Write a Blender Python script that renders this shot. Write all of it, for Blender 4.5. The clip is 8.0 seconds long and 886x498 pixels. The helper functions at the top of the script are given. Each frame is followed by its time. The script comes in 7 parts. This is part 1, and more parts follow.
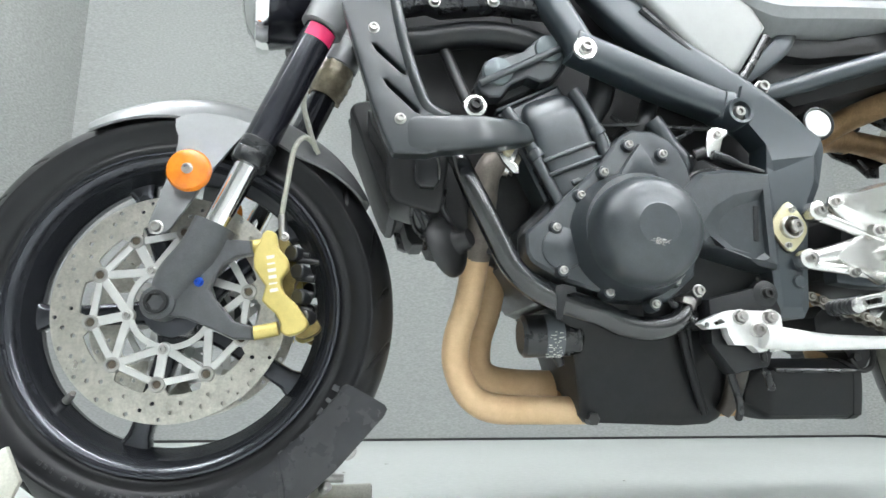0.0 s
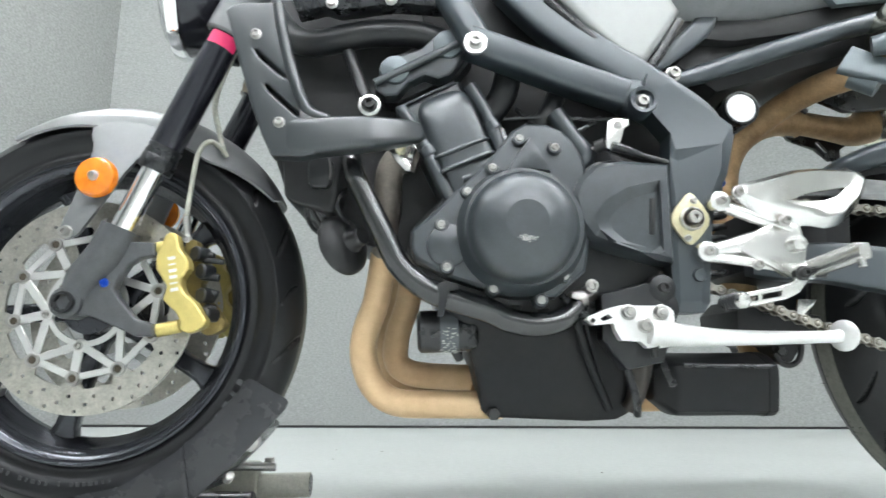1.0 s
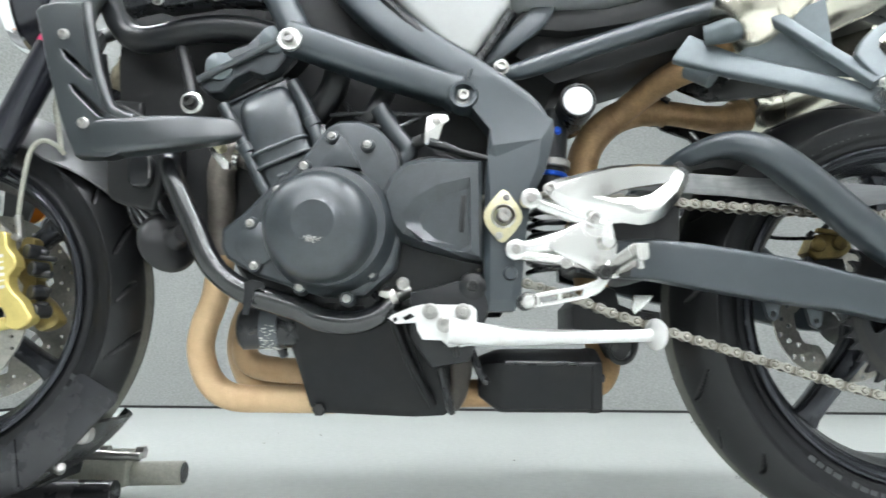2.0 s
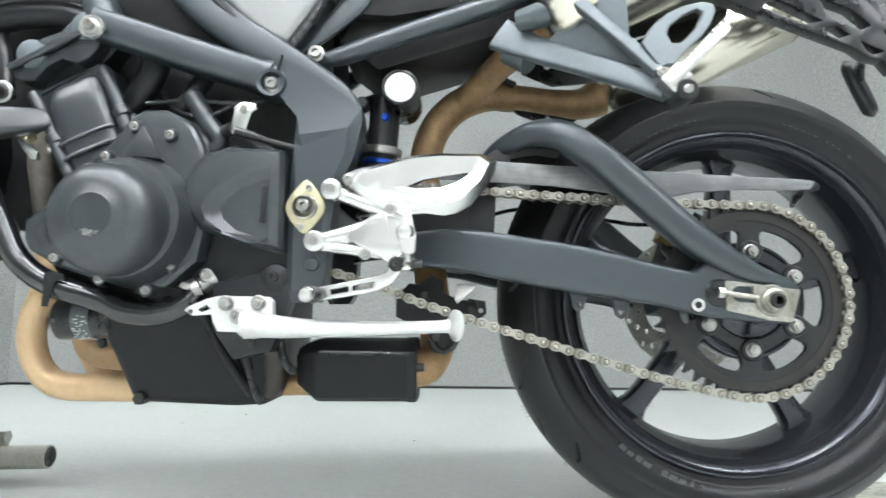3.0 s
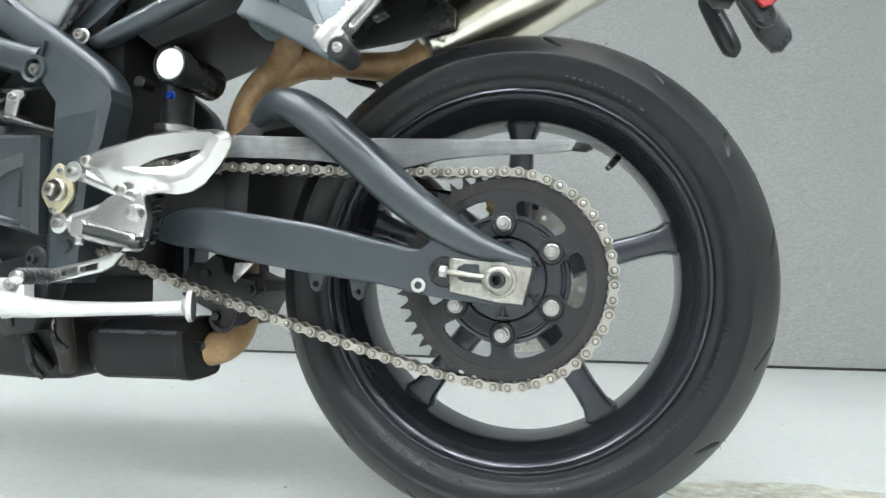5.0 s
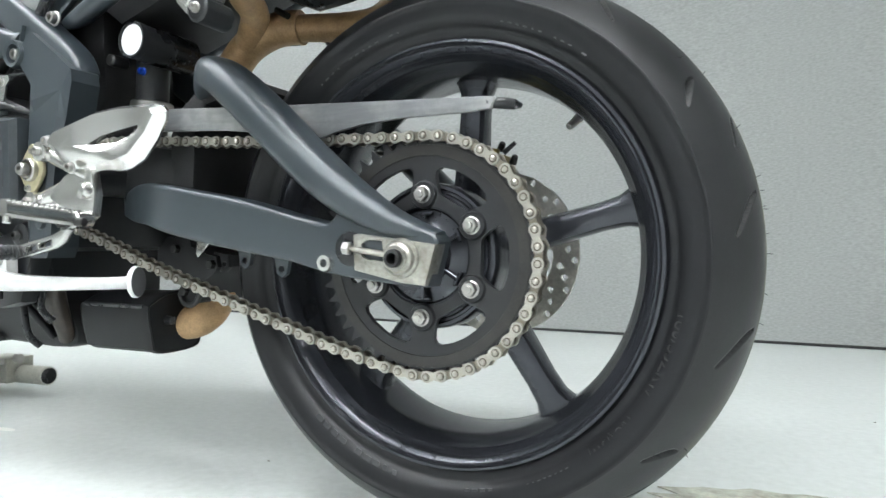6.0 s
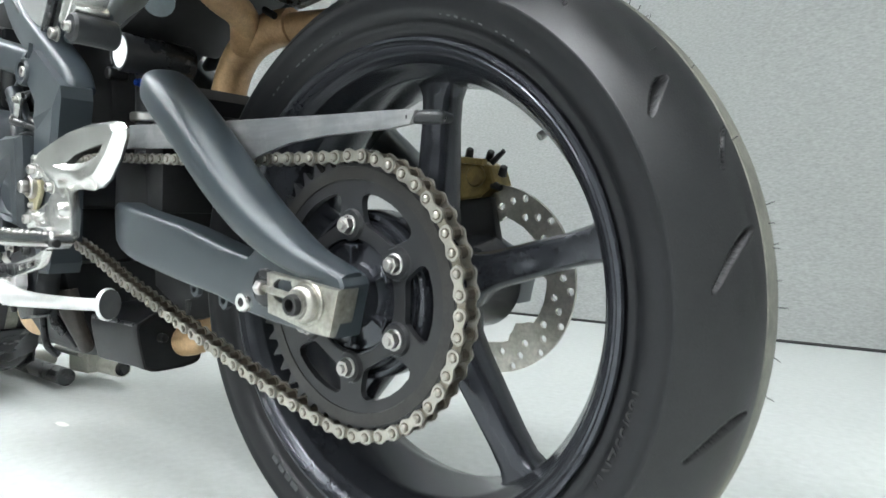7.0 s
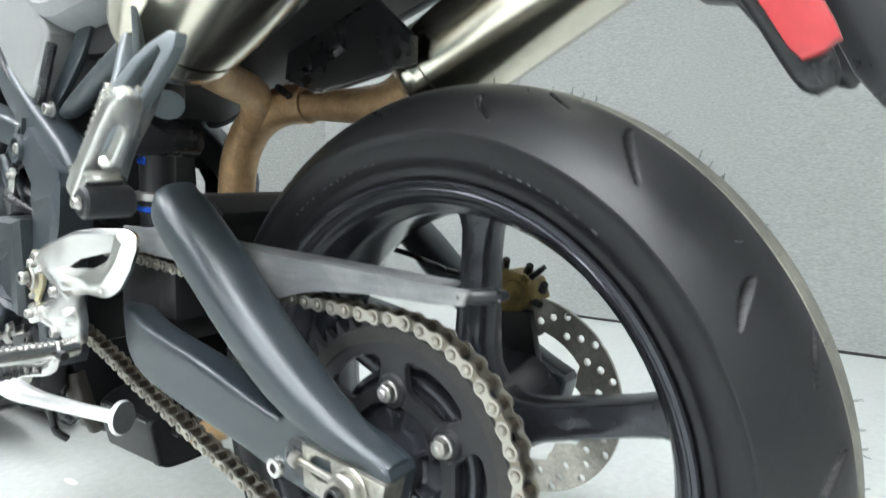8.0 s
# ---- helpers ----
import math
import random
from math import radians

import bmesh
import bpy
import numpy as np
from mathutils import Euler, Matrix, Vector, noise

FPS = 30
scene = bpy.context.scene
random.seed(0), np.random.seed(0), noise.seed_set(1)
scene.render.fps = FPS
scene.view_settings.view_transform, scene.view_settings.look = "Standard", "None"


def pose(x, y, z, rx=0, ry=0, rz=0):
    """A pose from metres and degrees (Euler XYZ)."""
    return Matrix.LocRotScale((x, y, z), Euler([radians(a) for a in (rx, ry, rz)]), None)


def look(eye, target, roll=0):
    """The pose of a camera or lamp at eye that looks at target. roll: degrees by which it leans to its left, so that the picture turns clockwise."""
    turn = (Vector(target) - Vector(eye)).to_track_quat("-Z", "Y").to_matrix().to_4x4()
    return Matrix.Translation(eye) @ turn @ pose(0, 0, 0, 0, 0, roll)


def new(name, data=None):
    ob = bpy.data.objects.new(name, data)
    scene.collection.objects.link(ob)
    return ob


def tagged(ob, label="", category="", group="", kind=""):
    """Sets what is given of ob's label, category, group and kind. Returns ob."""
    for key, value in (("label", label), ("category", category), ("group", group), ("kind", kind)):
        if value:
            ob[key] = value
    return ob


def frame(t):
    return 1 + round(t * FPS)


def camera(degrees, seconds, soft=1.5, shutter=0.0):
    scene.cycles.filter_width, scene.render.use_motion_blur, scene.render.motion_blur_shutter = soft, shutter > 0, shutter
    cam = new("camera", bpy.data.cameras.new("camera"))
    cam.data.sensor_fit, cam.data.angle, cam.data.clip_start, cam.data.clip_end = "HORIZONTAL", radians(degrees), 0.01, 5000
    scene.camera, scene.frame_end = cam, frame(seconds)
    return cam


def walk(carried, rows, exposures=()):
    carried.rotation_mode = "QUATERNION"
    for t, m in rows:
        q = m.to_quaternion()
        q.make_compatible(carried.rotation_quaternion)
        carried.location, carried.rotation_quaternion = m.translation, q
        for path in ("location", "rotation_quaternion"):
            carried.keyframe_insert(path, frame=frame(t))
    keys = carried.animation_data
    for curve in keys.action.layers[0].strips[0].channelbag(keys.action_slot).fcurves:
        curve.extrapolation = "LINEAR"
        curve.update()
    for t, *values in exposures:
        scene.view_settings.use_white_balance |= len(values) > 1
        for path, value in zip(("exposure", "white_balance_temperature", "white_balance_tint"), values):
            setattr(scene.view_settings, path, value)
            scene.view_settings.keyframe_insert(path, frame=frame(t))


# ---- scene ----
cam = camera(68.57, 8.0, shutter=0.4)
PATH = [
    (0, (0.2545, -0.9859, 0.2224), (0.4940, 0.9522, 0.6539), -0.03),
    (0.5, (0.3590, -0.9986, 0.2134), (0.4804, 0.9482, 0.6554), 0.07),
    (1, (0.4887, -1.0184, 0.2355), (0.5319, 0.9428, 0.6249), 0.19),
    (1.5, (0.6331, -1.0230, 0.2478), (0.6250, 0.9444, 0.6072), 0.21),
    (1.7, (0.6901, -1.0232, 0.2532), (0.6695, 0.9462, 0.6013), 0.34),
    (3, (1.0420, -1.0160, 0.2884), (0.9975, 0.9687, 0.5314), 0.33),
    (3.5, (1.1651, -1.0063, 0.2873), (1.1181, 0.9789, 0.5261), 0.36),
    (4, (1.2988, -0.9946, 0.3031), (1.1715, 0.9921, 0.4950), 0.36),
    (4.5, (1.4264, -0.9637, 0.3041), (1.1611, 1.0109, 0.4796), 0.33),
    (5.8, (1.7186, -0.7866, 0.3227), (0.9411, 1.0554, 0.3734), 0.48),
    (6, (1.7604, -0.7530, 0.3246), (0.9015, 1.0529, 0.3582), 0.53),
    (6.5, (1.8401, -0.6462, 0.3430), (0.7722, 1.0448, 0.3378), 0.77),
    (7, (1.8772, -0.5521, 0.3868), (0.6516, 1.0277, 0.3443), 0.92),
    (7.5, (1.8660, -0.5040, 0.4586), (0.5705, 1.0170, 0.3704), 0.79),
    (8, (1.8016, -0.5365, 0.5643), (0.6004, 1.0533, 0.3924), 0.59),
]
walk(cam, [(t, look(eye, target, roll)) for t, eye, target, roll in PATH], [(0, 0.0), (4.5, 0.0), (6, 0.03), (7, 0.09), (8, 0.13)])
LIFT = 0.015  # the floor lies this much under the bike's own zero
import mathutils.geometry


# ---- world, light, exposure ----
world = bpy.data.worlds.new("room_world")
scene.world = world
world.use_nodes = True
world.node_tree.nodes["Background"].inputs["Color"].default_value = (0.9, 0.95, 1.0, 1)
world.node_tree.nodes["Background"].inputs["Strength"].default_value = 0.03


# ---- materials ----
def material(name, color, rough=0.5, metal=0.0, grain=0.0, scale=200.0, bump=0.0, stain=0.0, stain_scale=8.0,
             stain_color=None, rough_var=0.0, coat=0.0, aniso=None, spec=0.5):
    m = bpy.data.materials.new(name)
    m.use_nodes = True
    nt = m.node_tree
    b = nt.nodes["Principled BSDF"]
    b.inputs["Base Color"].default_value = (*color, 1)
    b.inputs["Roughness"].default_value = rough
    b.inputs["Metallic"].default_value = metal
    b.inputs["Specular IOR Level"].default_value = spec
    b.inputs["Coat Weight"].default_value = coat
    b.inputs["Coat Roughness"].default_value = 0.15
    co = nt.nodes.new("ShaderNodeTexCoord")
    out = None
    if grain or stain:
        out = nt.nodes.new("ShaderNodeRGB").outputs[0]
        out.default_value = (*color, 1)
    fine = nt.nodes.new("ShaderNodeTexNoise")
    fine.inputs["Scale"].default_value = scale
    fine.inputs["Detail"].default_value = 3
    src = co.outputs["Object"]
    if aniso:
        mp = nt.nodes.new("ShaderNodeMapping")
        mp.inputs["Scale"].default_value = aniso
        nt.links.new(src, mp.inputs["Vector"])
        src = mp.outputs["Vector"]
    nt.links.new(src, fine.inputs["Vector"])
    big = nt.nodes.new("ShaderNodeTexNoise")
    big.inputs["Scale"].default_value = stain_scale
    big.inputs["Detail"].default_value = 6
    big.inputs["Roughness"].default_value = 0.65
    nt.links.new(co.outputs["Object"], big.inputs["Vector"])
    if stain:
        mx = nt.nodes.new("ShaderNodeMix")
        mx.data_type = "RGBA"
        rp = nt.nodes.new("ShaderNodeValToRGB")
        rp.color_ramp.elements[0].position, rp.color_ramp.elements[1].position = 0.42, 0.72
        rp.color_ramp.elements[1].color = (stain, stain, stain, 1)
        nt.links.new(big.outputs["Fac"], rp.inputs["Fac"])
        nt.links.new(rp.outputs["Color"], mx.inputs["Factor"])
        nt.links.new(out, mx.inputs[6])
        mx.inputs[7].default_value = (*(stain_color or [c * 0.6 for c in color]), 1)
        out = mx.outputs[2]
    if grain:
        mx = nt.nodes.new("ShaderNodeMix")
        mx.data_type, mx.blend_type = "RGBA", "OVERLAY"
        mx.inputs["Factor"].default_value = grain
        nt.links.new(out, mx.inputs[6])
        nt.links.new(fine.outputs["Fac"], mx.inputs[7])
        out = mx.outputs[2]
    if grain and not aniso:
        mid = nt.nodes.new("ShaderNodeTexNoise")
        mid.inputs["Scale"].default_value, mid.inputs["Detail"].default_value, mid.inputs["Roughness"].default_value = 55, 8, 0.7
        nt.links.new(co.outputs["Object"], mid.inputs["Vector"])
        mr = nt.nodes.new("ShaderNodeMapRange")
        mr.inputs["From Min"].default_value, mr.inputs["From Max"].default_value = 0.35, 0.68
        mr.inputs["To Min"].default_value, mr.inputs["To Max"].default_value = 1 - 0.45 * grain, 1 + 0.65 * grain
        nt.links.new(mid.outputs["Fac"], mr.inputs["Value"])
        mx = nt.nodes.new("ShaderNodeMix")
        mx.data_type, mx.blend_type = "RGBA", "MULTIPLY"
        mx.inputs["Factor"].default_value = 1.0
        nt.links.new(out, mx.inputs[6])
        nt.links.new(mr.outputs["Result"], mx.inputs[7])
        out = mx.outputs[2]
    if out:
        nt.links.new(out, b.inputs["Base Color"])
    if rough_var:
        ma = nt.nodes.new("ShaderNodeMapRange")
        ma.inputs["To Min"].default_value = max(0.02, rough - rough_var)
        ma.inputs["To Max"].default_value = min(1, rough + rough_var)
        nt.links.new(big.outputs["Fac"], ma.inputs["Value"])
        nt.links.new(ma.outputs["Result"], b.inputs["Roughness"])
    if bump:
        bp = nt.nodes.new("ShaderNodeBump")
        bp.inputs["Strength"].default_value = bump
        bp.inputs["Distance"].default_value = 0.001
        nt.links.new(fine.outputs["Fac"], bp.inputs["Height"])
        nt.links.new(bp.outputs["Normal"], b.inputs["Normal"])
    return m


M = {}
M["graphite"] = material("satin_graphite_paint", (0.025, 0.0345, 0.0415), 0.37, 0.25, 0.1, 900, 0.04, 0.3, 14, (0.033, 0.044, 0.0515), 0.08, spec=1.0)
M["engine"] = material("matt_grey_engine_paint", (0.027, 0.0335, 0.0385), 0.34, 0.2, 0.35, 700, 0.15, 0.6, 22, (0.038, 0.0445, 0.0495), 0.1, spec=0.9)
M["engine_dark"] = material("black_engine_casting", (0.0100, 0.0115, 0.0134), 0.34, 0.0, 0.35, 600, 0.25, 0.6, 25, (0.022, 0.0205, 0.0185), 0.12, spec=0.4)
M["sump"] = material("dusty_sump_casting", (0.0075, 0.0086, 0.0100), 0.42, 0.0, 0.3, 500, 0.15, 0.7, 12, (0.0145, 0.0132, 0.0118), 0.12, spec=0.28)
M["sump_brown"] = material("oil_stained_casting", (0.045, 0.036, 0.028), 0.42, 0.1, 0.3, 300, 0.2, 0.8, 25, (0.02, 0.018, 0.016), 0.1)
M["plastic"] = material("black_plastic", (0.0125, 0.0138, 0.0155), 0.28, 0.0, 0.2, 900, 0.08, 0.4, 18, (0.0255, 0.0255, 0.0255), 0.08)
# Dull black for cast parts; on filler plates it stands in for shade.
M["matt_black"] = material("matt_black_and_gap_shade", (0.015, 0.0155, 0.0165), 0.5, 0.0, 0.3, 500, 0.2, 0.5, 20, (0.023, 0.0222, 0.0212), 0.1, spec=0.35)
M["tank_black"] = material("satin_black_radiator_tank", (0.011, 0.0115, 0.0125), 0.42, 0.0, 0.3, 700, 0.1, 0.5, 20, (0.017, 0.0168, 0.0165), 0.08, spec=0.4)
M["cowl"] = material("dark_grey_moulded_plastic", (0.0185, 0.0232, 0.026), 0.29, 0.0, 0.04, 1100, 0.03, 0.1, 16, (0.020, 0.0247, 0.0276), 0.02, spec=0.8)
M["rubber"] = material("tyre_rubber", (0.0095, 0.0101, 0.0112), 0.38, 0.0, 0.3, 500, 0.15, 0.5, 9, (0.0155, 0.0157, 0.0158), 0.14, spec=0.42)
# Darker than the tread: the shade inside the grooves, put into the colour.
M["groove"] = material("shaded_tread_groove_rubber", (0.007, 0.0072, 0.0078), 0.7, 0.0, 0.3, 500, 0.15, 0.4, 30, (0.012, 0.012, 0.0115), 0.1, spec=0.2)
M["side_rubber"] = material("smooth_sidewall_rubber", (0.0066, 0.007, 0.0083), 0.37, 0.0, 0.25, 500, 0.05, 0.5, 5, (0.0105, 0.011, 0.0126), 0.08, spec=0.34)
M["worn_tread"] = material("dusty_worn_tread_rubber", (0.15, 0.15, 0.125), 0.62, 0.0, 0.3, 260, 0.2, 0.7, 24, (0.09, 0.09, 0.078), 0.1)
M["sidewall"] = material("sidewall_lettering_rubber", (0.040, 0.041, 0.044), 0.36, 0.0, 0.2, 600, 0.05)
M["sidewall_dark"] = material("worn_black_moulded_lettering", (0.009, 0.009, 0.010), 0.5, 0.0, 0.2, 600, 0.05)
M["rim"] = material("gloss_graphite_rim_paint", (0.042, 0.045, 0.053), 0.22, 0.6, 0.1, 700, 0.02, 0.12, 15, (0.042, 0.045, 0.052), 0.05, 0.2)
M["silver"] = material("polished_cast_aluminium", (0.72, 0.715, 0.695), 0.26, 1.0, 0.0, 90, 0.015, 0.25, 9, (0.62, 0.61, 0.58), 0.03)
M["silver_paint"] = material("silver_carrier_paint", (0.64, 0.64, 0.625), 0.34, 0.75, 0.1, 600, 0.03, 0.3, 25, (0.55, 0.55, 0.53), 0.08)
M["stand"] = material("silver_stand_paint", (0.7, 0.7, 0.69), 0.36, 0.45, 0.1, 500, 0.03, 0.4, 25, (0.55, 0.54, 0.51), 0.1)
M["worn_alloy"] = material("dull_oily_aluminium", (0.40, 0.39, 0.35), 0.34, 0.9, 0.3, 240, 0.06, 0.85, 45, (0.17, 0.155, 0.125), 0.14)
M["chrome"] = material("chrome", (0.78, 0.78, 0.78), 0.08, 1.0)
M["steel"] = material("bolt_steel", (0.47, 0.46, 0.44), 0.32, 1.0, 0.0, 800, 0.0, 0.4, 60, (0.36, 0.345, 0.32), 0.1)
M["dark_steel"] = material("black_oxide_steel", (0.05, 0.05, 0.05), 0.4, 0.8, 0.1, 800, 0.02)
M["disc"] = material("worn_disc_steel", (0.47, 0.455, 0.41), 0.32, 0.92, 0.3, 260, 0.06, 0.5, 18, (0.34, 0.325, 0.28), 0.12)
M["chain"] = material("oily_chain_steel", (0.44, 0.425, 0.385), 0.30, 0.95, 0.2, 700, 0.02, 0.6, 60, (0.32, 0.29, 0.235), 0.1)
M["chain_dark"] = material("greasy_roller_steel", (0.1, 0.085, 0.065), 0.42, 0.8, 0.3, 500, 0.1)
M["sprocket"] = material("black_sprocket_steel", (0.018, 0.019, 0.021), 0.36, 0.3, 0.2, 700, 0.06, 0.4, 30, (0.026, 0.0245, 0.022), 0.1)
M["sprocket_worn"] = material("greasy_polished_sprocket_steel", (0.033, 0.032, 0.031), 0.32, 0.5, 0.3, 500, 0.06, 0.6, 30, (0.045, 0.041, 0.036), 0.1)
M["header"] = material("tan_heat_coated_pipe", (0.62, 0.44, 0.26), 0.45, 0.25, 0.1, 400, 0.03, 0.75, 7, (0.42, 0.27, 0.14), 0.1)
M["header_dark"] = material("sooty_grey_brown_pipe", (0.21, 0.185, 0.16), 0.5, 0.4, 0.25, 400, 0.08, 0.7, 12, (0.08, 0.07, 0.06), 0.1)
M["link_pipe"] = material("brown_heat_stained_pipe", (0.46, 0.30, 0.155), 0.48, 0.3, 0.3, 400, 0.1, 0.75, 11, (0.19, 0.11, 0.055), 0.12)
M["silencer"] = material("polished_stainless_silencer", (0.72, 0.69, 0.6), 0.2, 1.0, 0.1, 300, 0.02, 0.4, 7, (0.6, 0.54, 0.4), 0.06)
M["gold"] = material("gold_anodised_caliper", (0.56, 0.46, 0.16), 0.4, 0.55, 0.15, 700, 0.05, 0.4, 30, (0.42, 0.35, 0.12), 0.1)
M["gold_dirty"] = material("grimy_gold_caliper", (0.24, 0.18, 0.06), 0.5, 0.5, 0.3, 500, 0.1, 0.6, 40, (0.06, 0.045, 0.02), 0.1)
M["grey_letter"] = material("light_grey_lettering", (0.6, 0.6, 0.55), 0.5)
M["fender"] = material("satin_silver_grey_paint", (0.155, 0.160, 0.162), 0.36, 0.4, 0.1, 900, 0.02, 0.15, 8, (0.19, 0.192, 0.192), 0.05)
M["tank"] = material("matt_silver_tank_paint", (0.275, 0.28, 0.275), 0.40, 0.3, 0.05, 900, 0.02, 0.12, 3, (0.34, 0.34, 0.335), 0.04)
M["seat"] = material("grey_seat_vinyl", (0.22, 0.227, 0.233), 0.45, 0.0, 0.15, 700, 0.2, 0.2, 10, (0.195, 0.20, 0.206), 0.08)
M["bracket"] = material("grey_cast_bracket_paint", (0.095, 0.113, 0.121), 0.4, 0.3, 0.15, 700, 0.05, 0.3, 15, (0.12, 0.143, 0.152), 0.08)
M["guard"] = material("scuffed_grey_guard_plastic", (0.14, 0.145, 0.15), 0.34, 0.2, 0.3, 90, 0.05, 0.8, 14, (0.3, 0.3, 0.29), 0.1, 0.0, (0.3, 1.0, 3.0))
M["amber"] = material("amber_reflector_plastic", (0.66, 0.185, 0.012), 0.2, 0.0, 0.25, 90, 0.1, 0.0, 8, None, 0.0, 0.6)
M["red"] = material("red_reflector_plastic", (0.36, 0.030, 0.034), 0.30, 0.0, 0.2, 90, 0.1, 0.0, 8, None, 0.0, 0.5)
M["pink"] = material("pink_fork_band", (0.6, 0.02, 0.11), 0.45, 0.0, 0.2, 300)
M["fork_black"] = material("gloss_black_fork_anodising", (0.018, 0.019, 0.026), 0.2, 0.4, 0.1, 600, 0.0, 0.0, 8, None, 0.0, 0.3)
M["foot"] = material("grey_fork_foot_casting", (0.062, 0.066, 0.07), 0.44, 0.2, 0.25, 600, 0.12, 0.5, 18, (0.08, 0.08, 0.078), 0.08)
M["white"] = material("white_cap_plastic", (0.82, 0.82, 0.83), 0.4, 0.0, 0.05, 300)
M["blue"] = material("blue_anodised_screw", (0.02, 0.1, 0.55), 0.28, 0.8)
M["hose"] = material("braided_brake_hose", (0.33, 0.33, 0.28), 0.5, 0.2, 0.4, 700, 0.3)
M["coolant"] = material("glossy_black_hose_rubber", (0.010, 0.011, 0.0125), 0.18, 0.0, 0.2, 500, 0.02, 0.4, 14, (0.015, 0.0155, 0.0155), 0.05, spec=0.9)
M["zinc"] = material("yellow_zinc_plate", (0.58, 0.54, 0.36), 0.38, 0.7, 0.15, 500, 0.05, 0.5, 40, (0.45, 0.4, 0.25), 0.1)
M["wrap"] = material("crinkled_brown_film", (0.24, 0.21, 0.15), 0.16, 0.3, 0.5, 60, 1.0, 0.7, 30, (0.05, 0.045, 0.035), 0.06)
M["label"] = material("grey_printed_label", (0.1, 0.11, 0.12), 0.5)
M["chock_paint"] = material("worn_cream_chock_paint", (0.5, 0.5, 0.44), 0.5, 0.0, 0.2, 300, 0.1, 0.6, 14, (0.25, 0.24, 0.2), 0.1)
M["chock_black"] = material("black_chock_steel", (0.022, 0.023, 0.026), 0.27, 0.1, 0.25, 400, 0.06, 0.6, 9, (0.034, 0.034, 0.034), 0.16)
M["lens_glass"] = material("clear_lamp_plastic", (0.55, 0.57, 0.57), 0.1, 0.6, 0.0)
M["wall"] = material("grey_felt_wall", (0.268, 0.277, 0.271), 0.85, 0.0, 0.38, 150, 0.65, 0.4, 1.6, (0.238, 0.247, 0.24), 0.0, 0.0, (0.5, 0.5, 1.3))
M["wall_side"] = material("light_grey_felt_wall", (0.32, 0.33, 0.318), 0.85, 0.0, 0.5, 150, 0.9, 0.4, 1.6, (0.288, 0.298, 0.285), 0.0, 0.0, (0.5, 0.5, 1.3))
M["floor"] = material("pale_painted_floor", (0.53, 0.556, 0.538), 0.36, 0.0, 0.12, 60, 0.04, 0.4, 1.3, (0.465, 0.488, 0.47), 0.08)
M["floor_mark"] = material("brownish_floor_scuff", (0.34, 0.34, 0.30), 0.6, 0.0, 0.3, 120)
M["floor_spot"] = material("white_floor_spot", (0.78, 0.78, 0.74), 0.5)
M["peel"] = material("peeled_glossy_film", (0.5, 0.5, 0.42), 0.14, 0.0, 0.5, 22, 0.9, 0.7, 7, (0.3, 0.31, 0.25), 0.08)
M["back_wall"] = material("pale_bounce_wall", (0.52, 0.53, 0.52), 0.8, 0.0, 0.1, 80)
M["ceiling"] = material("white_ceiling_paint", (0.75, 0.76, 0.75), 0.8, 0.0, 0.1, 80)
M["gap"] = material("dark_wall_gap", (0.02, 0.02, 0.02), 0.8)


def emission(name, color, strength):
    m = bpy.data.materials.new(name)
    m.use_nodes = True
    b = m.node_tree.nodes["Principled BSDF"]
    b.inputs["Base Color"].default_value = (0.8, 0.8, 0.8, 1)
    b.inputs["Emission Color"].default_value = (*color, 1)
    b.inputs["Emission Strength"].default_value = strength
    return m


M["tube_light"] = emission("fluorescent_diffuser", (0.965, 1.0, 1.04), 45.0)


# ---- mesh helpers ----
def finish(ob_name, bm, mat, parent=None, label="", angle=35):
    bmesh.ops.recalc_face_normals(bm, faces=bm.faces)
    me = bpy.data.meshes.new(ob_name)
    bm.to_mesh(me)
    bm.free()
    for p in me.polygons:
        p.use_smooth = True
    me.set_sharp_from_angle(angle=radians(angle))
    me.materials.append(M[mat])
    ob = new(ob_name, me)
    if parent:
        ob.parent = parent
    if label:
        ob["label"] = label
    return ob


def part(name, bm, mat, parent, label="", angle=35):
    return finish(name, bm, mat, parent, label, angle)


def loops_bridge(bm, rings, closed_ring=True, cap=True, closed_path=False):
    vs = [[bm.verts.new(p) for p in r] for r in rings]
    n = len(vs[0])
    last = len(vs) if closed_path else len(vs) - 1
    for i in range(last):
        a, b = vs[i], vs[(i + 1) % len(vs)]
        for j in range(n if closed_ring else n - 1):
            k = (j + 1) % n
            bm.faces.new((a[j], a[k], b[k], b[j]))
    if cap and not closed_path and closed_ring:
        bm.faces.new(vs[0][::-1])
        bm.faces.new(vs[-1])
    return vs


def lathe(profile, c=(0, 0), segs=64, closed=True, bm=None, y=0.0):
    """Turns a profile of (radius, y) round the y axis through (x, z) = c."""
    bm = bm or bmesh.new()
    rings = []
    for i in range(segs):
        a = 2 * math.pi * i / segs
        rings.append([(c[0] + r * math.cos(a), y + yy, c[1] + r * math.sin(a)) for r, yy in profile])
    loops_bridge(bm, rings, closed_ring=closed, cap=False, closed_path=True)
    return bm


def smooth_path(pts, n=8):
    """Catmull-Rom through the points (tuples of any length)."""
    out = []
    P = [pts[0], *pts, pts[-1]]
    for i in range(1, len(P) - 2):
        p0, p1, p2, p3 = (np.array(P[i + k], float) for k in (-1, 0, 1, 2))
        for j in range(n):
            t = j / n
            out.append(0.5 * ((2 * p1) + (-p0 + p2) * t + (2 * p0 - 5 * p1 + 4 * p2 - p3) * t * t + (-p0 + 3 * p1 - 3 * p2 + p3) * t ** 3))
    out.append(np.array(pts[-1], float))
    return out


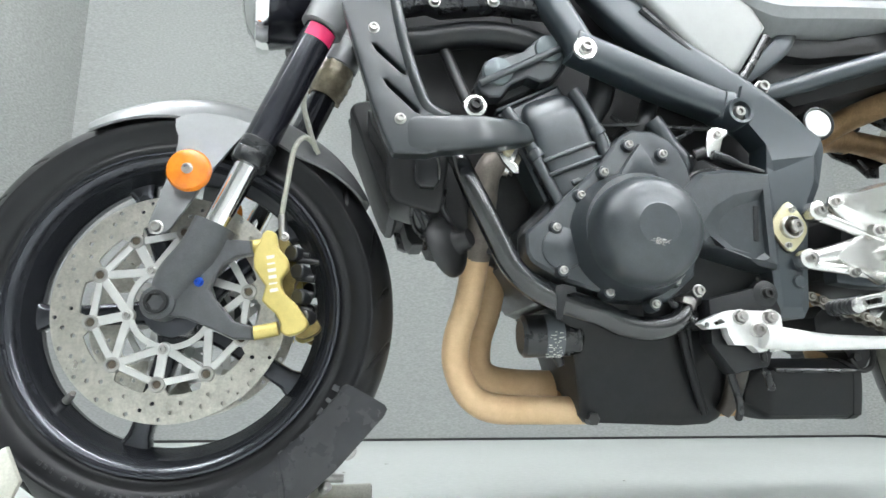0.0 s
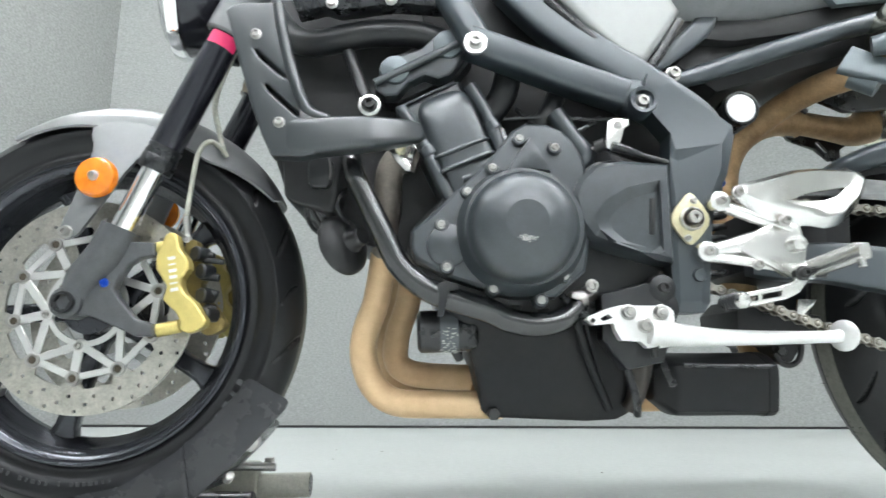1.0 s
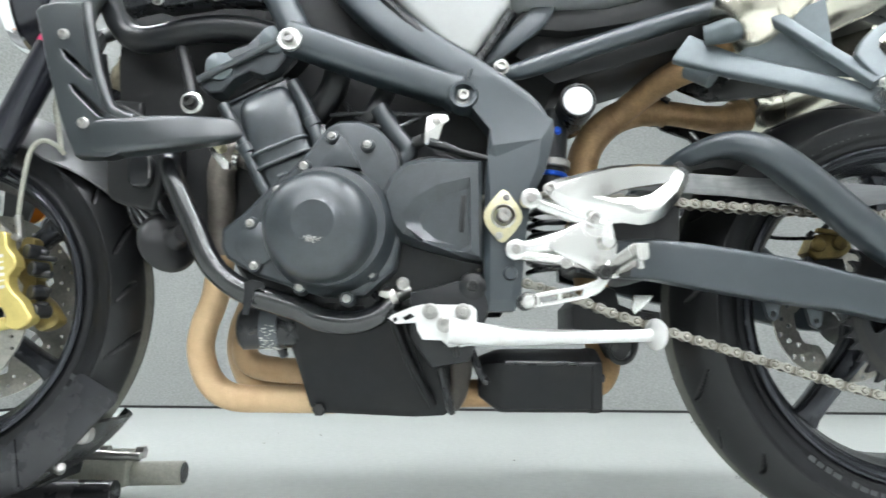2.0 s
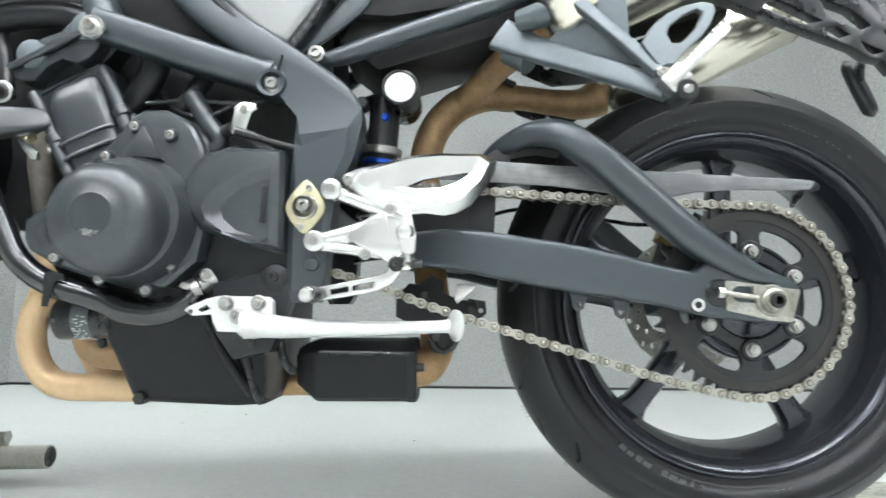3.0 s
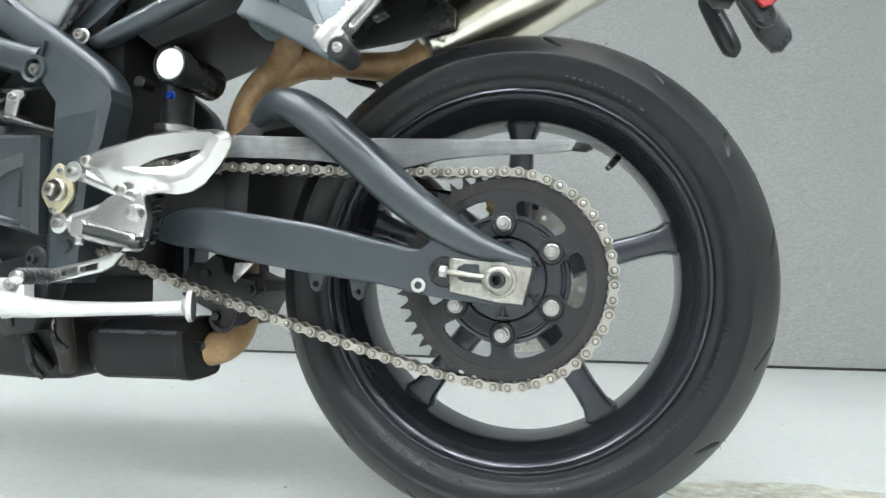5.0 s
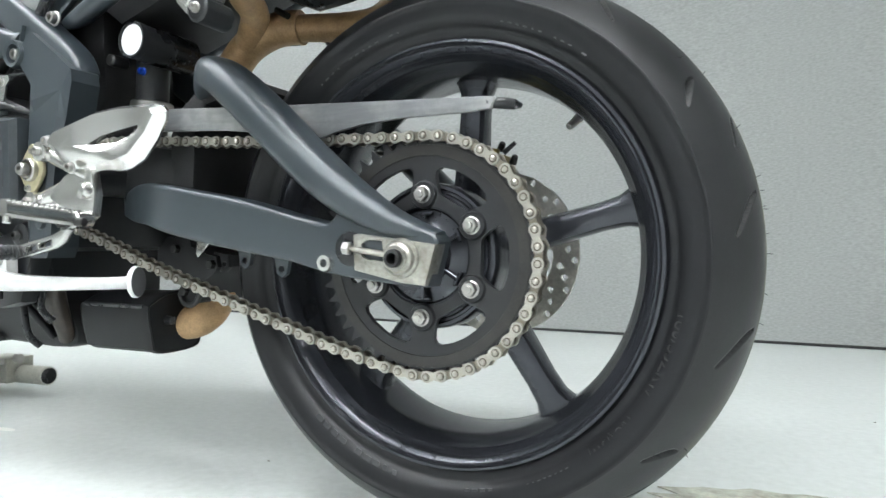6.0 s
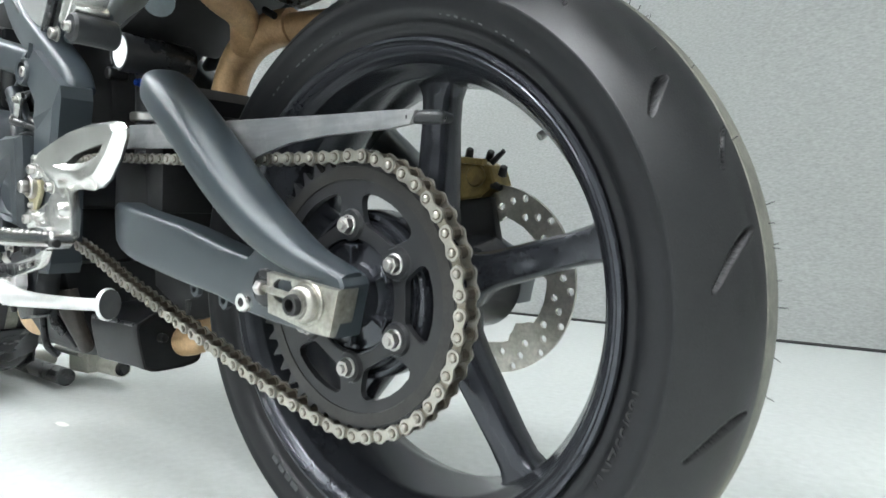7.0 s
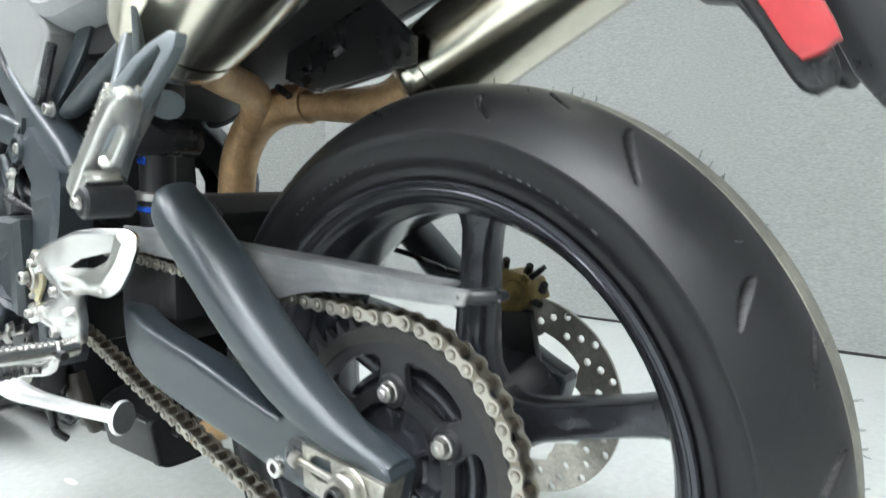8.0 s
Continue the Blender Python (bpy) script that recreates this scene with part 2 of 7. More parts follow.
def tube(pts, radius, segs=14, n=8, bm=None, side=None, smooth=True, power=2.0, cap=True):
    """A tube along points. radius: one number or one a point; side: second half-width (along y mostly), as radius."""
    bm = bm or bmesh.new()
    k = len(pts)
    ra = [radius] * k if np.isscalar(radius) else list(radius)
    sd = ra if side is None else ([side] * k if np.isscalar(side) else list(side))
    full = [(*p, a, b) for p, a, b in zip(pts, ra, sd)]
    path = smooth_path(full, n) if smooth and k > 2 else [np.array(q, float) for q in full]
    rings = []
    for i, q in enumerate(path):
        d = path[min(i + 1, len(path) - 1)][:3] - path[max(i - 1, 0)][:3]
        d = Vector(d).normalized()
        ref = Vector((0, 1, 0)) if abs(d.y) < 0.9 else Vector((1, 0, 0))
        u = d.cross(ref).normalized()
        v = u.cross(d).normalized()
        ring = []
        for s in range(segs):
            a = 2 * math.pi * s / segs
            ca, sa = math.cos(a), math.sin(a)
            e = 2.0 / power
            ca, sa = math.copysign(abs(ca) ** e, ca), math.copysign(abs(sa) ** e, sa)
            ring.append(Vector(q[:3]) + u * ca * q[3] + v * sa * q[4])
        rings.append(ring)
    loops_bridge(bm, rings, cap=cap)
    return bm


def strap(pts, wide, deep, segs=36, n=8, power=4.0, roll=0.0):
    """A flat strap along a path: wide across it in the x-z plane, deep along y."""
    path = smooth_path([(*p, a, b) for p, a, b in zip(pts, wide, deep)], n)
    rings = []
    for i, q in enumerate(path):
        d = path[min(i + 1, len(path) - 1)][:3] - path[max(i - 1, 0)][:3]
        u = Vector((-d[2], 0, d[0])).normalized()
        ring = []
        for k in range(segs):
            a = 2 * math.pi * (k + 0.5) / segs
            ca, sa = math.cos(a), math.sin(a)
            ca, sa = math.copysign(abs(ca) ** (2 / power), ca), math.copysign(abs(sa) ** (2 / power), sa)
            ring.append(Vector(q[:3]) + u * (ca * q[3] + roll * sa * q[4]) + Vector((0, 1, 0)) * sa * q[4])
        rings.append(ring)
    bm = bmesh.new()
    loops_bridge(bm, rings)
    return bm


def plate(outline, y0, y1, bevel=0.002, holes=(), bm=None, segs=2, rounded=0):
    """A plate cut from an outline of (x, z), from y0 to y1, with bevelled rims. rounded: spline steps for the outline."""
    own = bm is None
    bm = bm or bmesh.new()
    tmp = bmesh.new()
    if rounded:
        o = list(outline)
        full = smooth_path([o[-1], *o, o[0], o[1]], rounded)[rounded:-rounded]
        outline = [tuple(q) for q in full[:-1]]
    edges = []
    loops = [list(outline), *[list(h) for h in holes]]
    for lp in loops:
        vs = [tmp.verts.new((x, y0, z)) for x, z in lp]
        edges += [tmp.edges.new((vs[i], vs[(i + 1) % len(vs)])) for i in range(len(vs))]
    if len(loops) == 1:
        tmp.faces.new([e.verts[0] for e in edges])
    else:
        bmesh.ops.triangle_fill(tmp, use_beauty=True, use_dissolve=False, edges=edges)
    rim = set(edges)
    res = bmesh.ops.extrude_face_region(tmp, geom=list(tmp.faces))
    top = [v for v in res["geom"] if isinstance(v, bmesh.types.BMVert)]
    for v in top:
        v.co.y = y1
    if bevel:
        bmesh.ops.recalc_face_normals(tmp, faces=tmp.faces)
        sharp = [e for e in tmp.edges if len(e.link_faces) == 2 and e.calc_face_angle(0) > 1.0 and abs(e.verts[0].co.y - e.verts[1].co.y) < 1e-6]
        bmesh.ops.bevel(tmp, geom=sharp, offset=bevel, segments=segs, profile=0.6, affect="EDGES", clamp_overlap=True)
    me = bpy.data.meshes.new("tmp")
    tmp.to_mesh(me)
    tmp.free()
    bm.from_mesh(me)
    bpy.data.meshes.remove(me)
    return bm


def inset(outline, d):
    """The outline drawn in by d."""
    n = len(outline)
    area = sum(outline[i][0] * outline[(i + 1) % n][1] - outline[(i + 1) % n][0] * outline[i][1] for i in range(n))
    sg = 1 if area > 0 else -1
    res = []
    for i in range(n):
        p, q, r = (Vector(outline[k % n]) for k in (i - 1, i, i + 1))
        u, v = (q - p).normalized(), (r - q).normalized()
        m = Vector((-(u + v).y, (u + v).x)) * sg
        m.normalize()
        res.append(tuple(q + m * d))
    return res


def facet_plate(outline, inner, y_face, y_back, s=-1, links=(), holes=()):
    """A plate with a shaped face: inner points (x, z, rise) lift the face out of its outline; holes go through."""
    pts = [(x, z, 0.0) for x, z in outline] + list(inner)
    n = len(outline)
    edges = [(i, (i + 1) % n) for i in range(n)] + [(n + a, n + b) for a, b in links]
    for h in holes:
        k = len(pts)
        pts += list(h)
        edges += [(k + i, k + (i + 1) % len(h)) for i in range(len(h))]
    res = mathutils.geometry.delaunay_2d_cdt([Vector(p[:2]) for p in pts], edges, [], 1, 1e-6)
    bm = bmesh.new()
    rise = [pts[o[0]][2] if o else 0.0 for o in res[3]]
    va = [bm.verts.new((v.x, s * (y_face + r), v.y)) for v, r in zip(res[0], rise)]
    back = {}

    def inside(x, z, h):
        odd = False
        for i in range(len(h)):
            a, b = h[i], h[(i + 1) % len(h)]
            if (a[1] > z) != (b[1] > z) and x < a[0] + (z - a[1]) / (b[1] - a[1]) * (b[0] - a[0]):
                odd = not odd
        return odd
    for f in res[2]:
        mx, mz = sum(res[0][i].x for i in f) / len(f), sum(res[0][i].y for i in f) / len(f)
        if not any(inside(mx, mz, h) for h in holes):
            bm.faces.new([va[i] for i in f])
    for e in [e for e in bm.edges if len(e.link_faces) == 1]:
        for v in e.verts:
            if v not in back:
                back[v] = bm.verts.new((v.co.x, s * y_back, v.co.z))
        bm.faces.new((e.verts[0], e.verts[1], back[e.verts[1]], back[e.verts[0]]))
    return bm


def box(size, loc=(0, 0, 0), rot=(0, 0, 0), bevel=0.003, bm=None, segs=2):
    bm = bm or bmesh.new()
    m = Matrix.Translation(loc) @ Euler([radians(a) for a in rot]).to_matrix().to_4x4() @ Matrix.Diagonal((*size, 1))
    res = bmesh.ops.create_cube(bm, size=1.0, matrix=m)
    if bevel:
        ed = {e for v in res["verts"] for e in v.link_edges}
        bmesh.ops.bevel(bm, geom=list(ed), offset=bevel, segments=segs, profile=0.6, affect="EDGES", clamp_overlap=True)
    return bm


def cyl(p0, p1, r0, r1=None, segs=24, bevel=0.0, bm=None):
    """A round bar from p0 to p1, with chamfered ends."""
    bm = bm or bmesh.new()
    r1 = r0 if r1 is None else r1
    p0, p1 = Vector(p0), Vector(p1)
    d = (p1 - p0)
    ln = d.length
    d.normalize()
    ref = Vector((0, 0, 1)) if abs(d.z) < 0.9 else Vector((1, 0, 0))
    u = d.cross(ref).normalized()
    v = d.cross(u)
    st = [(0, r0 - bevel), (bevel, r0), (ln - bevel, r1), (ln, r1 - bevel)] if bevel else [(0, r0), (ln, r1)]
    rings = [[p0 + d * t + (u * math.cos(2 * math.pi * s / segs) + v * math.sin(2 * math.pi * s / segs)) * r for s in range(segs)] for t, r in st]
    loops_bridge(bm, rings)
    return bm


def circle(c, r, n=24, a0=0.0):
    return [(c[0] + r * math.cos(a0 + 2 * math.pi * i / n), c[1] + r * math.sin(a0 + 2 * math.pi * i / n)) for i in range(n)]


def dome_disc(profile, c, y, segs=40, bm=None):
    """A closed turned shape; the profile starts and ends on the axis."""
    return lathe(profile, c, segs, closed=False, bm=bm, y=y)


# ---- fasteners: built once, used by many ----
def socket_bolt_mesh():
    bm = bmesh.new()
    prof = [(0.0, 0.0), (0.0085, 0.0), (0.0088, -0.0015), (0.0065, -0.0022), (0.0065, -0.0075), (0.0058, -0.0085), (0.0034, -0.0085), (0.0030, -0.0045), (0.0, -0.0045)]
    lathe(prof, (0, 0), 18, closed=False, bm=bm)
    return bm


def hex_nut_mesh():
    bm = bmesh.new()
    lathe([(0.0, 0.0), (0.0118, 0.0), (0.0122, -0.002), (0.0105, -0.003)], (0, 0), 18, closed=False, bm=bm)
    rings = []
    for y, r in ((-0.002, 0.0098), (-0.0095, 0.0098), (-0.0105, 0.0088)):
        rings.append([(r * math.cos(math.pi / 3 * i), y, r * math.sin(math.pi / 3 * i)) for i in range(6)])
    loops_bridge(bm, rings, cap=False)
    lathe([(0.0088, -0.0105), (0.0055, -0.0105), (0.0052, -0.0140), (0.0044, -0.0148), (0.0, -0.0148)], (0, 0), 12, closed=False, bm=bm)
    return bm


BOLT = finish("bolt", socket_bolt_mesh(), "steel")
NUT = finish("nut", hex_nut_mesh(), "steel", angle=25)
BOLT_DATA, NUT_DATA = BOLT.data, NUT.data
for o in (BOLT, NUT):
    bpy.data.objects.remove(o)
DARK_BOLT_DATA = BOLT_DATA.copy()
DARK_BOLT_DATA.materials[0] = M["dark_steel"]
BLUE_BOLT_DATA = BOLT_DATA.copy()
BLUE_BOLT_DATA.materials[0] = M["blue"]


def bolt(parent, x, y, z, size=1.0, data=None, name="bolt", label="", rot=None):
    o = new(name, data or BOLT_DATA)
    o.parent = parent
    o.location, o.scale = (x, y, z), (size, size, size)
    if rot:
        o.rotation_euler = rot
    else:
        o.rotation_euler = (0, (x * 37.0 + z * 91.0) % 1.0, 0)
    if label:
        o["label"] = label
    return o


# ---- the room ----
def slab(name, corners, thick, mat, label, category="wall"):
    """A flat slab over four corners, thickened away from the room by the vector thick."""
    bm = bmesh.new()
    a = [bm.verts.new(c) for c in corners]
    b = [bm.verts.new(Vector(c) + Vector(thick)) for c in corners]
    bm.faces.new(a)
    bm.faces.new(b[::-1])
    for i in range(4):
        j = (i + 1) % 4
        bm.faces.new((a[i], b[i], b[j], a[j]))
    ob = finish(name, bm, mat, angle=10)
    return tagged(ob, label, category, kind="structure")


CEIL = 3.0
XL, YL, XR, YR = -1.19, 2.22, 2.83, 2.16
slab("floor", [(-4.5, -6.7, 0), (6.5, -6.7, 0), (6.5, 3.2, 0), (-4.5, 3.2, 0)], (0, 0, -0.15), "floor", "pale grey-green painted workshop floor with faint stains", "floor")
slab("wall_north", [(XL, YL, 0.012), (XR, YR, 0.012), (XR, YR, CEIL), (XL, YL, CEIL)], (0, 0.12, 0), "wall", "grey felt-covered partition wall behind the motorcycle")
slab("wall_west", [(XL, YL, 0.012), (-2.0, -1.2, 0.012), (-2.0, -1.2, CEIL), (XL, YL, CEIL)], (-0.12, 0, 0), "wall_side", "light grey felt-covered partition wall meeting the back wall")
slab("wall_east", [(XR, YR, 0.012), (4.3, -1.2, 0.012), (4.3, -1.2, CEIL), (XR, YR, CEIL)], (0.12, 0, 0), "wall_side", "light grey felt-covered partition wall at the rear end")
# Unseen wall that closes the room; its grey is set for front fill.
slab("wall_south", [(-4.4, -6.5, 0), (6.4, -6.5, 0), (6.4, -6.5, CEIL), (-4.4, -6.5, CEIL)], (0, -0.1, 0), "back_wall", "unseen plain grey wall behind the camera, set for fill light")
slab("wall_far_west", [(-4.4, -6.6, 0), (-4.4, 3.1, 0), (-4.4, 3.1, CEIL), (-4.4, -6.6, CEIL)], (-0.1, 0, 0), "wall_side", "plain light grey end wall of the room")
slab("wall_far_east", [(6.4, -6.6, 0), (6.4, 3.1, 0), (6.4, 3.1, CEIL), (6.4, -6.6, CEIL)], (0.1, 0, 0), "wall_side", "plain light grey end wall of the room")
slab("wall_far_north", [(-4.4, 3.1, 0), (6.4, 3.1, 0), (6.4, 3.1, CEIL), (-4.4, 3.1, CEIL)], (0, 0.1, 0), "wall_side", "plain light grey outer wall of the room")
slab("ceiling", [(-4.5, -6.7, CEIL), (6.5, -6.7, CEIL), (6.5, 3.2, CEIL), (-4.5, 3.2, CEIL)], (0, 0, 0.1), "ceiling", "plain white workshop ceiling", "ceiling")
for nm, p, q in (("baseboard_1", (XL, YL), (XR, YR)), ("baseboard_2", (XR, YR), (4.3, -1.2)), ("baseboard_3", (XL, YL), (-2.0, -1.2))):
    d = Vector((q[0] - p[0], q[1] - p[1], 0))
    bm = box((d.length, 0.02, 0.012), ((p[0] + q[0]) / 2, (p[1] + q[1]) / 2 + 0.012, 0.0055), (0, 0, math.degrees(math.atan2(d.y, d.x))), 0.001)
    tagged(finish(nm, bm, "gap"), "thin dark gap strip under the partition wall", "trim", kind="structure")


def ceiling_light(x, y, length=1.3, turn=0):
    root = new("ceiling_light")
    root.location = (x, y, CEIL)
    root.rotation_euler = (0, 0, radians(turn))
    tagged(root, "unseen white fluorescent ceiling light with a frosted diffuser", "light", "ceiling lights")
    part("frame", box((length + 0.06, 0.36, 0.05), (0, 0, -0.03), bevel=0.004), "ceiling", root)
    part("diffuser", box((length, 0.30, 0.012), (0, 0, -0.062), bevel=0.003), "tube_light", root)
    return root


# Fixtures out of view; those past x 4 and y -4 only add brightness.
for lx, ly in ((-1.5, -1.2), (0.5, -1.2), (2.4, -0.9), (-1.2, 0.9), (-0.6, -2.8), (1.4, -2.6), (3.3, -2.4), (4.7, -0.8), (0.4, -4.6), (2.4, -4.6), (4.6, -3.4)):
    ceiling_light(lx, ly)

# ---- the motorcycle: bike axes x to the rear, y to its right, z up; leant slightly towards its left ----
bike = new("motorcycle")
bike.matrix_world = Matrix.Translation((1.441, 0, LIFT)) @ pose(0, 0, 0, 1.6, -0.385, 0) @ Matrix.Translation((-1.441, 0, 0))
tagged(bike, "matt grey naked motorcycle with black engine and tan exhaust pipes", "motorcycle")
FC, RC = (0.0, 0.332), (1.441, 0.317)
WY = 0.006  # the rear wheel sits this much to the right of the bike's middle


def tyre(name, c, R, half, bead, lip_s, parent, tread_r, cuts, worn, segs=960, across=84):
    """A carcass with a rounded crown and sunk tread grooves. cuts: (angle, sweep, y0, y1, half-width) each."""
    ys = sorted(set([-half * math.cos(math.pi * i / across) for i in range(across + 1)] + [s * (worn + d) for s in (-1, 1) for d in (-0.0016, 0.0, 0.0016)]))
    side = [(tread_r - 0.003, half - 0.0002), (tread_r - 0.0045, half - 0.0018), (tread_r - 0.010, half - 0.0022), (tread_r - 0.017, half - 0.0035), (bead + 0.4 * (tread_r - bead), half - 0.007), (bead + 0.016, half - 0.010), (bead + 0.0105, lip_s + 0.0055),
            (bead + 0.007, lip_s + 0.006), (bead + 0.003, lip_s + 0.002), (bead - 0.004, lip_s - 0.003), (bead - 0.012, lip_s - 0.010)]
    pr = [(R - (R - tread_r) * (abs(y) / half) ** 2.2, y) for y in ys] + side + [(r, -y) for r, y in side[::-1]]
    rad = np.repeat(np.array([[p[0] for p in pr]]), segs, 0)
    yy = np.repeat(np.array([[p[1] for p in pr]]), segs, 0)
    th = np.repeat((np.arange(segs) * 2 * math.pi / segs)[:, None], len(pr), 1)
    sink = np.zeros_like(rad)
    nt = len(ys)
    for a, sweep, y0, y1, w in cuts:
        f = (yy - y0) / (y1 - y0)
        inside = (f > 0) & (f < 1)
        fc = np.clip(f, 0, 1)
        centre = a + sweep * (fc - 0.5) + 0.18 * sweep * np.sin(math.pi * fc)
        dist = np.abs((th - centre + math.pi) % (2 * math.pi) - math.pi) * R
        ww = w * np.sin(math.pi * (0.06 + 0.9 * fc)) ** 0.7
        sink = np.maximum(sink, np.where(inside, 0.0065 * np.clip(1.5 - 1.2 * (dist / ww) ** 2, 0, 1), 0))
    sink = np.maximum(sink, 0.0016 * (np.abs(np.abs(yy) - worn) < 0.0005))
    sink[:, nt:] = 0
    rad = rad - sink
    co = np.stack([c[0] + rad * np.cos(th), yy, c[1] + rad * np.sin(th)], 2).reshape(-1, 3)
    m = len(pr)
    ii, jj = np.meshgrid(np.arange(segs), np.arange(m), indexing="ij")
    i2, j2 = (ii + 1) % segs, (jj + 1) % m
    faces = np.stack([ii * m + jj, ii * m + j2, i2 * m + j2, i2 * m + jj], 2).reshape(-1, 4)
    me = bpy.data.meshes.new(name)
    me.from_pydata(co.tolist(), [], faces.tolist())
    for key in ("rubber", "side_rubber", "worn_tread", "groove"):
        me.materials.append(M[key])
    mid = np.array([pr[j][1] for j in range(m)])
    kind = np.array([(2 if abs((mid[j] + mid[(j + 1) % m]) / 2) < worn else 0) if j < nt - 1 else 1 for j in range(m)])
    # faces sunk far enough to take the shaded groove colour
    deep = (sink + np.roll(sink, -1, 0) + np.roll(sink, -1, 1)) / 3 > 0.0036
    me.polygons.foreach_set("material_index", np.where(deep, 3, np.tile(kind, (segs, 1))).reshape(-1).astype(np.int32))
    me.polygons.foreach_set("use_smooth", np.ones(len(faces), bool))
    me.update()
    ob = new(name, me)
    ob.parent = parent
    ob["label"] = "worn black road tyre with curved tread grooves"
    return ob


def rim_profile(lip_r, s, barrel_r):
    """Half a rim from bead seat over lip, groove and bowl to the drop centre, mirrored to the other side."""
    left = [(lip_r - 0.012, s - 0.020), (lip_r - 0.004, s - 0.008), (lip_r + 0.002, s - 0.002), (lip_r + 0.003, s + 0.002), (lip_r + 0.0015, s + 0.0045), (lip_r - 0.0015, s + 0.0048), (lip_r - 0.0032, s + 0.002),
            (lip_r - 0.0045, s + 0.0005), (lip_r - 0.006, s + 0.0012), (lip_r - 0.010, s - 0.0012), (lip_r - 0.0145, s - 0.0062), (lip_r - 0.0165, s - 0.0115), (lip_r - 0.0182, s - 0.0128), (lip_r - 0.0195, s - 0.016), (lip_r - 0.0225, s - 0.026), (barrel_r + 0.0015, s - 0.036), (barrel_r, s - 0.044), (barrel_r - 0.001, 0.005)]
    return [(r, -y) for r, y in left] + [(r, y) for r, y in left[::-1]] + [(barrel_r + 0.006, s - 0.038), (barrel_r + 0.006, 0.038 - s)]


def spoke(c, ang, r0, r1, w0, w1, t0, t1, bm, y=0.0, flare=1.5):
    """One cast spoke from radius r0 to r1: widths w in the wheel plane, thickness t across it."""
    rings = []
    d = (math.cos(ang), math.sin(ang))
    nn = (-d[1], d[0])
    for f, ww in ((0.0, flare * 1.1), (0.1, 1.12), (0.25, 1.0), (0.75, 1.0), (0.9, 1.15), (0.97, 1.5), (1.0, 2.1)):
        r = r0 + (r1 - r0) * f
        w = (w0 + (w1 - w0) * f) * ww
        t = t0 + (t1 - t0) * f
        ring = []
        for s in range(14):
            a = 2 * math.pi * s / 14
            ca, sa = math.cos(a), math.sin(a)
            ca, sa = math.copysign(abs(ca) ** 0.6, ca), math.copysign(abs(sa) ** 0.6, sa)
            ring.append((c[0] + d[0] * r + nn[0] * ca * w, y + sa * t, c[1] + d[1] * r + nn[1] * ca * w))
        rings.append(ring)
    loops_bridge(bm, rings)
    return bm


def valve(parent, c, ang, r, y):
    d = Vector((math.cos(ang), 0, math.sin(ang)))
    p = Vector((c[0], y, c[1])) + d * r
    bm = cyl(p, p - d * 0.012 + Vector((0, -0.006, 0)), 0.006, 0.005, 14, 0.001)
    cyl(p - d * 0.010 + Vector((0, -0.005, 0)), p - d * 0.018 + Vector((0, -0.012, 0)), 0.0045, 0.0042, 14, 0.001, bm)
    part("valve", bm, "steel", parent, "chromed tyre valve stem")


def bars_on_ring(parent, c, r, y, a0, a1, count, h, w, mat, seed, name="lettering"):
    """Plain raised bars along a ring on the sidewall, in place of moulded writing."""
    rnd = random.Random(seed)
    bm = bmesh.new()
    for i in range(count):
        if rnd.random() < 0.12:
            continue
        a = radians(a0 + (a1 - a0) * (i + 0.5) / count)
        m = Matrix.Translation((c[0] + r * math.cos(a), y, c[1] + r * math.sin(a))) @ Matrix.Rotation(-a, 4, "Y") @ Matrix.Diagonal((h * rnd.uniform(0.8, 1), 0.0008, w * rnd.uniform(0.4, 1.0), 1))
        bmesh.ops.create_cube(bm, size=1, matrix=m)
    part(name, bm, mat, parent, "raised moulded sidewall bars")


# front wheel
front_wheel = part("front_wheel", lathe(rim_profile(0.222, 0.05, 0.191), FC, 96), "rim", bike, "gloss black five-spoke cast front wheel")
front_cuts = []
for i in range(11):
    a = radians(20 + i * 360 / 11)
    front_cuts += [(a, 0.16, -0.053, -0.012, 0.0044), (a + 0.28, 0.10, -0.054, -0.03, 0.0044), (a + 0.14, -0.16, 0.05, 0.012, 0.0034)]
tyre("tyre", FC, 0.302, 0.058, 0.222, 0.046, front_wheel, 0.270, front_cuts, 0.012, 800, 70)
for i in range(5):
    part("spoke", spoke(FC, radians(183 + 72 * i), 0.035, 0.194, 0.0165, 0.0135, 0.018, 0.015, bmesh.new()), "rim", front_wheel)
part("hub", lathe([(0.014, -0.06), (0.04, -0.058), (0.042, -0.04), (0.034, -0.02), (0.034, 0.02), (0.042, 0.04), (0.04, 0.058), (0.014, 0.06)], FC, 32), "rim", front_wheel)
valve(front_wheel, FC, radians(221), 0.191, -0.012)
bars_on_ring(front_wheel, FC, 0.249, -0.0575, 232, 262, 14, 0.006, 0.007, "sidewall", 1)
bars_on_ring(front_wheel, FC, 0.247, -0.0575, 264, 282, 9, 0.006, 0.006, "sidewall", 2)
bars_on_ring(front_wheel, FC, 0.249, -0.0575, 306, 336, 7, 0.014, 0.011, "sidewall", 3)


def disc_holes(r_list, n, a0):
    out = []
    for k in range(n):
        for j, r in enumerate(r_list):
            a = a0 + 2 * math.pi * (k + 0.36 * j) / n
            out.append((r * math.cos(a), r * math.sin(a)))
    return out


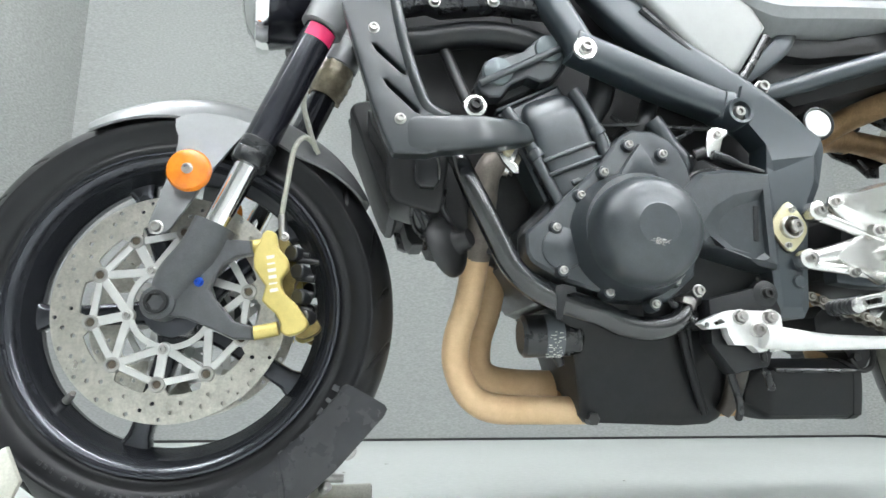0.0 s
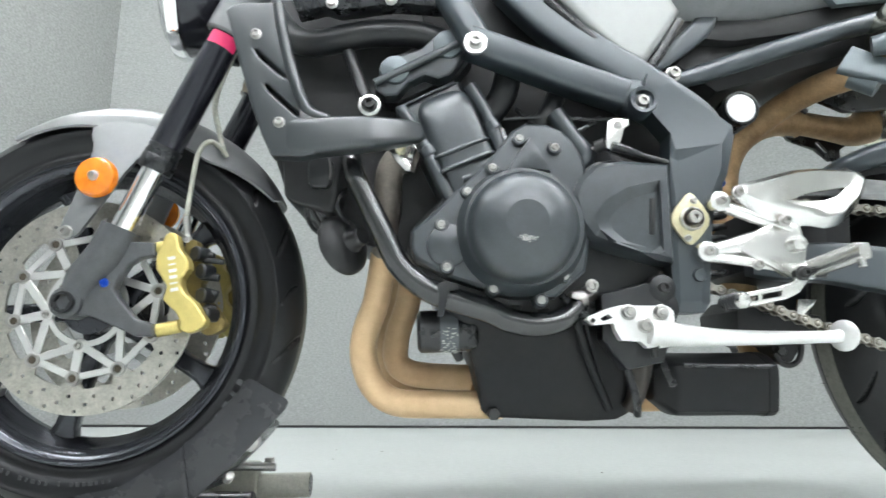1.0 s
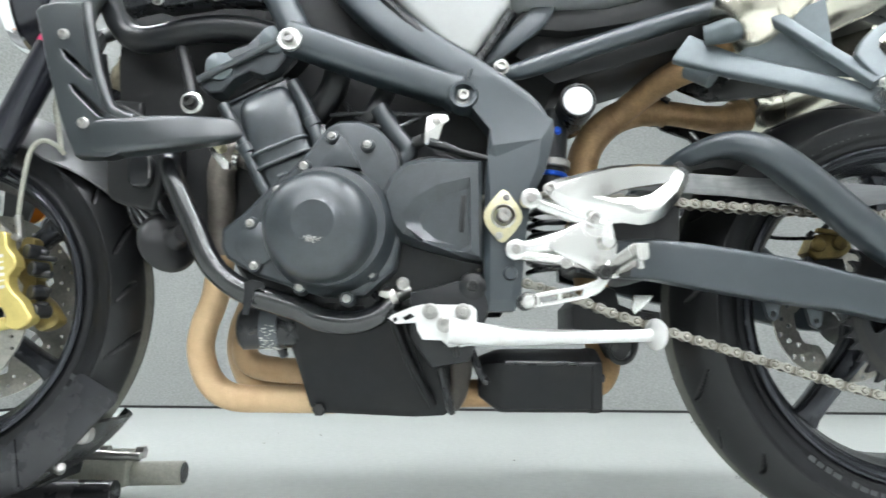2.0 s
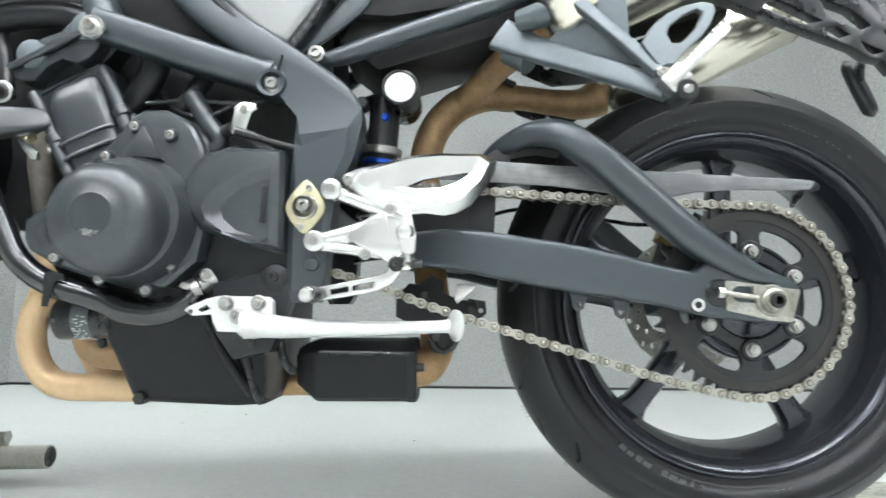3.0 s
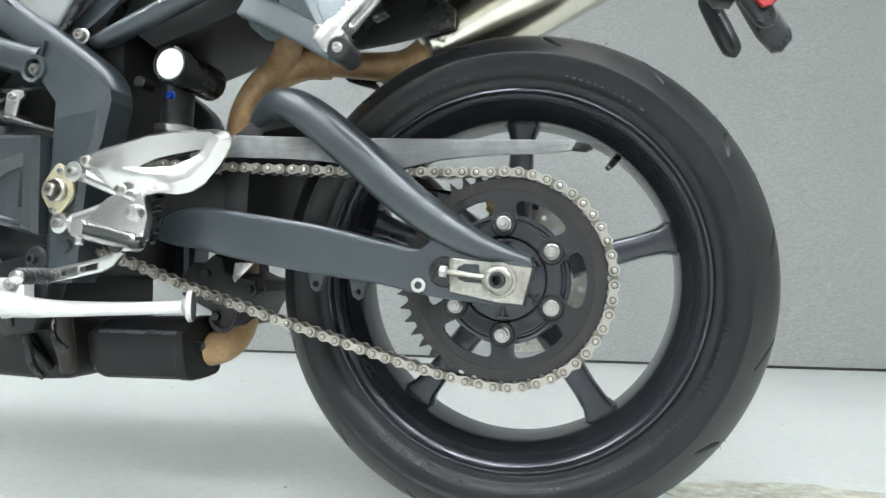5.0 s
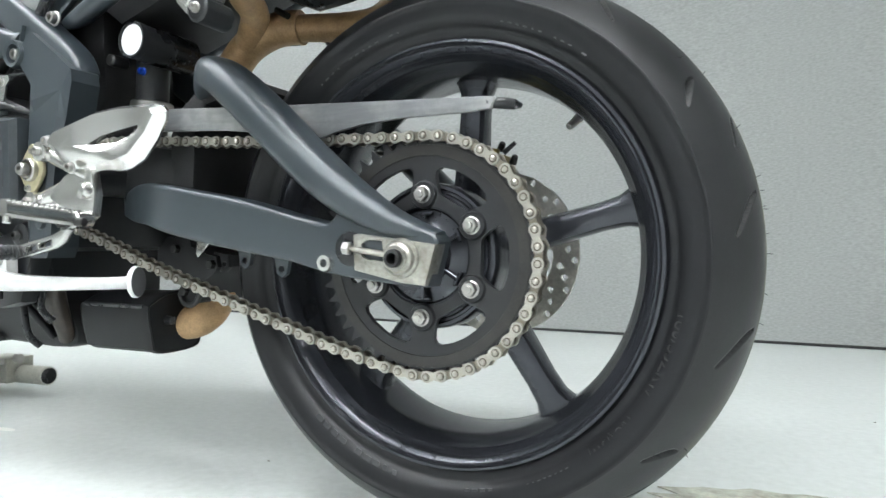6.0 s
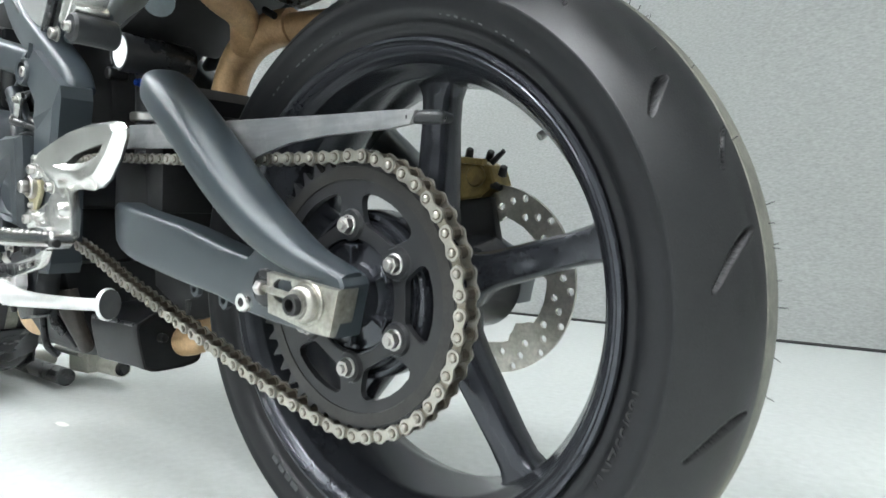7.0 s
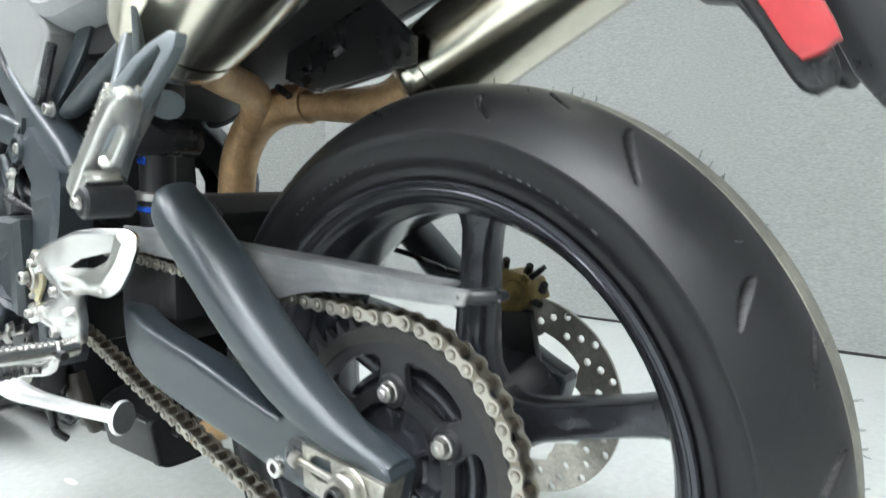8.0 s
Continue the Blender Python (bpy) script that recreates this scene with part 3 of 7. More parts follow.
def brake_disc(name, parent, c, y, R, r_in, holes, hole_r, label, tabs=0, tab_r=0.0, tab_a0=0.0, thick=0.0045):
    outer = circle(c, R, 120)
    inner = circle(c, r_in, 80) if not tabs else []
    if tabs:
        for k in range(tabs):
            a = tab_a0 + 2 * math.pi * k / tabs
            step = 2 * math.pi / tabs
            for f, r in ((-0.5, r_in), (-0.34, r_in), (-0.22, r_in), (-0.17, r_in - 0.006), (-0.09, tab_r - 0.004), (0.0, tab_r - 0.009), (0.09, tab_r - 0.004), (0.17, r_in - 0.006), (0.22, r_in), (0.34, r_in)):
                inner.append((c[0] + r * math.cos(a + f * step), c[1] + r * math.sin(a + f * step)))
    hs = [inner] + [circle((c[0] + x, c[1] + z), hole_r, 10) for x, z in holes]
    return part(name, plate(outer, y - thick / 2, y + thick / 2, 0, hs), "disc", parent, label, 25)


def strut(bm, p, q, w, y0, y1):
    p, q = Vector((p[0], 0, p[1])), Vector((q[0], 0, q[1]))
    d = q - p
    m = box((d.length + w * 0.6, y1 - y0, w), ((p.x + q.x) / 2, (y0 + y1) / 2, (p.z + q.z) / 2), (0, -math.degrees(math.atan2(d.z, d.x)), 0), 0.0008, bm, 1)
    return m


def front_disc(y, sign):
    disc = brake_disc("brake_disc", front_wheel, FC, y, 0.154, 0.117, disc_holes([0.148, 0.139, 0.128], 22, 0.1), 0.003, "drilled worn steel front brake disc", 10, 0.103, radians(120))
    bm = bmesh.new()
    y0, y1 = (y - 0.0045, y + 0.0005) if sign < 0 else (y - 0.0005, y + 0.0045)
    pos = lambda r, a: (FC[0] + r * math.cos(radians(a)), FC[1] + r * math.sin(radians(a)))
    for k in range(10):
        a = 120 + 36 * k
        if k % 2 == 0:
            strut(bm, pos(0.103, a), pos(0.055, a), 0.0125, y0, y1)
            for e in (-36, 36):
                strut(bm, pos(0.103, a + e), pos(0.057, a + e * 0.12), 0.0112, y0 + 0.0004, y1 - 0.0004)
            lathe([(0.0, y0 - 0.0006), (0.009, y0 - 0.0006), (0.0105, y1), (0.0, y1)], pos(0.057, a), 16, False, bm)
        strut(bm, pos(0.102, a), pos(0.102, a + 36), 0.0095, y0 + 0.0002, y1 - 0.0002)
        lathe([(0.0, y0 - 0.0002), (0.0105, y0 - 0.0002), (0.0115, y1), (0.0, y1)], pos(0.103, a), 18, False, bm)
    lathe([(0.058, y0 + 0.0006), (0.050, y0 + 0.0006), (0.050, y1), (0.058, y1)], FC, 60, True, bm)
    part("carrier", bm, "silver_paint", disc, "silver spider carrier with truss arms", 30)
    if sign < 0:
        for k in range(10):
            p = pos(0.103, 120 + 36 * k)
            lathe_ring = lathe([(0.0038, 0.0), (0.0100, 0.0), (0.0104, -0.0012), (0.0098, -0.0028), (0.0066, -0.0028), (0.0054, -0.001), (0.0038, 0.003)], p, 24, True, None, y0 - 0.0002)
            part("rivet", lathe_ring, "steel", disc)
            part("rivet_core", lathe([(0.0, -0.0006), (0.0052, -0.0006), (0.0054, 0.003), (0.0, 0.003)], p, 16, False, None, y0 - 0.0002), "chain_dark", disc)
        for k in range(5):
            p = pos(0.057, 120 + 72 * k)
            bolt(disc, p[0], y0, p[1], 0.75)


front_disc(-0.062, -1)
front_disc(0.062, 1)

# fork: legs lean back; the left leg is the near one
FORK_D = Vector((0.101, 0, 0.226)).normalized()


def fork_leg(y, near):
    base = Vector((0.053, y, 0.428))
    up = base + FORK_D * 0.11
    leg = part("fork_leg", cyl(up, up + FORK_D * 0.28, 0.0235, 0.0235, 32, 0.002), "fork_black", bike, "gloss black upper fork tube")
    part("stanchion", cyl(base - FORK_D * 0.02, up + FORK_D * 0.02, 0.0168, 0.0168, 32), "chrome", leg, "chromed lower fork stanchion")
    bm = lathe([(0.0, 0), (0.0238, 0), (0.0248, 0.003), (0.0248, 0.018), (0.0236, 0.021), (0.0246, 0.025), (0.0236, 0.029), (0.0244, 0.033), (0.0236, 0.038), (0.0, 0.038)], (0, 0), 32, False)
    rotm = FORK_D.to_track_quat("Y", "Z").to_matrix().to_4x4()
    bmesh.ops.transform(bm, matrix=Matrix.Translation(up - FORK_D * 0.006) @ rotm, verts=bm.verts)
    part("dust_seal", bm, "plastic", leg, "black fork dust seal ring")
    a = up + FORK_D * 0.195
    u = Vector((0, -1, 0))
    v = FORK_D.cross(u)
    if near:
        rings = []
        for k in range(15):
            b = radians(-32 + 115 * k / 14)
            d = u * math.cos(b) + v * math.sin(b)
            rings.append([a + FORK_D * h + d * r for h, r in ((0.004, 0.0232), (0.0245, 0.0232), (0.0245, 0.0239), (0.004, 0.0239))])
        bm = bmesh.new()
        loops_bridge(bm, rings)
        part("label", bm, "pink", leg, "faded pink printed label on the fork tube")
    else:
        rw = random.Random(17)
        rings = []
        for k in range(13):
            h = 0.008 + 0.066 * k / 12
            ro = 0.0285 + 0.004 * math.sin(math.pi * k / 12)
            rings.append([a + FORK_D * (h + rw.uniform(-0.001, 0.001)) + (u * math.cos(2 * math.pi * q / 28) + v * math.sin(2 * math.pi * q / 28)) * (ro + rw.uniform(-0.0022, 0.0022)) for q in range(28)])
        bm = bmesh.new()
        loops_bridge(bm, rings)
        part("film", bm, "wrap", leg, "crinkled brown plastic film round the fork tube", 60)
    part("clamp", cyl(a + FORK_D * (0.026 if near else 0.07), a + FORK_D * 0.12, 0.031, 0.031, 32, 0.003), "fender", leg, "silver lower fork clamp")
    # foot casting
    bm = tube([base + FORK_D * 0.012, base - FORK_D * 0.03, (0.012, y, 0.365), (0.0, y, 0.332)], [0.0285, 0.0285, 0.0255, 0.019], 24, 6)
    lathe([(0.0, -0.020), (0.0175, -0.020), (0.0215, -0.017), (0.0225, -0.012), (0.0225, 0.02), (0.0, 0.02)], (-0.004, 0.333), 28, False, bm, y)
    arms = [(0.030, 0.412), (0.0701, 0.4174), (0.0763, 0.4185), (0.108, 0.4165), (0.110, 0.3985), (0.090, 0.3945), (0.075, 0.385), (0.064, 0.368), (0.058, 0.352), (0.066, 0.338), (0.0901, 0.3105), (0.114, 0.3035), (0.116, 0.2865), (0.0913, 0.2868), (0.0627, 0.300), (0.0291, 0.3135), (0.006, 0.316), (0.010, 0.35)]
    plate(arms, y - 0.012, y + 0.008, 0.005, (), bm, 3)
    foot = part("fork_foot", bm, "foot", leg, "grey cast fork foot with two caliper arms")
    if near:
        ax = part("axle_end", lathe([(0.0105, 0.004), (0.0145, 0.004), (0.0155, 0.0), (0.0155, -0.004), (0.0145, -0.0055), (0.0112, -0.0055)], (-0.004, 0.333), 28, True, None, y - 0.0205), "engine_dark", leg, "dark axle end with a hexagon socket")
        part("socket", lathe([(0.0, 0.003), (0.0098, 0.003), (0.0112, -0.0052), (0.0125, -0.0052), (0.0125, 0.005), (0.0, 0.005)], (-0.004, 0.333), 6, False, None, y - 0.0205), "matt_black", ax)
        bolt(leg, 0.045, y - 0.012, 0.360, 0.7, BLUE_BOLT_DATA, label="blue anodised pinch screw")


fork_leg(-0.1, True)
fork_leg(0.1, False)


def caliper(y, near):
    s = -1 if near else 1
    outline = [(0.1215, 0.4265), (0.128, 0.432), (0.139, 0.4275), (0.1425, 0.409), (0.154, 0.396), (0.1575, 0.3805), (0.148, 0.3665), (0.1525, 0.348), (0.1675, 0.335), (0.1795, 0.318), (0.1855, 0.308), (0.180, 0.2985), (0.1615, 0.291), (0.150, 0.297), (0.1495, 0.306), (0.1425, 0.3205), (0.1245, 0.337), (0.1285, 0.3565), (0.1125, 0.379), (0.1125, 0.402), (0.1175, 0.414)]
    body = part("brake_caliper", plate(outline, y - 0.012, y + 0.012, 0.005, (), None, 3, 2), "gold", bike, "gold four-piston radial brake caliper")
    part("back_half", plate([(x + 0.014, z - 0.002) for x, z in outline], y + 0.03, y + 0.055, 0.004, (), None, 2, 2), "gold_dirty", body, "grimy inner half of the caliper")
    part("spacer", cyl((0.098, y + 0.004, 0.409), (0.126, y + 0.004, 0.415), 0.0095, 0.0095, 20, 0.001), "gold", body)
    part("spacer", cyl((0.112, y + 0.004, 0.295), (0.146, y + 0.004, 0.302), 0.0095, 0.0095, 20, 0.001), "gold", body)
    bm = bmesh.new()
    for zz, x0, x1, r in ((0.407, 0.16, 0.182, 0.006), (0.398, 0.165, 0.196, 0.005), (0.375, 0.165, 0.19, 0.007), (0.352, 0.17, 0.19, 0.006), (0.33, 0.172, 0.188, 0.006)):
        cyl((x0, y + 0.022, zz), (x1, y + 0.022, zz - 0.004), r, r * 0.8, 12, 0.001, bm)
    for zz, xx in ((0.405, 0.157), (0.380, 0.166), (0.345, 0.168), (0.318, 0.174)):
        cyl((xx, y + 0.008, zz), (xx + 0.012, y + 0.03, zz), 0.011, 0.010, 14, 0.002, bm)
    part("pad_carrier", bm, "engine_dark", body, "black pad pins and pistons")
    if near:
        bm = bmesh.new()
        for k in range(6):
            box((0.0105, 0.0006, 0.0045 if k not in (1, 4) else 0.0022), (0.1335 + 0.0013 * k, y - 0.0122, 0.395 - 0.0088 * k), (0, -12, 0), 0, bm)
        part("marking", bm, "grey_letter", body, "light grey slanted marking bars")
        bolt(body, 0.176, y - 0.004, 0.306, 0.9)
        bolt(body, 0.150, y - 0.004, 0.424, 0.7)
    return body


caliper(-0.098, True)
caliper(0.098, False)
hose = part("brake_hose", tube([(0.147, -0.088, 0.43), (0.144, -0.092, 0.455), (0.150, -0.098, 0.50), (0.158, -0.1, 0.55), (0.170, -0.092, 0.570), (0.182, -0.076, 0.566), (0.188, -0.066, 0.556)], 0.0036, 10, 8), "hose", bike, "pale braided brake hose looping over the fender")
part("hose_end", cyl((0.146, -0.087, 0.425), (0.144, -0.092, 0.458), 0.0055, 0.0055, 12, 0.001), "steel", hose)
part("brake_hose", tube([(0.185, -0.07, 0.56), (0.172, -0.06, 0.60), (0.164, -0.06, 0.64), (0.176, -0.06, 0.69), (0.2, -0.05, 0.76)], 0.004, 10, 8), "hose", bike, "pale braided upper brake hose")


# front fender: a curved shell over the tyre with side legs down to the fork
def fender():
    bm = bmesh.new()
    rings = []
    n = 40
    for i in range(n + 1):
        f = i / n
        a = radians(117.5 + (32.5 - 117.5) * f)
        end = max(0.0, (f - 0.76) / 0.24)
        R = 0.306 + 0.0135 * math.sin(math.pi / 2 * min(1, 0.25 + f * 2.2)) - 0.007 * end ** 2
        w = 0.074 - 0.012 * (1 - f) ** 3 - 0.034 * end ** 2
        ring = []
        for s in range(13):
            b = -1 + 2 * s / 12
            drop = (0.030 + 0.020 * min(1, f * 3.0)) * (1 - 0.8 * end) * abs(b) ** 2.4
            ring.append((FC[0] + (R - drop) * math.cos(a), b * w, FC[1] + (R - drop) * math.sin(a)))
        for s in range(13):
            b = 1 - 2 * s / 12
            drop = (0.030 + 0.020 * min(1, f * 3.0)) * (1 - 0.8 * end) * abs(b) ** 2.4 + 0.003
            ring.append((FC[0] + (R - drop) * math.cos(a), b * (w - 0.002), FC[1] + (R - drop) * math.sin(a)))
        rings.append(ring)
    loops_bridge(bm, rings)
    ob = part("front_fender", bm, "fender", bike, "satin silver-grey front fender over the tyre", 50)
    for y in (-1, 1):
        leg = [(-0.012, 0.600), (0.03, 0.61), (0.092, 0.596), (0.076, 0.562), (0.050, 0.52), (0.030, 0.478), (0.010, 0.44), (-0.002, 0.425), (-0.022, 0.424), (-0.024, 0.438), (-0.014, 0.48), (-0.004, 0.54), (-0.004, 0.57)]
        bm = plate(leg, -0.004, 0.004, 0.0025, (), None, 2, 2)
        for v in bm.verts:
            g = min(1, max(0, (0.60 - v.co.z) / 0.16))
            v.co.y = y * (0.066 + 0.042 * g ** 0.8) + v.co.y
        part("fender_leg", bm, "fender", ob, "fender leg bolted to the fork")
    bolt(ob, -0.013, -0.113, 0.431, 1.1)
    refl = part("reflector", dome_disc([(0.0, -0.006), (0.02, -0.006), (0.0265, -0.004), (0.029, 0.0), (0.029, 0.006), (0.0, 0.006)], (0.0235, 0.509), -0.119, 48), "amber", ob, "round amber side reflector")
    bolt(refl, 0.0235, -0.125, 0.509, 0.85)
    part("reflector", dome_disc([(0.0, 0.006), (0.02, 0.006), (0.0265, 0.004), (0.029, 0.0), (0.029, -0.006), (0.0, -0.006)], (0.0235, 0.509), 0.119, 48), "amber", ob, "round amber side reflector")


fender()
# headlamp: chromed bowl, coloured black for the dark reflections in it, with a clear lens
lamp = part("headlamp", lathe([(0.0, 0.0), (0.035, 0.004), (0.062, 0.02), (0.078, 0.05), (0.085, 0.085)], (0, 0), 48, False), "fork_black", bike, "round headlamp with a bright chromed rim and a bowl blackened for dark reflections")
lamp.matrix_local = Matrix.Translation((0.188, -0.025, 0.822)) @ Matrix.Rotation(radians(98), 4, "Z")
part("rim_ring", lathe([(0.085, 0.082), (0.091, 0.084), (0.092, 0.092), (0.089, 0.102), (0.082, 0.104), (0.081, 0.098)], (0, 0), 48), "chrome", lamp, "chromed lamp rim")
part("lens", lathe([(0.082, 0.1), (0.062, 0.116), (0.03, 0.124), (0.0, 0.126)], (0, 0), 48, False), "lens_glass", lamp, "clear moulded lens")
bm = box((0.03, 0.05, 0.05), (0.06, 0.03, -0.045), (10, 20, 0), 0.006)
cyl((0.07, 0.02, -0.03), (0.10, -0.03, 0.01), 0.012, 0.012, 14, 0.002, bm)
box((0.02, 0.03, 0.04), (0.075, 0.055, -0.02), (0, 35, 0), 0.004, bm)
part("bracket", bm, "plastic", lamp, "black lamp bracket and wiring")
bolt(lamp, 0.088, 0.088, -0.03, 0.8, rot=(0, 0, radians(-90)))


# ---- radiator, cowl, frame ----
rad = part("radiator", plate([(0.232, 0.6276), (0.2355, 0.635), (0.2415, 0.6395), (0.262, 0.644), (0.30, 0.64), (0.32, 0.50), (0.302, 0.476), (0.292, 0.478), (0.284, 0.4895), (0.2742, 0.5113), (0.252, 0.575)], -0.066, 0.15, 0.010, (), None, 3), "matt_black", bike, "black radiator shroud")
part("side_tank", plate([(0.258, 0.60), (0.30, 0.615), (0.368, 0.565), (0.366, 0.50), (0.360, 0.466), (0.354, 0.457), (0.335, 0.4605), (0.302, 0.470), (0.2925, 0.478), (0.2885, 0.4895), (0.2846, 0.5386), (0.272, 0.565)], -0.128, -0.02, 0.009, (), None, 4, 2), "tank_black", rad, "black radiator side tank")
part("lower_tank", plate([(0.285, 0.56), (0.2905, 0.543), (0.2986, 0.4986), (0.3045, 0.484), (0.3179, 0.482), (0.3252, 0.455), (0.3335, 0.4445), (0.3515, 0.4455), (0.362, 0.4845), (0.366, 0.56)], 0.04, 0.13, 0.006, (), None, 3), "tank_black", rad, "black lower radiator tank and hose stub")
part("panel", plate([(0.323, 0.523), (0.327, 0.533), (0.352, 0.535), (0.358, 0.522), (0.356, 0.496), (0.349, 0.489), (0.330, 0.490), (0.324, 0.498)], -0.140, -0.12, 0.005, (), None, 3), "plastic", rad, "black moulded fan connector")
part("clip", tube([(0.353, -0.142, 0.530), (0.3555, -0.142, 0.515), (0.355, -0.141, 0.500)], 0.0013, 8, 4), "steel", rad, "thin wire clip")
part("far_shroud", plate([(0.276, 0.562), (0.283, 0.498), (0.305, 0.498), (0.314, 0.458), (0.328, 0.452), (0.363, 0.462), (0.379, 0.495), (0.386, 0.554)], 0.13, 0.16, 0.005), "plastic", rad)
# Added black plate, stands in for the dark void behind the cowl.
part("void_filler", plate([(0.262, 0.62), (0.255, 0.70), (0.255, 0.82), (0.57, 0.82), (0.57, 0.66), (0.54, 0.58), (0.50, 0.47), (0.46, 0.41), (0.36, 0.43), (0.33, 0.50)], -0.055, 0.10, 0.006), "matt_black", rad, "black filler plate darkening the void behind the radiator")


def cowl(side):
    o = [(0.222, 0.712), (0.230, 0.720), (0.248, 0.724), (0.287, 0.724), (0.298, 0.665), (0.312, 0.612), (0.326, 0.577), (0.345, 0.562), (0.352, 0.545), (0.345, 0.515), (0.33, 0.511), (0.290, 0.512), (0.276, 0.54), (0.262, 0.578), (0.241, 0.646)]
    slots = [[(0.262, 0.657), (0.266, 0.657), (0.304, 0.622), (0.304, 0.617), (0.299, 0.619), (0.267, 0.648)],
             [(0.277, 0.609), (0.281, 0.609), (0.322, 0.571), (0.322, 0.565), (0.317, 0.567), (0.282, 0.600)]]
    bm = plate(o, -0.014, 0.010, 0.007, slots if side < 0 else (), None, 3)
    tube([(0.290, 0.006, 0.5385), (0.300, 0.003, 0.5385), (0.34, 0.0, 0.5400), (0.395, 0.006, 0.5465), (0.44, 0.026, 0.556), (0.470, 0.046, 0.5645), (0.480, 0.053, 0.568)], [0.022, 0.0255, 0.0245, 0.023, 0.0195, 0.0155, 0.012], 40, 8, bm, [0.010, 0.015, 0.017, 0.017, 0.014, 0.010, 0.007], True, 5.0)
    tube([(0.290, -0.010, 0.722), (0.296, -0.012, 0.69), (0.308, -0.012, 0.64), (0.321, -0.012, 0.60), (0.334, -0.010, 0.574), (0.36, -0.006, 0.563)], 0.0075, 12, 6, bm)
    for v in bm.verts:
        v.co.y = side * 0.196 + (v.co.y if side < 0 else -v.co.y)
    ob = part("radiator_cowl", bm, "cowl", bike, "dark grey plastic radiator cowl with two slots", 50)
    if side < 0:
        part("slot_backing", plate([(0.25, 0.66), (0.31, 0.66), (0.33, 0.56), (0.27, 0.56)], -0.189, -0.187, 0), "plastic", ob)
        bolt(ob, 0.2635, -0.209, 0.678, 0.85)
        bolt(ob, 0.2985, -0.210, 0.556, 0.85)


cowl(-1)
cowl(1)


def frame_side(s):
    y = s * 0.118
    yy = lambda a: (s * a)
    bm = tube([(0.545, yy(0.149), 0.700), (0.590, yy(0.144), 0.686), (0.683, yy(0.132), 0.657), (0.789, yy(0.122), 0.625), (0.830, yy(0.118), 0.605)], [0.021, 0.022, 0.023, 0.022, 0.022], 28, 6, None, 0.024, True, 3.8)
    tube([(0.511, yy(0.130), 0.800), (0.536, yy(0.138), 0.750), (0.564, yy(0.146), 0.692)], [0.022, 0.022, 0.022], 18, 6, bm, 0.022, True, 2.6)
    fr = part("frame", bm, "graphite", bike, "satin graphite twin-tube frame spar")
    part("weld_collar", tube([(0.772, yy(0.1245), 0.6308), (0.784, yy(0.1232), 0.6268)], [0.0255, 0.0285], 24, 2, None, [0.0262, 0.0285], True, 2.6), "graphite", fr)
    part("upper_spar", tube([(0.60, yy(0.095), 0.835), (0.66, yy(0.105), 0.763), (0.725, yy(0.113), 0.705), (0.80, yy(0.12), 0.653), (0.875, yy(0.122), 0.598), (0.895, yy(0.12), 0.57)], [0.03, 0.028, 0.0265, 0.026, 0.025, 0.02], 28, 6, None, [0.02, 0.022, 0.024, 0.024, 0.022, 0.02], True, 4.5), "graphite", fr)
    o = [(0.80, 0.62), (0.83, 0.64), (0.885, 0.60), (0.915, 0.577), (0.917, 0.56), (0.903, 0.505), (0.882, 0.463), (0.873, 0.40), (0.867, 0.33), (0.858, 0.315), (0.824, 0.315), (0.818, 0.33), (0.818, 0.385), (0.82, 0.47), (0.825, 0.53), (0.828, 0.565), (0.812, 0.585), (0.80, 0.60)]
    inner = [(0.832, 0.540, 0.004), (0.898, 0.549, 0.004), (0.836, 0.524, 0.0015), (0.893, 0.513, 0.0055), (0.858, 0.500, 0.0025), (0.828, 0.475, 0.004), (0.872, 0.466, 0.004), (0.827, 0.40, 0.004), (0.863, 0.40, 0.004), (0.826, 0.33, 0.004), (0.854, 0.33, 0.004), (0.838, 0.612, -0.001), (0.882, 0.583, 0.0)]
    pl = part("pivot_plate", facet_plate(o, inner, 0.153, 0.11, s, [(0, 1), (2, 3), (3, 4), (5, 6), (5, 7), (6, 8), (7, 9), (8, 10), (9, 10), (11, 12)]), "graphite", fr, "cast graphite swingarm pivot plate with angular facets", 9)
    if s < 0:
        part("boss", lathe([(0.0, -0.006), (0.012, -0.006), (0.0145, -0.02), (0.019, -0.021), (0.0205, -0.016), (0.0205, 0.012), (0.0, 0.012)], (0.792, 0.613), 32, False, None, -0.137), "graphite", fr, "recessed engine mount boss")
        bolt(fr, 0.792, -0.146, 0.613, 1.25)
        part("washer", lathe([(0.0, 0), (0.0165, 0), (0.0175, -0.002), (0.016, -0.005), (0.0, -0.005)], (0.555, 0.684), 32, False, None, -0.176), "silver", fr)
        bolt(fr, 0.555, -0.181, 0.684, 1.2)
        part("weld_collar", tube([(0.803, -0.121, 0.655), (0.795, -0.121, 0.625)], 0.004, 10, 2, None, 0.03, False), "graphite", fr)
        d = [(0.845, 0.477), (0.855, 0.468), (0.868, 0.448), (0.868, 0.432), (0.852, 0.412), (0.842, 0.405), (0.832, 0.413), (0.819, 0.432), (0.819, 0.448), (0.834, 0.468)]
        zp = part("pivot_cover", plate(d, -0.164, -0.158, 0.0015, (), None, 2, 2), "zinc", fr, "diamond-shaped yellow zinc pivot cover")
        part("pivot_nut", lathe([(0.0, 0.0), (0.0165, 0.0), (0.0165, -0.006), (0.0145, -0.008)], (0.844, 0.44), 12, False, None, -0.164), "steel", zp)
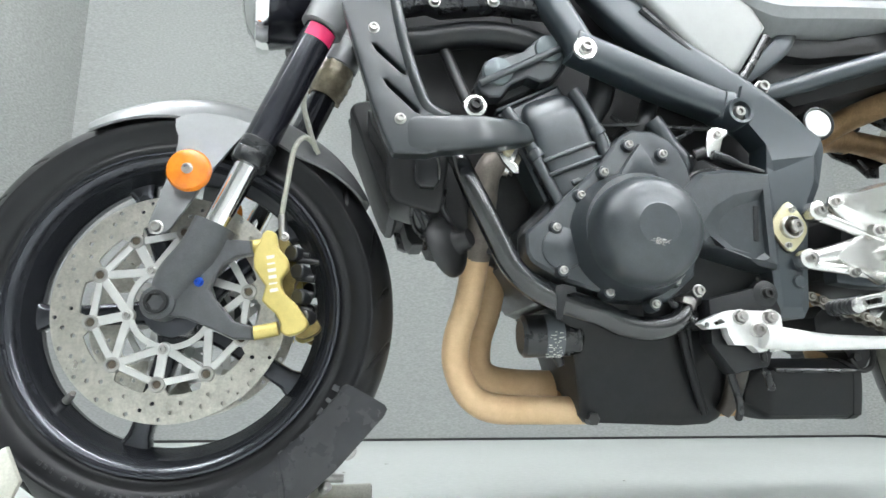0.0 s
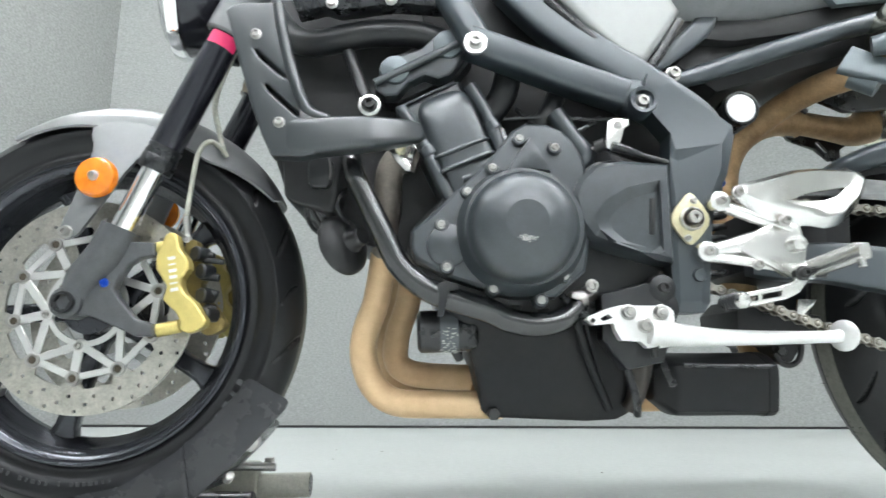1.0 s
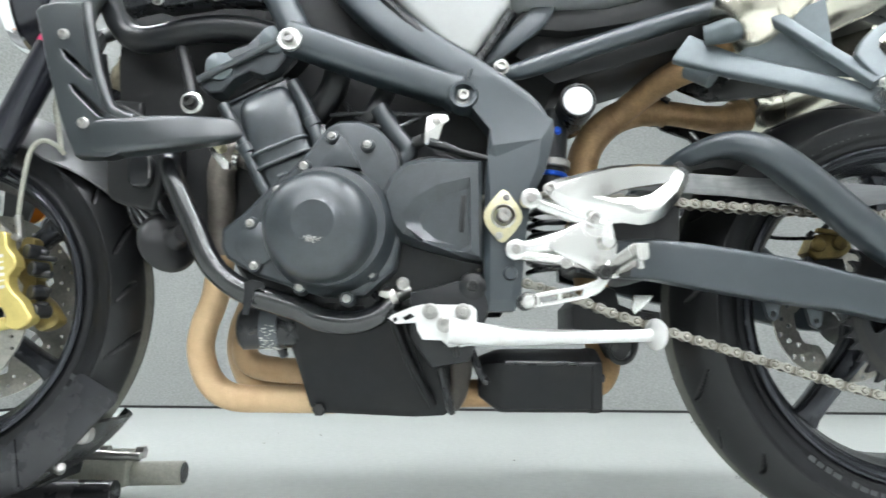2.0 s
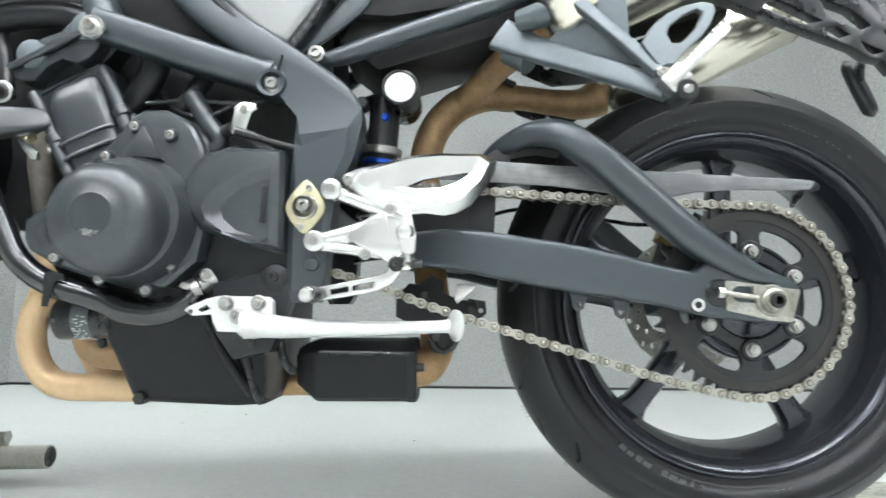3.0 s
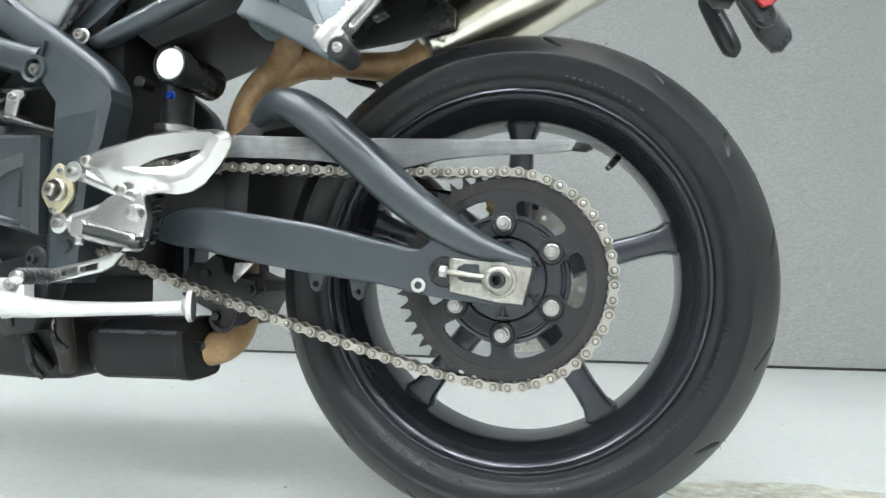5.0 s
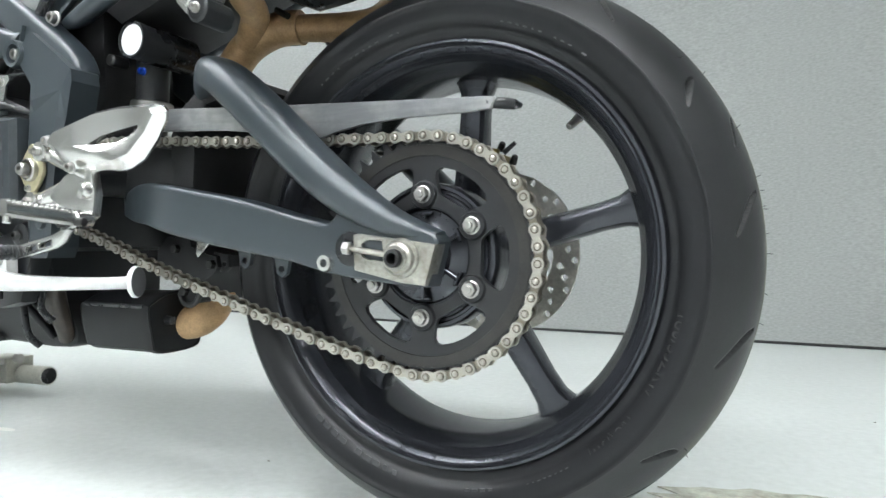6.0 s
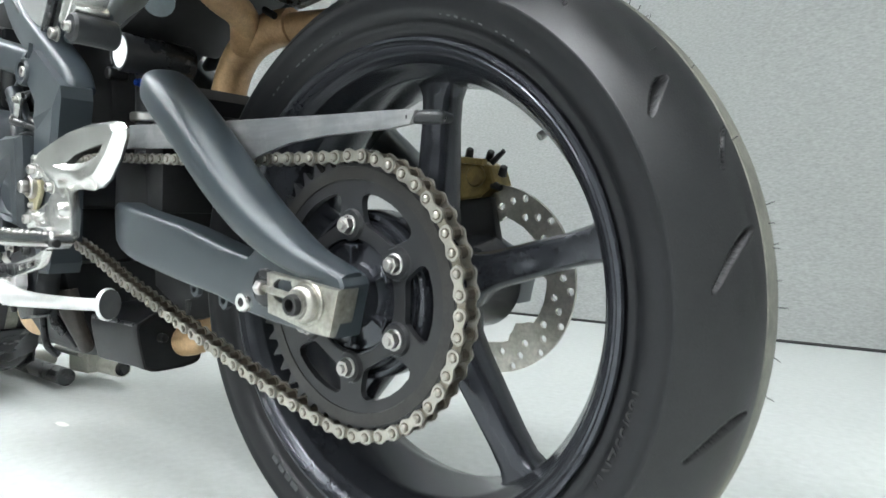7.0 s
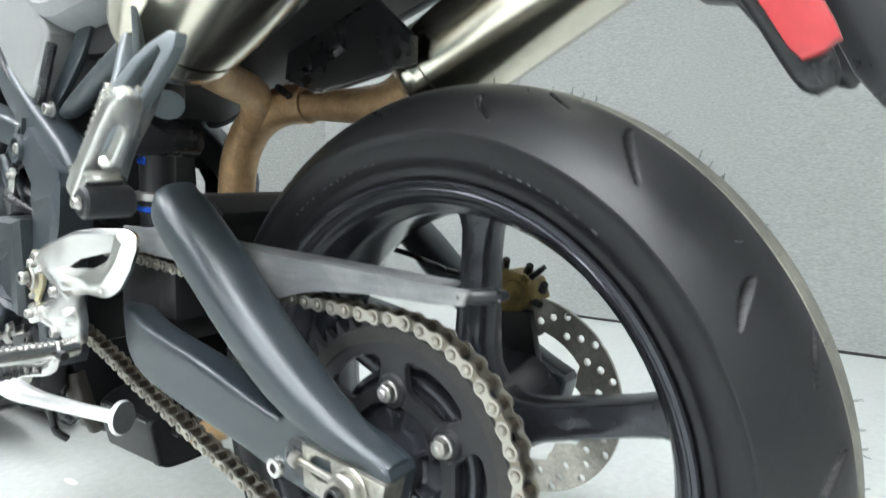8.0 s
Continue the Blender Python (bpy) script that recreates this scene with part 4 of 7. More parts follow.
        part("pivot_end", lathe([(0.0, -0.002), (0.0035, -0.002), (0.004, -0.010), (0.0075, -0.010), (0.009, -0.008), (0.009, 0.0), (0.0, 0.0)], (0.844, 0.44), 20, False, None, -0.172), "steel", zp)
        bolt(zp, 0.849, -0.164, 0.466, 0.6)
        bolt(zp, 0.838, -0.164, 0.414, 0.6)
        part("boss_cap", dome_disc([(0.0, -0.006), (0.008, -0.005), (0.01, 0.0), (0.01, 0.01), (0.0, 0.01)], (0.853, 0.365), -0.156, 20), "graphite", fr)
    # subframe
    part("subframe_tube", tube([(0.85, yy(0.112), 0.66), (0.885, yy(0.112), 0.668), (1.0, yy(0.118), 0.705), (1.15, yy(0.122), 0.75), (1.3, yy(0.115), 0.785), (1.45, yy(0.10), 0.82)], [0.008, 0.0135, 0.0145, 0.0145, 0.0145, 0.014], 16, 6), "graphite", fr, "graphite subframe tube under the seat")
    if s < 0:
        bolt(fr, 0.847, -0.127, 0.664, 1.3)
    part("upper_subframe", tube([(0.818, yy(0.108), 0.680), (0.862, yy(0.108), 0.712), (0.905, yy(0.106), 0.752), (0.925, yy(0.10), 0.80)], [0.012, 0.0145, 0.016, 0.016], 14, 5, None, 0.006, True, 4.0), "graphite", fr)
    return fr


frame_side(-1)
frame_side(1)
part("frame_cross_tube", tube([(0.24, -0.06, 0.80), (0.30, -0.09, 0.728), (0.40, -0.1, 0.737), (0.47, -0.1, 0.737), (0.54, -0.1, 0.715)], 0.020, 16, 6), "engine_dark", bike, "black front frame tube")
part("frame_cross_tube", tube([(0.24, 0.06, 0.80), (0.30, 0.09, 0.728), (0.40, 0.1, 0.737), (0.54, 0.1, 0.715)], 0.015, 16, 6), "engine_dark", bike, "black front frame tube")
infill = part("infill_panel", plate([(0.30, 0.752), (0.34, 0.762), (0.36, 0.756), (0.44, 0.768), (0.53, 0.762), (0.535, 0.80), (0.52, 0.86), (0.30, 0.86), (0.285, 0.79)], -0.135, -0.10, 0.008, (), None, 2), "plastic", bike, "black infill panel below the tank")
bolt(infill, 0.350, -0.136, 0.766, 1.0)
bolt(infill, 0.436, -0.136, 0.772, 1.0)
part("mount_arm", tube([(0.36, -0.09, 0.74), (0.385, -0.10, 0.67), (0.405, -0.118, 0.61)], 0.009, 14, 4), "engine_dark", bike, "black engine mounting arm")
w = part("mount_washer", plate(circle((0.407, 0.610), 0.0165, 24), -0.138, -0.131, 0.002), "silver", bike, "silver engine mount washer")
bolt(w, 0.407, -0.138, 0.610, 1.3, DARK_BOLT_DATA)
# Carried down to z 0.50 to darken the gap over the gearbox.
part("airbox", plate([(0.46, 0.86), (0.50, 0.72), (0.58, 0.60), (0.62, 0.53), (0.83, 0.50), (0.865, 0.56), (0.86, 0.64), (0.86, 0.72), (0.83, 0.86)], -0.06, 0.075, 0.01), "matt_black", bike, "black airbox between the frame spars, carried down as dark filler")

# tank, seat, tail
tank_o = [(0.56, 0.92), (0.62, 0.845), (0.672, 0.792), (0.722, 0.738), (0.77, 0.692), (0.79, 0.680), (0.808, 0.680), (0.84, 0.725), (0.862, 0.762), (0.835, 0.81), (0.82, 0.90), (0.80, 0.93)]
part("fuel_tank", plate(tank_o, -0.135, 0.135, 0.012, (), None, 4), "tank", bike, "matt silver fuel tank side panel")
part("tank_edge", tube([(0.665, -0.125, 0.782), (0.72, -0.13, 0.728), (0.782, -0.13, 0.672), (0.812, -0.13, 0.672), (0.862, -0.128, 0.748)], 0.007, 10, 6), "plastic", bike, "black rubber edge of the tank panel")


def seat():
    rings = []
    n = 26
    for i in range(n + 1):
        f = i / n
        x = 0.80 + 0.62 * f
        if f < 0.14:
            low = 0.815 - 0.06 * math.sin(f / 0.14 * math.pi / 2)
        else:
            low = 0.753 + 0.085 * ((f - 0.14) / 0.86) ** 1.3
        top = max(low + 0.012, 0.835 + 0.10 * f ** 1.4 - 0.02 * math.sin(math.pi * f))
        w = 0.10 + 0.035 * math.sin(math.pi * min(1, 0.25 + f)) - 0.03 * f
        ring = []
        for s in range(18):
            a = 2 * math.pi * s / 18
            ca, sa = math.cos(a), math.sin(a)
            ca, sa = math.copysign(abs(ca) ** 0.7, ca), math.copysign(abs(sa) ** 0.8, sa)
            ring.append((x, 1.12 * w * ca, (low + top) / 2 + (top - low) / 2 * sa))
        rings.append(ring)
    bm = bmesh.new()
    loops_bridge(bm, rings)
    ob = part("seat", bm, "seat", bike, "grey vinyl rider seat with a black base")
    part("seat_base", plate([(0.86, 0.735), (0.95, 0.728), (1.1, 0.75), (1.3, 0.80), (1.42, 0.84), (1.42, 0.86), (1.2, 0.81), (1.0, 0.765), (0.88, 0.762)], -0.105, 0.105, 0.006), "matt_black", ob)


seat()
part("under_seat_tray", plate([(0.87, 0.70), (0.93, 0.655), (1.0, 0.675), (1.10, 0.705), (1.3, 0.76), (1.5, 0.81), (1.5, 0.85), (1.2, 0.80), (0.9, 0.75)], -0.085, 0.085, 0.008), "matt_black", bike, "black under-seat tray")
part("tail_panel", plate([(1.10, 0.775), (1.18, 0.785), (1.35, 0.815), (1.55, 0.86), (1.56, 0.90), (1.2, 0.86), (1.08, 0.80)], -0.13, -0.115, 0.006), "bracket", bike, "grey tail side panel")

# ---- engine ----
block = part("engine", plate([(0.46, 0.40), (0.47, 0.44), (0.50, 0.47), (0.56, 0.53), (0.62, 0.58), (0.70, 0.57), (0.80, 0.53), (0.83, 0.45), (0.82, 0.33), (0.72, 0.30), (0.58, 0.31), (0.50, 0.34)], -0.125, 0.13, 0.012, (), None, 3), "engine_dark", bike, "black three-cylinder engine block")
# cylinder bank, leaning forward
part("cylinder", plate([(0.447, 0.612), (0.536, 0.66), (0.600, 0.50), (0.585, 0.478), (0.520, 0.458)], -0.115, 0.12, 0.01, (), None, 3), "engine", block, "matt grey cylinder bank")
part("cylinder_jacket", tube([(0.510, -0.100, 0.618), (0.5125, -0.106, 0.611), (0.517, -0.110, 0.600), (0.524, -0.112, 0.580), (0.545, -0.112, 0.525)], [0.022, 0.036, 0.041, 0.042, 0.042], 40, 6, None, [0.020, 0.032, 0.037, 0.039, 0.039], True, 4.6), "engine", block, "barrel-shaped grey cam chain cover")
part("lower_jacket", tube([(0.545, -0.110, 0.525), (0.566, -0.110, 0.480), (0.58, -0.110, 0.45)], [0.0405, 0.0405, 0.039], 40, 5, None, 0.038, True, 4.6), "engine", block, "grey lower cam chain cover")
for sx, sz in ((0.0, 0.0), (-0.0085, 0.0195)):
    part("seam", tube([(0.5025 + sx, -0.115, 0.507 + sz), (0.507 + sx, -0.143, 0.509 + sz), (0.522 + sx, -0.1515, 0.5145 + sz), (0.547 + sx, -0.1525, 0.5245 + sz), (0.571 + sx, -0.1515, 0.5345 + sz), (0.583 + sx, -0.143, 0.539 + sz), (0.587 + sx, -0.115, 0.541 + sz)], 0.003, 8, 4), "engine", block)
part("nub", cyl((0.538, -0.15, 0.498), (0.550, -0.15, 0.503), 0.004, 0.004, 8, 0.001), "engine", block)
bm = tube([(0.452, -0.135, 0.606), (0.480, -0.14, 0.56), (0.50, -0.14, 0.515), (0.528, -0.138, 0.462)], 0.0085, 12, 5)
tube([(0.55, -0.135, 0.64), (0.571, -0.138, 0.60), (0.588, -0.14, 0.555), (0.603, -0.138, 0.51)], 0.0095, 12, 5, bm)
for q in ((0.49, 0.54), (0.58, 0.578)):
    cyl((q[0] - 0.004, -0.139, q[1] + 0.006), (q[0] + 0.004, -0.139, q[1] - 0.006), 0.012, 0.012, 14, 0.001, bm)
part("stud_pipe", bm, "engine", block, "grey oil pipes beside the cam cover")
bm = bmesh.new()
for i in range(5):
    box((0.096, 0.22, 0.004), (0.486 + 0.0025 * i, 0, 0.637 - 0.0085 * i), (0, -26, 0), 0.001, bm)
part("fins", bm, "engine", block)
# cylinder head cover with the cam end plate
head = part("cylinder_head", plate([(0.41, 0.652), (0.425, 0.634), (0.45, 0.628), (0.53, 0.668), (0.556, 0.70), (0.555, 0.735), (0.52, 0.745), (0.43, 0.70)], -0.10, 0.11, 0.01, (), None, 3), "engine_dark", bike, "black cylinder head cover")
cap_o = [(0.412, 0.650), (0.416, 0.636), (0.428, 0.628), (0.446, 0.630), (0.462, 0.650), (0.485, 0.662), (0.505, 0.655), (0.522, 0.662), (0.535, 0.678), (0.545, 0.70), (0.541, 0.715), (0.52, 0.718), (0.50, 0.722), (0.48, 0.702), (0.455, 0.693), (0.43, 0.676)]
cam_end = part("cam_cover", plate(cap_o, -0.128, -0.096, 0.006, (), None, 3), "engine", head, "grey cam end cover with two round plugs")
for q in ((0.442, 0.667), (0.519, 0.707)):
    part("plug", dome_disc([(0.0, -0.007), (0.012, -0.006), (0.0205, -0.003), (0.0225, 0.003), (0.0, 0.003)], q, -0.129, 28), "bracket", cam_end, "grey round cam plug")
part("rib", tube([(0.414, -0.134, 0.645), (0.545, -0.134, 0.712)], 0.0055, 10, 2, None, None, False), "engine", cam_end)
# clutch-side case, alternator cover, sprocket cover
case_o = [(0.467, 0.40), (0.467, 0.425), (0.495, 0.447), (0.527, 0.48), (0.555, 0.505), (0.578, 0.53), (0.605, 0.565), (0.622, 0.575), (0.652, 0.575), (0.675, 0.565), (0.69, 0.55), (0.703, 0.525), (0.715, 0.45), (0.70, 0.37), (0.66, 0.335), (0.60, 0.335), (0.515, 0.362), (0.475, 0.385)]
case = part("crankcase_cover", plate(case_o, -0.163, -0.10, 0.01, (), None, 3), "engine", block, "matt grey crankcase side cover")
for bx, bz in ((0.614, 0.55), (0.662, 0.538), (0.577, 0.509), (0.543, 0.476), (0.508, 0.431), (0.515, 0.374), (0.576, 0.346), (0.638, 0.331), (0.669, 0.363)):
    part("lug", dome_disc([(0.0, -0.009), (0.0082, -0.009), (0.0105, 0.0), (0.011, 0.01), (0.0, 0.01)], (bx, bz), -0.161, 18), "engine", block)
    bolt(block, bx, -0.170, bz, 0.66)
bolt(block, 0.71, -0.148, 0.352, 1.0)
alt = part("alternator_cover", dome_disc([(0.0, -0.043), (0.0262, -0.0428), (0.0282, -0.0412), (0.042, -0.0398), (0.052, -0.037), (0.060, -0.032), (0.066, -0.023), (0.0695, -0.010), (0.071, 0.006), (0.072, 0.05), (0.0, 0.05)], (0.6095, 0.4185), -0.213, 72), "engine", block, "round grey alternator cover with a scuffed centre boss")
part("collar", lathe([(0.06, 0.02), (0.088, 0.012), (0.086, -0.004), (0.080, -0.016), (0.077, -0.034), (0.06, -0.036)], (0.614, 0.423), 64, True, None, -0.165), "engine", block, "raised collar round the alternator cover")
part("wedge", plate([(0.592, 0.49), (0.60, 0.512), (0.612, 0.53), (0.628, 0.552), (0.64, 0.535), (0.655, 0.503), (0.62, 0.507)], -0.175, -0.14, 0.006, (), None, 2), "engine", block)
rs = random.Random(5)
bm = bmesh.new()
for i in range(60):
    box((rs.uniform(0.0012, 0.004), 0.0005, rs.uniform(0.0005, 0.0014)), (0.6085 + rs.gauss(0, 0.0045), -0.2562, 0.3965 + rs.gauss(0, 0.0018)), (0, rs.uniform(-25, 25), 0), 0, bm)
part("scuff", bm, "silver", alt, "bare metal scuff on the cover")
part("gear_bulge", dome_disc([(0.0, -0.006), (0.018, -0.005), (0.028, -0.001), (0.031, 0.01), (0.0, 0.01)], (0.517, 0.404), -0.165, 36), "engine", block)
chev = [(0.800, 0.491), (0.756, 0.481), (0.726, 0.463), (0.710, 0.441), (0.716, 0.424), (0.736, 0.405), (0.77, 0.393), (0.800, 0.394)]
deep = [(0.7995, 0.478), (0.762, 0.466), (0.742, 0.452), (0.732, 0.438), (0.737, 0.424), (0.754, 0.409), (0.78, 0.401), (0.7995, 0.403)]
sp_o = [(0.682, 0.47), (0.692, 0.493), (0.714, 0.514), (0.752, 0.520), (0.816, 0.516), (0.816, 0.38), (0.792, 0.384), (0.737, 0.40), (0.707, 0.41), (0.692, 0.43)]
ring = inset(sp_o, 0.007)
lnk = [(a, (a + 1) % 10) for a in range(10)] + [(10 + a, 11 + a) for a in range(7)] + [(18 + a, 19 + a) for a in range(7)] + [(10, 17), (18, 25)]
spc = part("sprocket_cover", facet_plate(sp_o, [(x, z, 0.009) for x, z in ring] + [(x, z, 0.011) for x, z in chev] + [(x, z, 0.002) for x, z in deep], 0.166, 0.11, -1, lnk), "engine", block, "matt grey front sprocket cover with a sunk arrow panel", 24)
bm = box((0.007, 0.003, 0.05), (0.790, -0.1685, 0.443), (0, 4, 0), 0.001)
part("badge", bm, "engine_dark", spc, "narrow moulded badge bar")
# gear linkage arm and cables
ga = part("clutch_arm", plate([(0.742, 0.583), (0.752, 0.588), (0.770, 0.586), (0.772, 0.578), (0.764, 0.572), (0.757, 0.548), (0.748, 0.541), (0.738, 0.544), (0.738, 0.56)], -0.150, -0.145, 0.0015), "silver", bike, "silver clutch release arm")
bolt(ga, 0.755, -0.150, 0.577, 0.7)
part("cable_end", tube([(0.745, -0.152, 0.546), (0.765, -0.152, 0.541), (0.785, -0.148, 0.535)], [0.007, 0.006, 0.0045], 12, 4), "plastic", ga)
part("rod", cyl((0.78, -0.148, 0.536), (0.85, -0.145, 0.518), 0.004, 0.004, 10), "dark_steel", ga)
part("spring", tube([(0.725, -0.14, 0.548), (0.738, -0.146, 0.552)], 0.009, 12, 2, None, None, False), "dark_steel", ga)
for pts in ([(0.60, -0.11, 0.60), (0.66, -0.12, 0.60), (0.72, -0.125, 0.595), (0.77, -0.115, 0.60)], [(0.67, -0.12, 0.585), (0.69, -0.13, 0.56), (0.71, -0.13, 0.548), (0.74, -0.14, 0.55)], [(0.62, -0.10, 0.62), (0.65, -0.12, 0.585), (0.70, -0.13, 0.575), (0.74, -0.12, 0.60)],
            [(0.80, -0.10, 0.50), (0.77, -0.135, 0.525), (0.72, -0.14, 0.52), (0.70, -0.135, 0.49)]):
    part("cable", tube(pts, 0.0035, 8, 6), "plastic", bike, "thin black control cable")
part("breather_hose", tube([(0.60, -0.13, 0.52), (0.598, -0.135, 0.55), (0.592, -0.13, 0.575)], 0.008, 12, 5), "coolant", bike, "short black breather hose")
for pts, r in (([(0.57, -0.09, 0.60), (0.60, -0.10, 0.64), (0.61, -0.10, 0.68)], 0.02), ([(0.63, -0.09, 0.58), (0.66, -0.11, 0.60), (0.68, -0.10, 0.64)], 0.014), ([(0.66, -0.12, 0.56), (0.69, -0.13, 0.54), (0.70, -0.135, 0.51)], 0.011)):
    part("intake_rubber", tube(pts, r, 16, 6), "engine_dark", bike, "black intake rubber")
part("water_elbow", tube([(0.672, -0.125, 0.605), (0.696, -0.125, 0.566), (0.714, -0.125, 0.536), (0.682, -0.125, 0.509)], [0.013, 0.0135, 0.0135, 0.010], 16, 8), "engine", bike, "thick grey water elbow above the gearbox")
part("hose_clip", lathe([(0.012, -0.004), (0.013, -0.004), (0.013, 0.004), (0.012, 0.004)], (0.592, 0.688), 20, True, None, -0.115), "steel", bike, "small steel hose clip")
# sump and lower side
def sump_taper(bm):
    for v in bm.verts:
        if v.co.y < 0:
            g = min(1, max(0, (0.31 - v.co.z) / 0.13))
            v.co.y += 0.062 * g
    return bm


sump = part("sump", sump_taper(plate([(0.538, 0.297), (0.553, 0.25), (0.568, 0.182), (0.578, 0.172), (0.72, 0.166), (0.762, 0.168), (0.779, 0.176), (0.788, 0.192), (0.795, 0.22), (0.80, 0.289), (0.80, 0.34), (0.674, 0.356), (0.54, 0.345), (0.51, 0.33)], -0.118, 0.10, 0.012, (), None, 3)), "sump", bike, "dusty black engine sump")
part("drain_plug", cyl((0.584, -0.066, 0.178), (0.584, -0.04, 0.178), 0.0095, 0.0095, 6, 0.001), "dark_steel", sump)
bm = tube([(0.69, -0.125, 0.32), (0.715, -0.10, 0.25), (0.748, -0.068, 0.185)], 0.006, 10, 5)
part("rib", bm, "sump", sump)
part("oil_pipe", tube([(0.788, -0.10, 0.285), (0.789, -0.095, 0.25), (0.785, -0.078, 0.205), (0.776, -0.068, 0.185)], [0.016, 0.0165, 0.0125, 0.011], 18, 5), "sump_brown", sump, "oil-stained brown casting beside the sump")
for x0, z0, x1, z1 in ((0.700, 0.318, 0.742, 0.19), (0.766, 0.30, 0.775, 0.20)):
    part("rib", sump_taper(plate([(x0, z0), (x0 + 0.006, z0), (x1 + 0.006, z1), (x1, z1)], -0.125, -0.1, 0.002)), "sump", sump)
for q in ((0.61, 0.316), (0.648, 0.312), (0.716, 0.312)):
    part("lug", sump_taper(plate([(q[0] - 0.008, q[1] + 0.012), (q[0] + 0.008, q[1] + 0.012), (q[0] + 0.006, q[1] - 0.012), (q[0] - 0.006, q[1] - 0.012)], -0.128, -0.11, 0.003)), "sump", sump)
filt = part("oil_filter", cyl((0.475, -0.085, 0.293), (0.56, -0.085, 0.296), 0.030, 0.030, 32, 0.005), "plastic", bike, "black spin-on oil filter")
part("label", cyl((0.507, -0.085, 0.2942), (0.532, -0.085, 0.295), 0.0304, 0.0304, 32), "label", filt, "grey printed label band")
bm = bmesh.new()
rp = random.Random(8)
for i in range(90):
    a = radians(rp.uniform(170, 370))
    box((rp.uniform(0.001, 0.005), 0.0007, 0.0012), (0.508 + rp.uniform(0.001, 0.023), -0.085 + 0.0307 * math.cos(a), 0.2945 + 0.0307 * math.sin(a)), (-math.degrees(a) , 0, 0), 0, bm)
part("print", bm, "grey_letter", filt)
# coolant hose with clip
hose_pts = [(0.372, -0.10, 0.56), (0.382, -0.14, 0.53), (0.3915, -0.15, 0.5015), (0.4059, -0.152, 0.4706), (0.428, -0.152, 0.4252), (0.4504, -0.152, 0.3806), (0.4777, -0.152, 0.354), (0.51, -0.152, 0.3373), (0.57, -0.15, 0.3185), (0.6012, -0.15, 0.3045), (0.6415, -0.15, 0.300), (0.676, -0.147, 0.310), (0.697, -0.138, 0.334)]
ch = part("coolant_hose", tube(hose_pts, [0.013, 0.014, 0.0145, 0.015, 0.0155, 0.0158, 0.016, 0.0165, 0.0165, 0.0165, 0.016, 0.0145, 0.014], 20, 8), "coolant", bike, "glossy black coolant hose curving under the engine")
part("hose_clip", cyl((0.688, -0.143, 0.330), (0.696, -0.139, 0.3352), 0.0155, 0.0155, 20), "steel", ch)
part("clip_screw", box((0.012, 0.008, 0.008), (0.686, -0.158, 0.337), (0, 20, 0), 0.001), "steel", ch)
part("union", cyl((0.697, -0.139, 0.336), (0.715, -0.128, 0.345), 0.0115, 0.0115, 20, 0.001), "steel", ch)
part("bracket", plate([(0.503, 0.352), (0.512, 0.356), (0.530, 0.352), (0.530, 0.345), (0.518, 0.343), (0.510, 0.31), (0.502, 0.31), (0.504, 0.335)], -0.171, -0.168, 0.001), "engine_dark", ch)
part("filter_drain", cyl((0.530, -0.075, 0.268), (0.536, -0.075, 0.252), 0.008, 0.006, 14, 0.002), "plastic", filt, "black drain stub")
horn = part("horn", lathe([(0.0, -0.034), (0.012, -0.034), (0.0135, -0.032), (0.014, -0.020), (0.018, -0.014), (0.030, -0.010), (0.039, -0.003), (0.044, 0.003), (0.0445, 0.008), (0.036, 0.012), (0.0, 0.014)], (0, 0), 48, False), "tank_black", bike, "round black horn beside the radiator")
horn.matrix_local = Matrix.Translation((0.374, -0.104, 0.4165)) @ Matrix.Rotation(radians(-18), 4, "Y") @ Matrix.Rotation(radians(52), 4, "Z")
rc = random.Random(4)
for i in range(4):
    x0 = 0.345 + rc.uniform(-0.02, 0.04)
    part("wiring", tube([(x0, -0.09, 0.50), (x0 + rc.uniform(-0.02, 0.03), -0.12, 0.47), (x0 + rc.uniform(-0.02, 0.03), -0.1, 0.44), (x0 + rc.uniform(0, 0.03), -0.06, 0.42)], 0.0035, 8, 5), "plastic", bike, "black wiring by the radiator")


# ---- exhaust ----
def header(y0, y1, shift, lift):
    """One header: from the port at y0 down to the collector at y1."""
    sx = lambda x: x + shift
    pipe = part("exhaust_header", tube([(sx(0.424), y1 * 0.8 + y0 * 0.2, 0.415), (sx(0.412), y1, 0.345), (sx(0.396), y1, 0.295), (sx(0.394), y1, 0.255), (sx(0.411), y1, 0.214 + lift * 0.6), (sx(0.445), y1, 0.192 + lift), (sx(0.51), y1, 0.189 + lift), (sx(0.60), y1, 0.188 + lift)], 0.0205, 24, 8), "header", bike, "tan heat-coated exhaust header pipe")
    part("upper_bend", tube([(0.478, y0, 0.545), (0.455, y0, 0.553), (sx(0.434), y0 * 0.9 + y1 * 0.1, 0.53), (sx(0.429), y0 * 0.6 + y1 * 0.4, 0.48), (sx(0.424), y1 * 0.8 + y0 * 0.2, 0.41)], 0.0202, 24, 8), "header_dark", pipe, "sooty grey-brown upper bend")
    part("flange", cyl((0.462, y0, 0.552), (0.472, y0, 0.548), 0.028, 0.028, 24, 0.002), "silver", pipe, "pale steel exhaust flange")
    return pipe


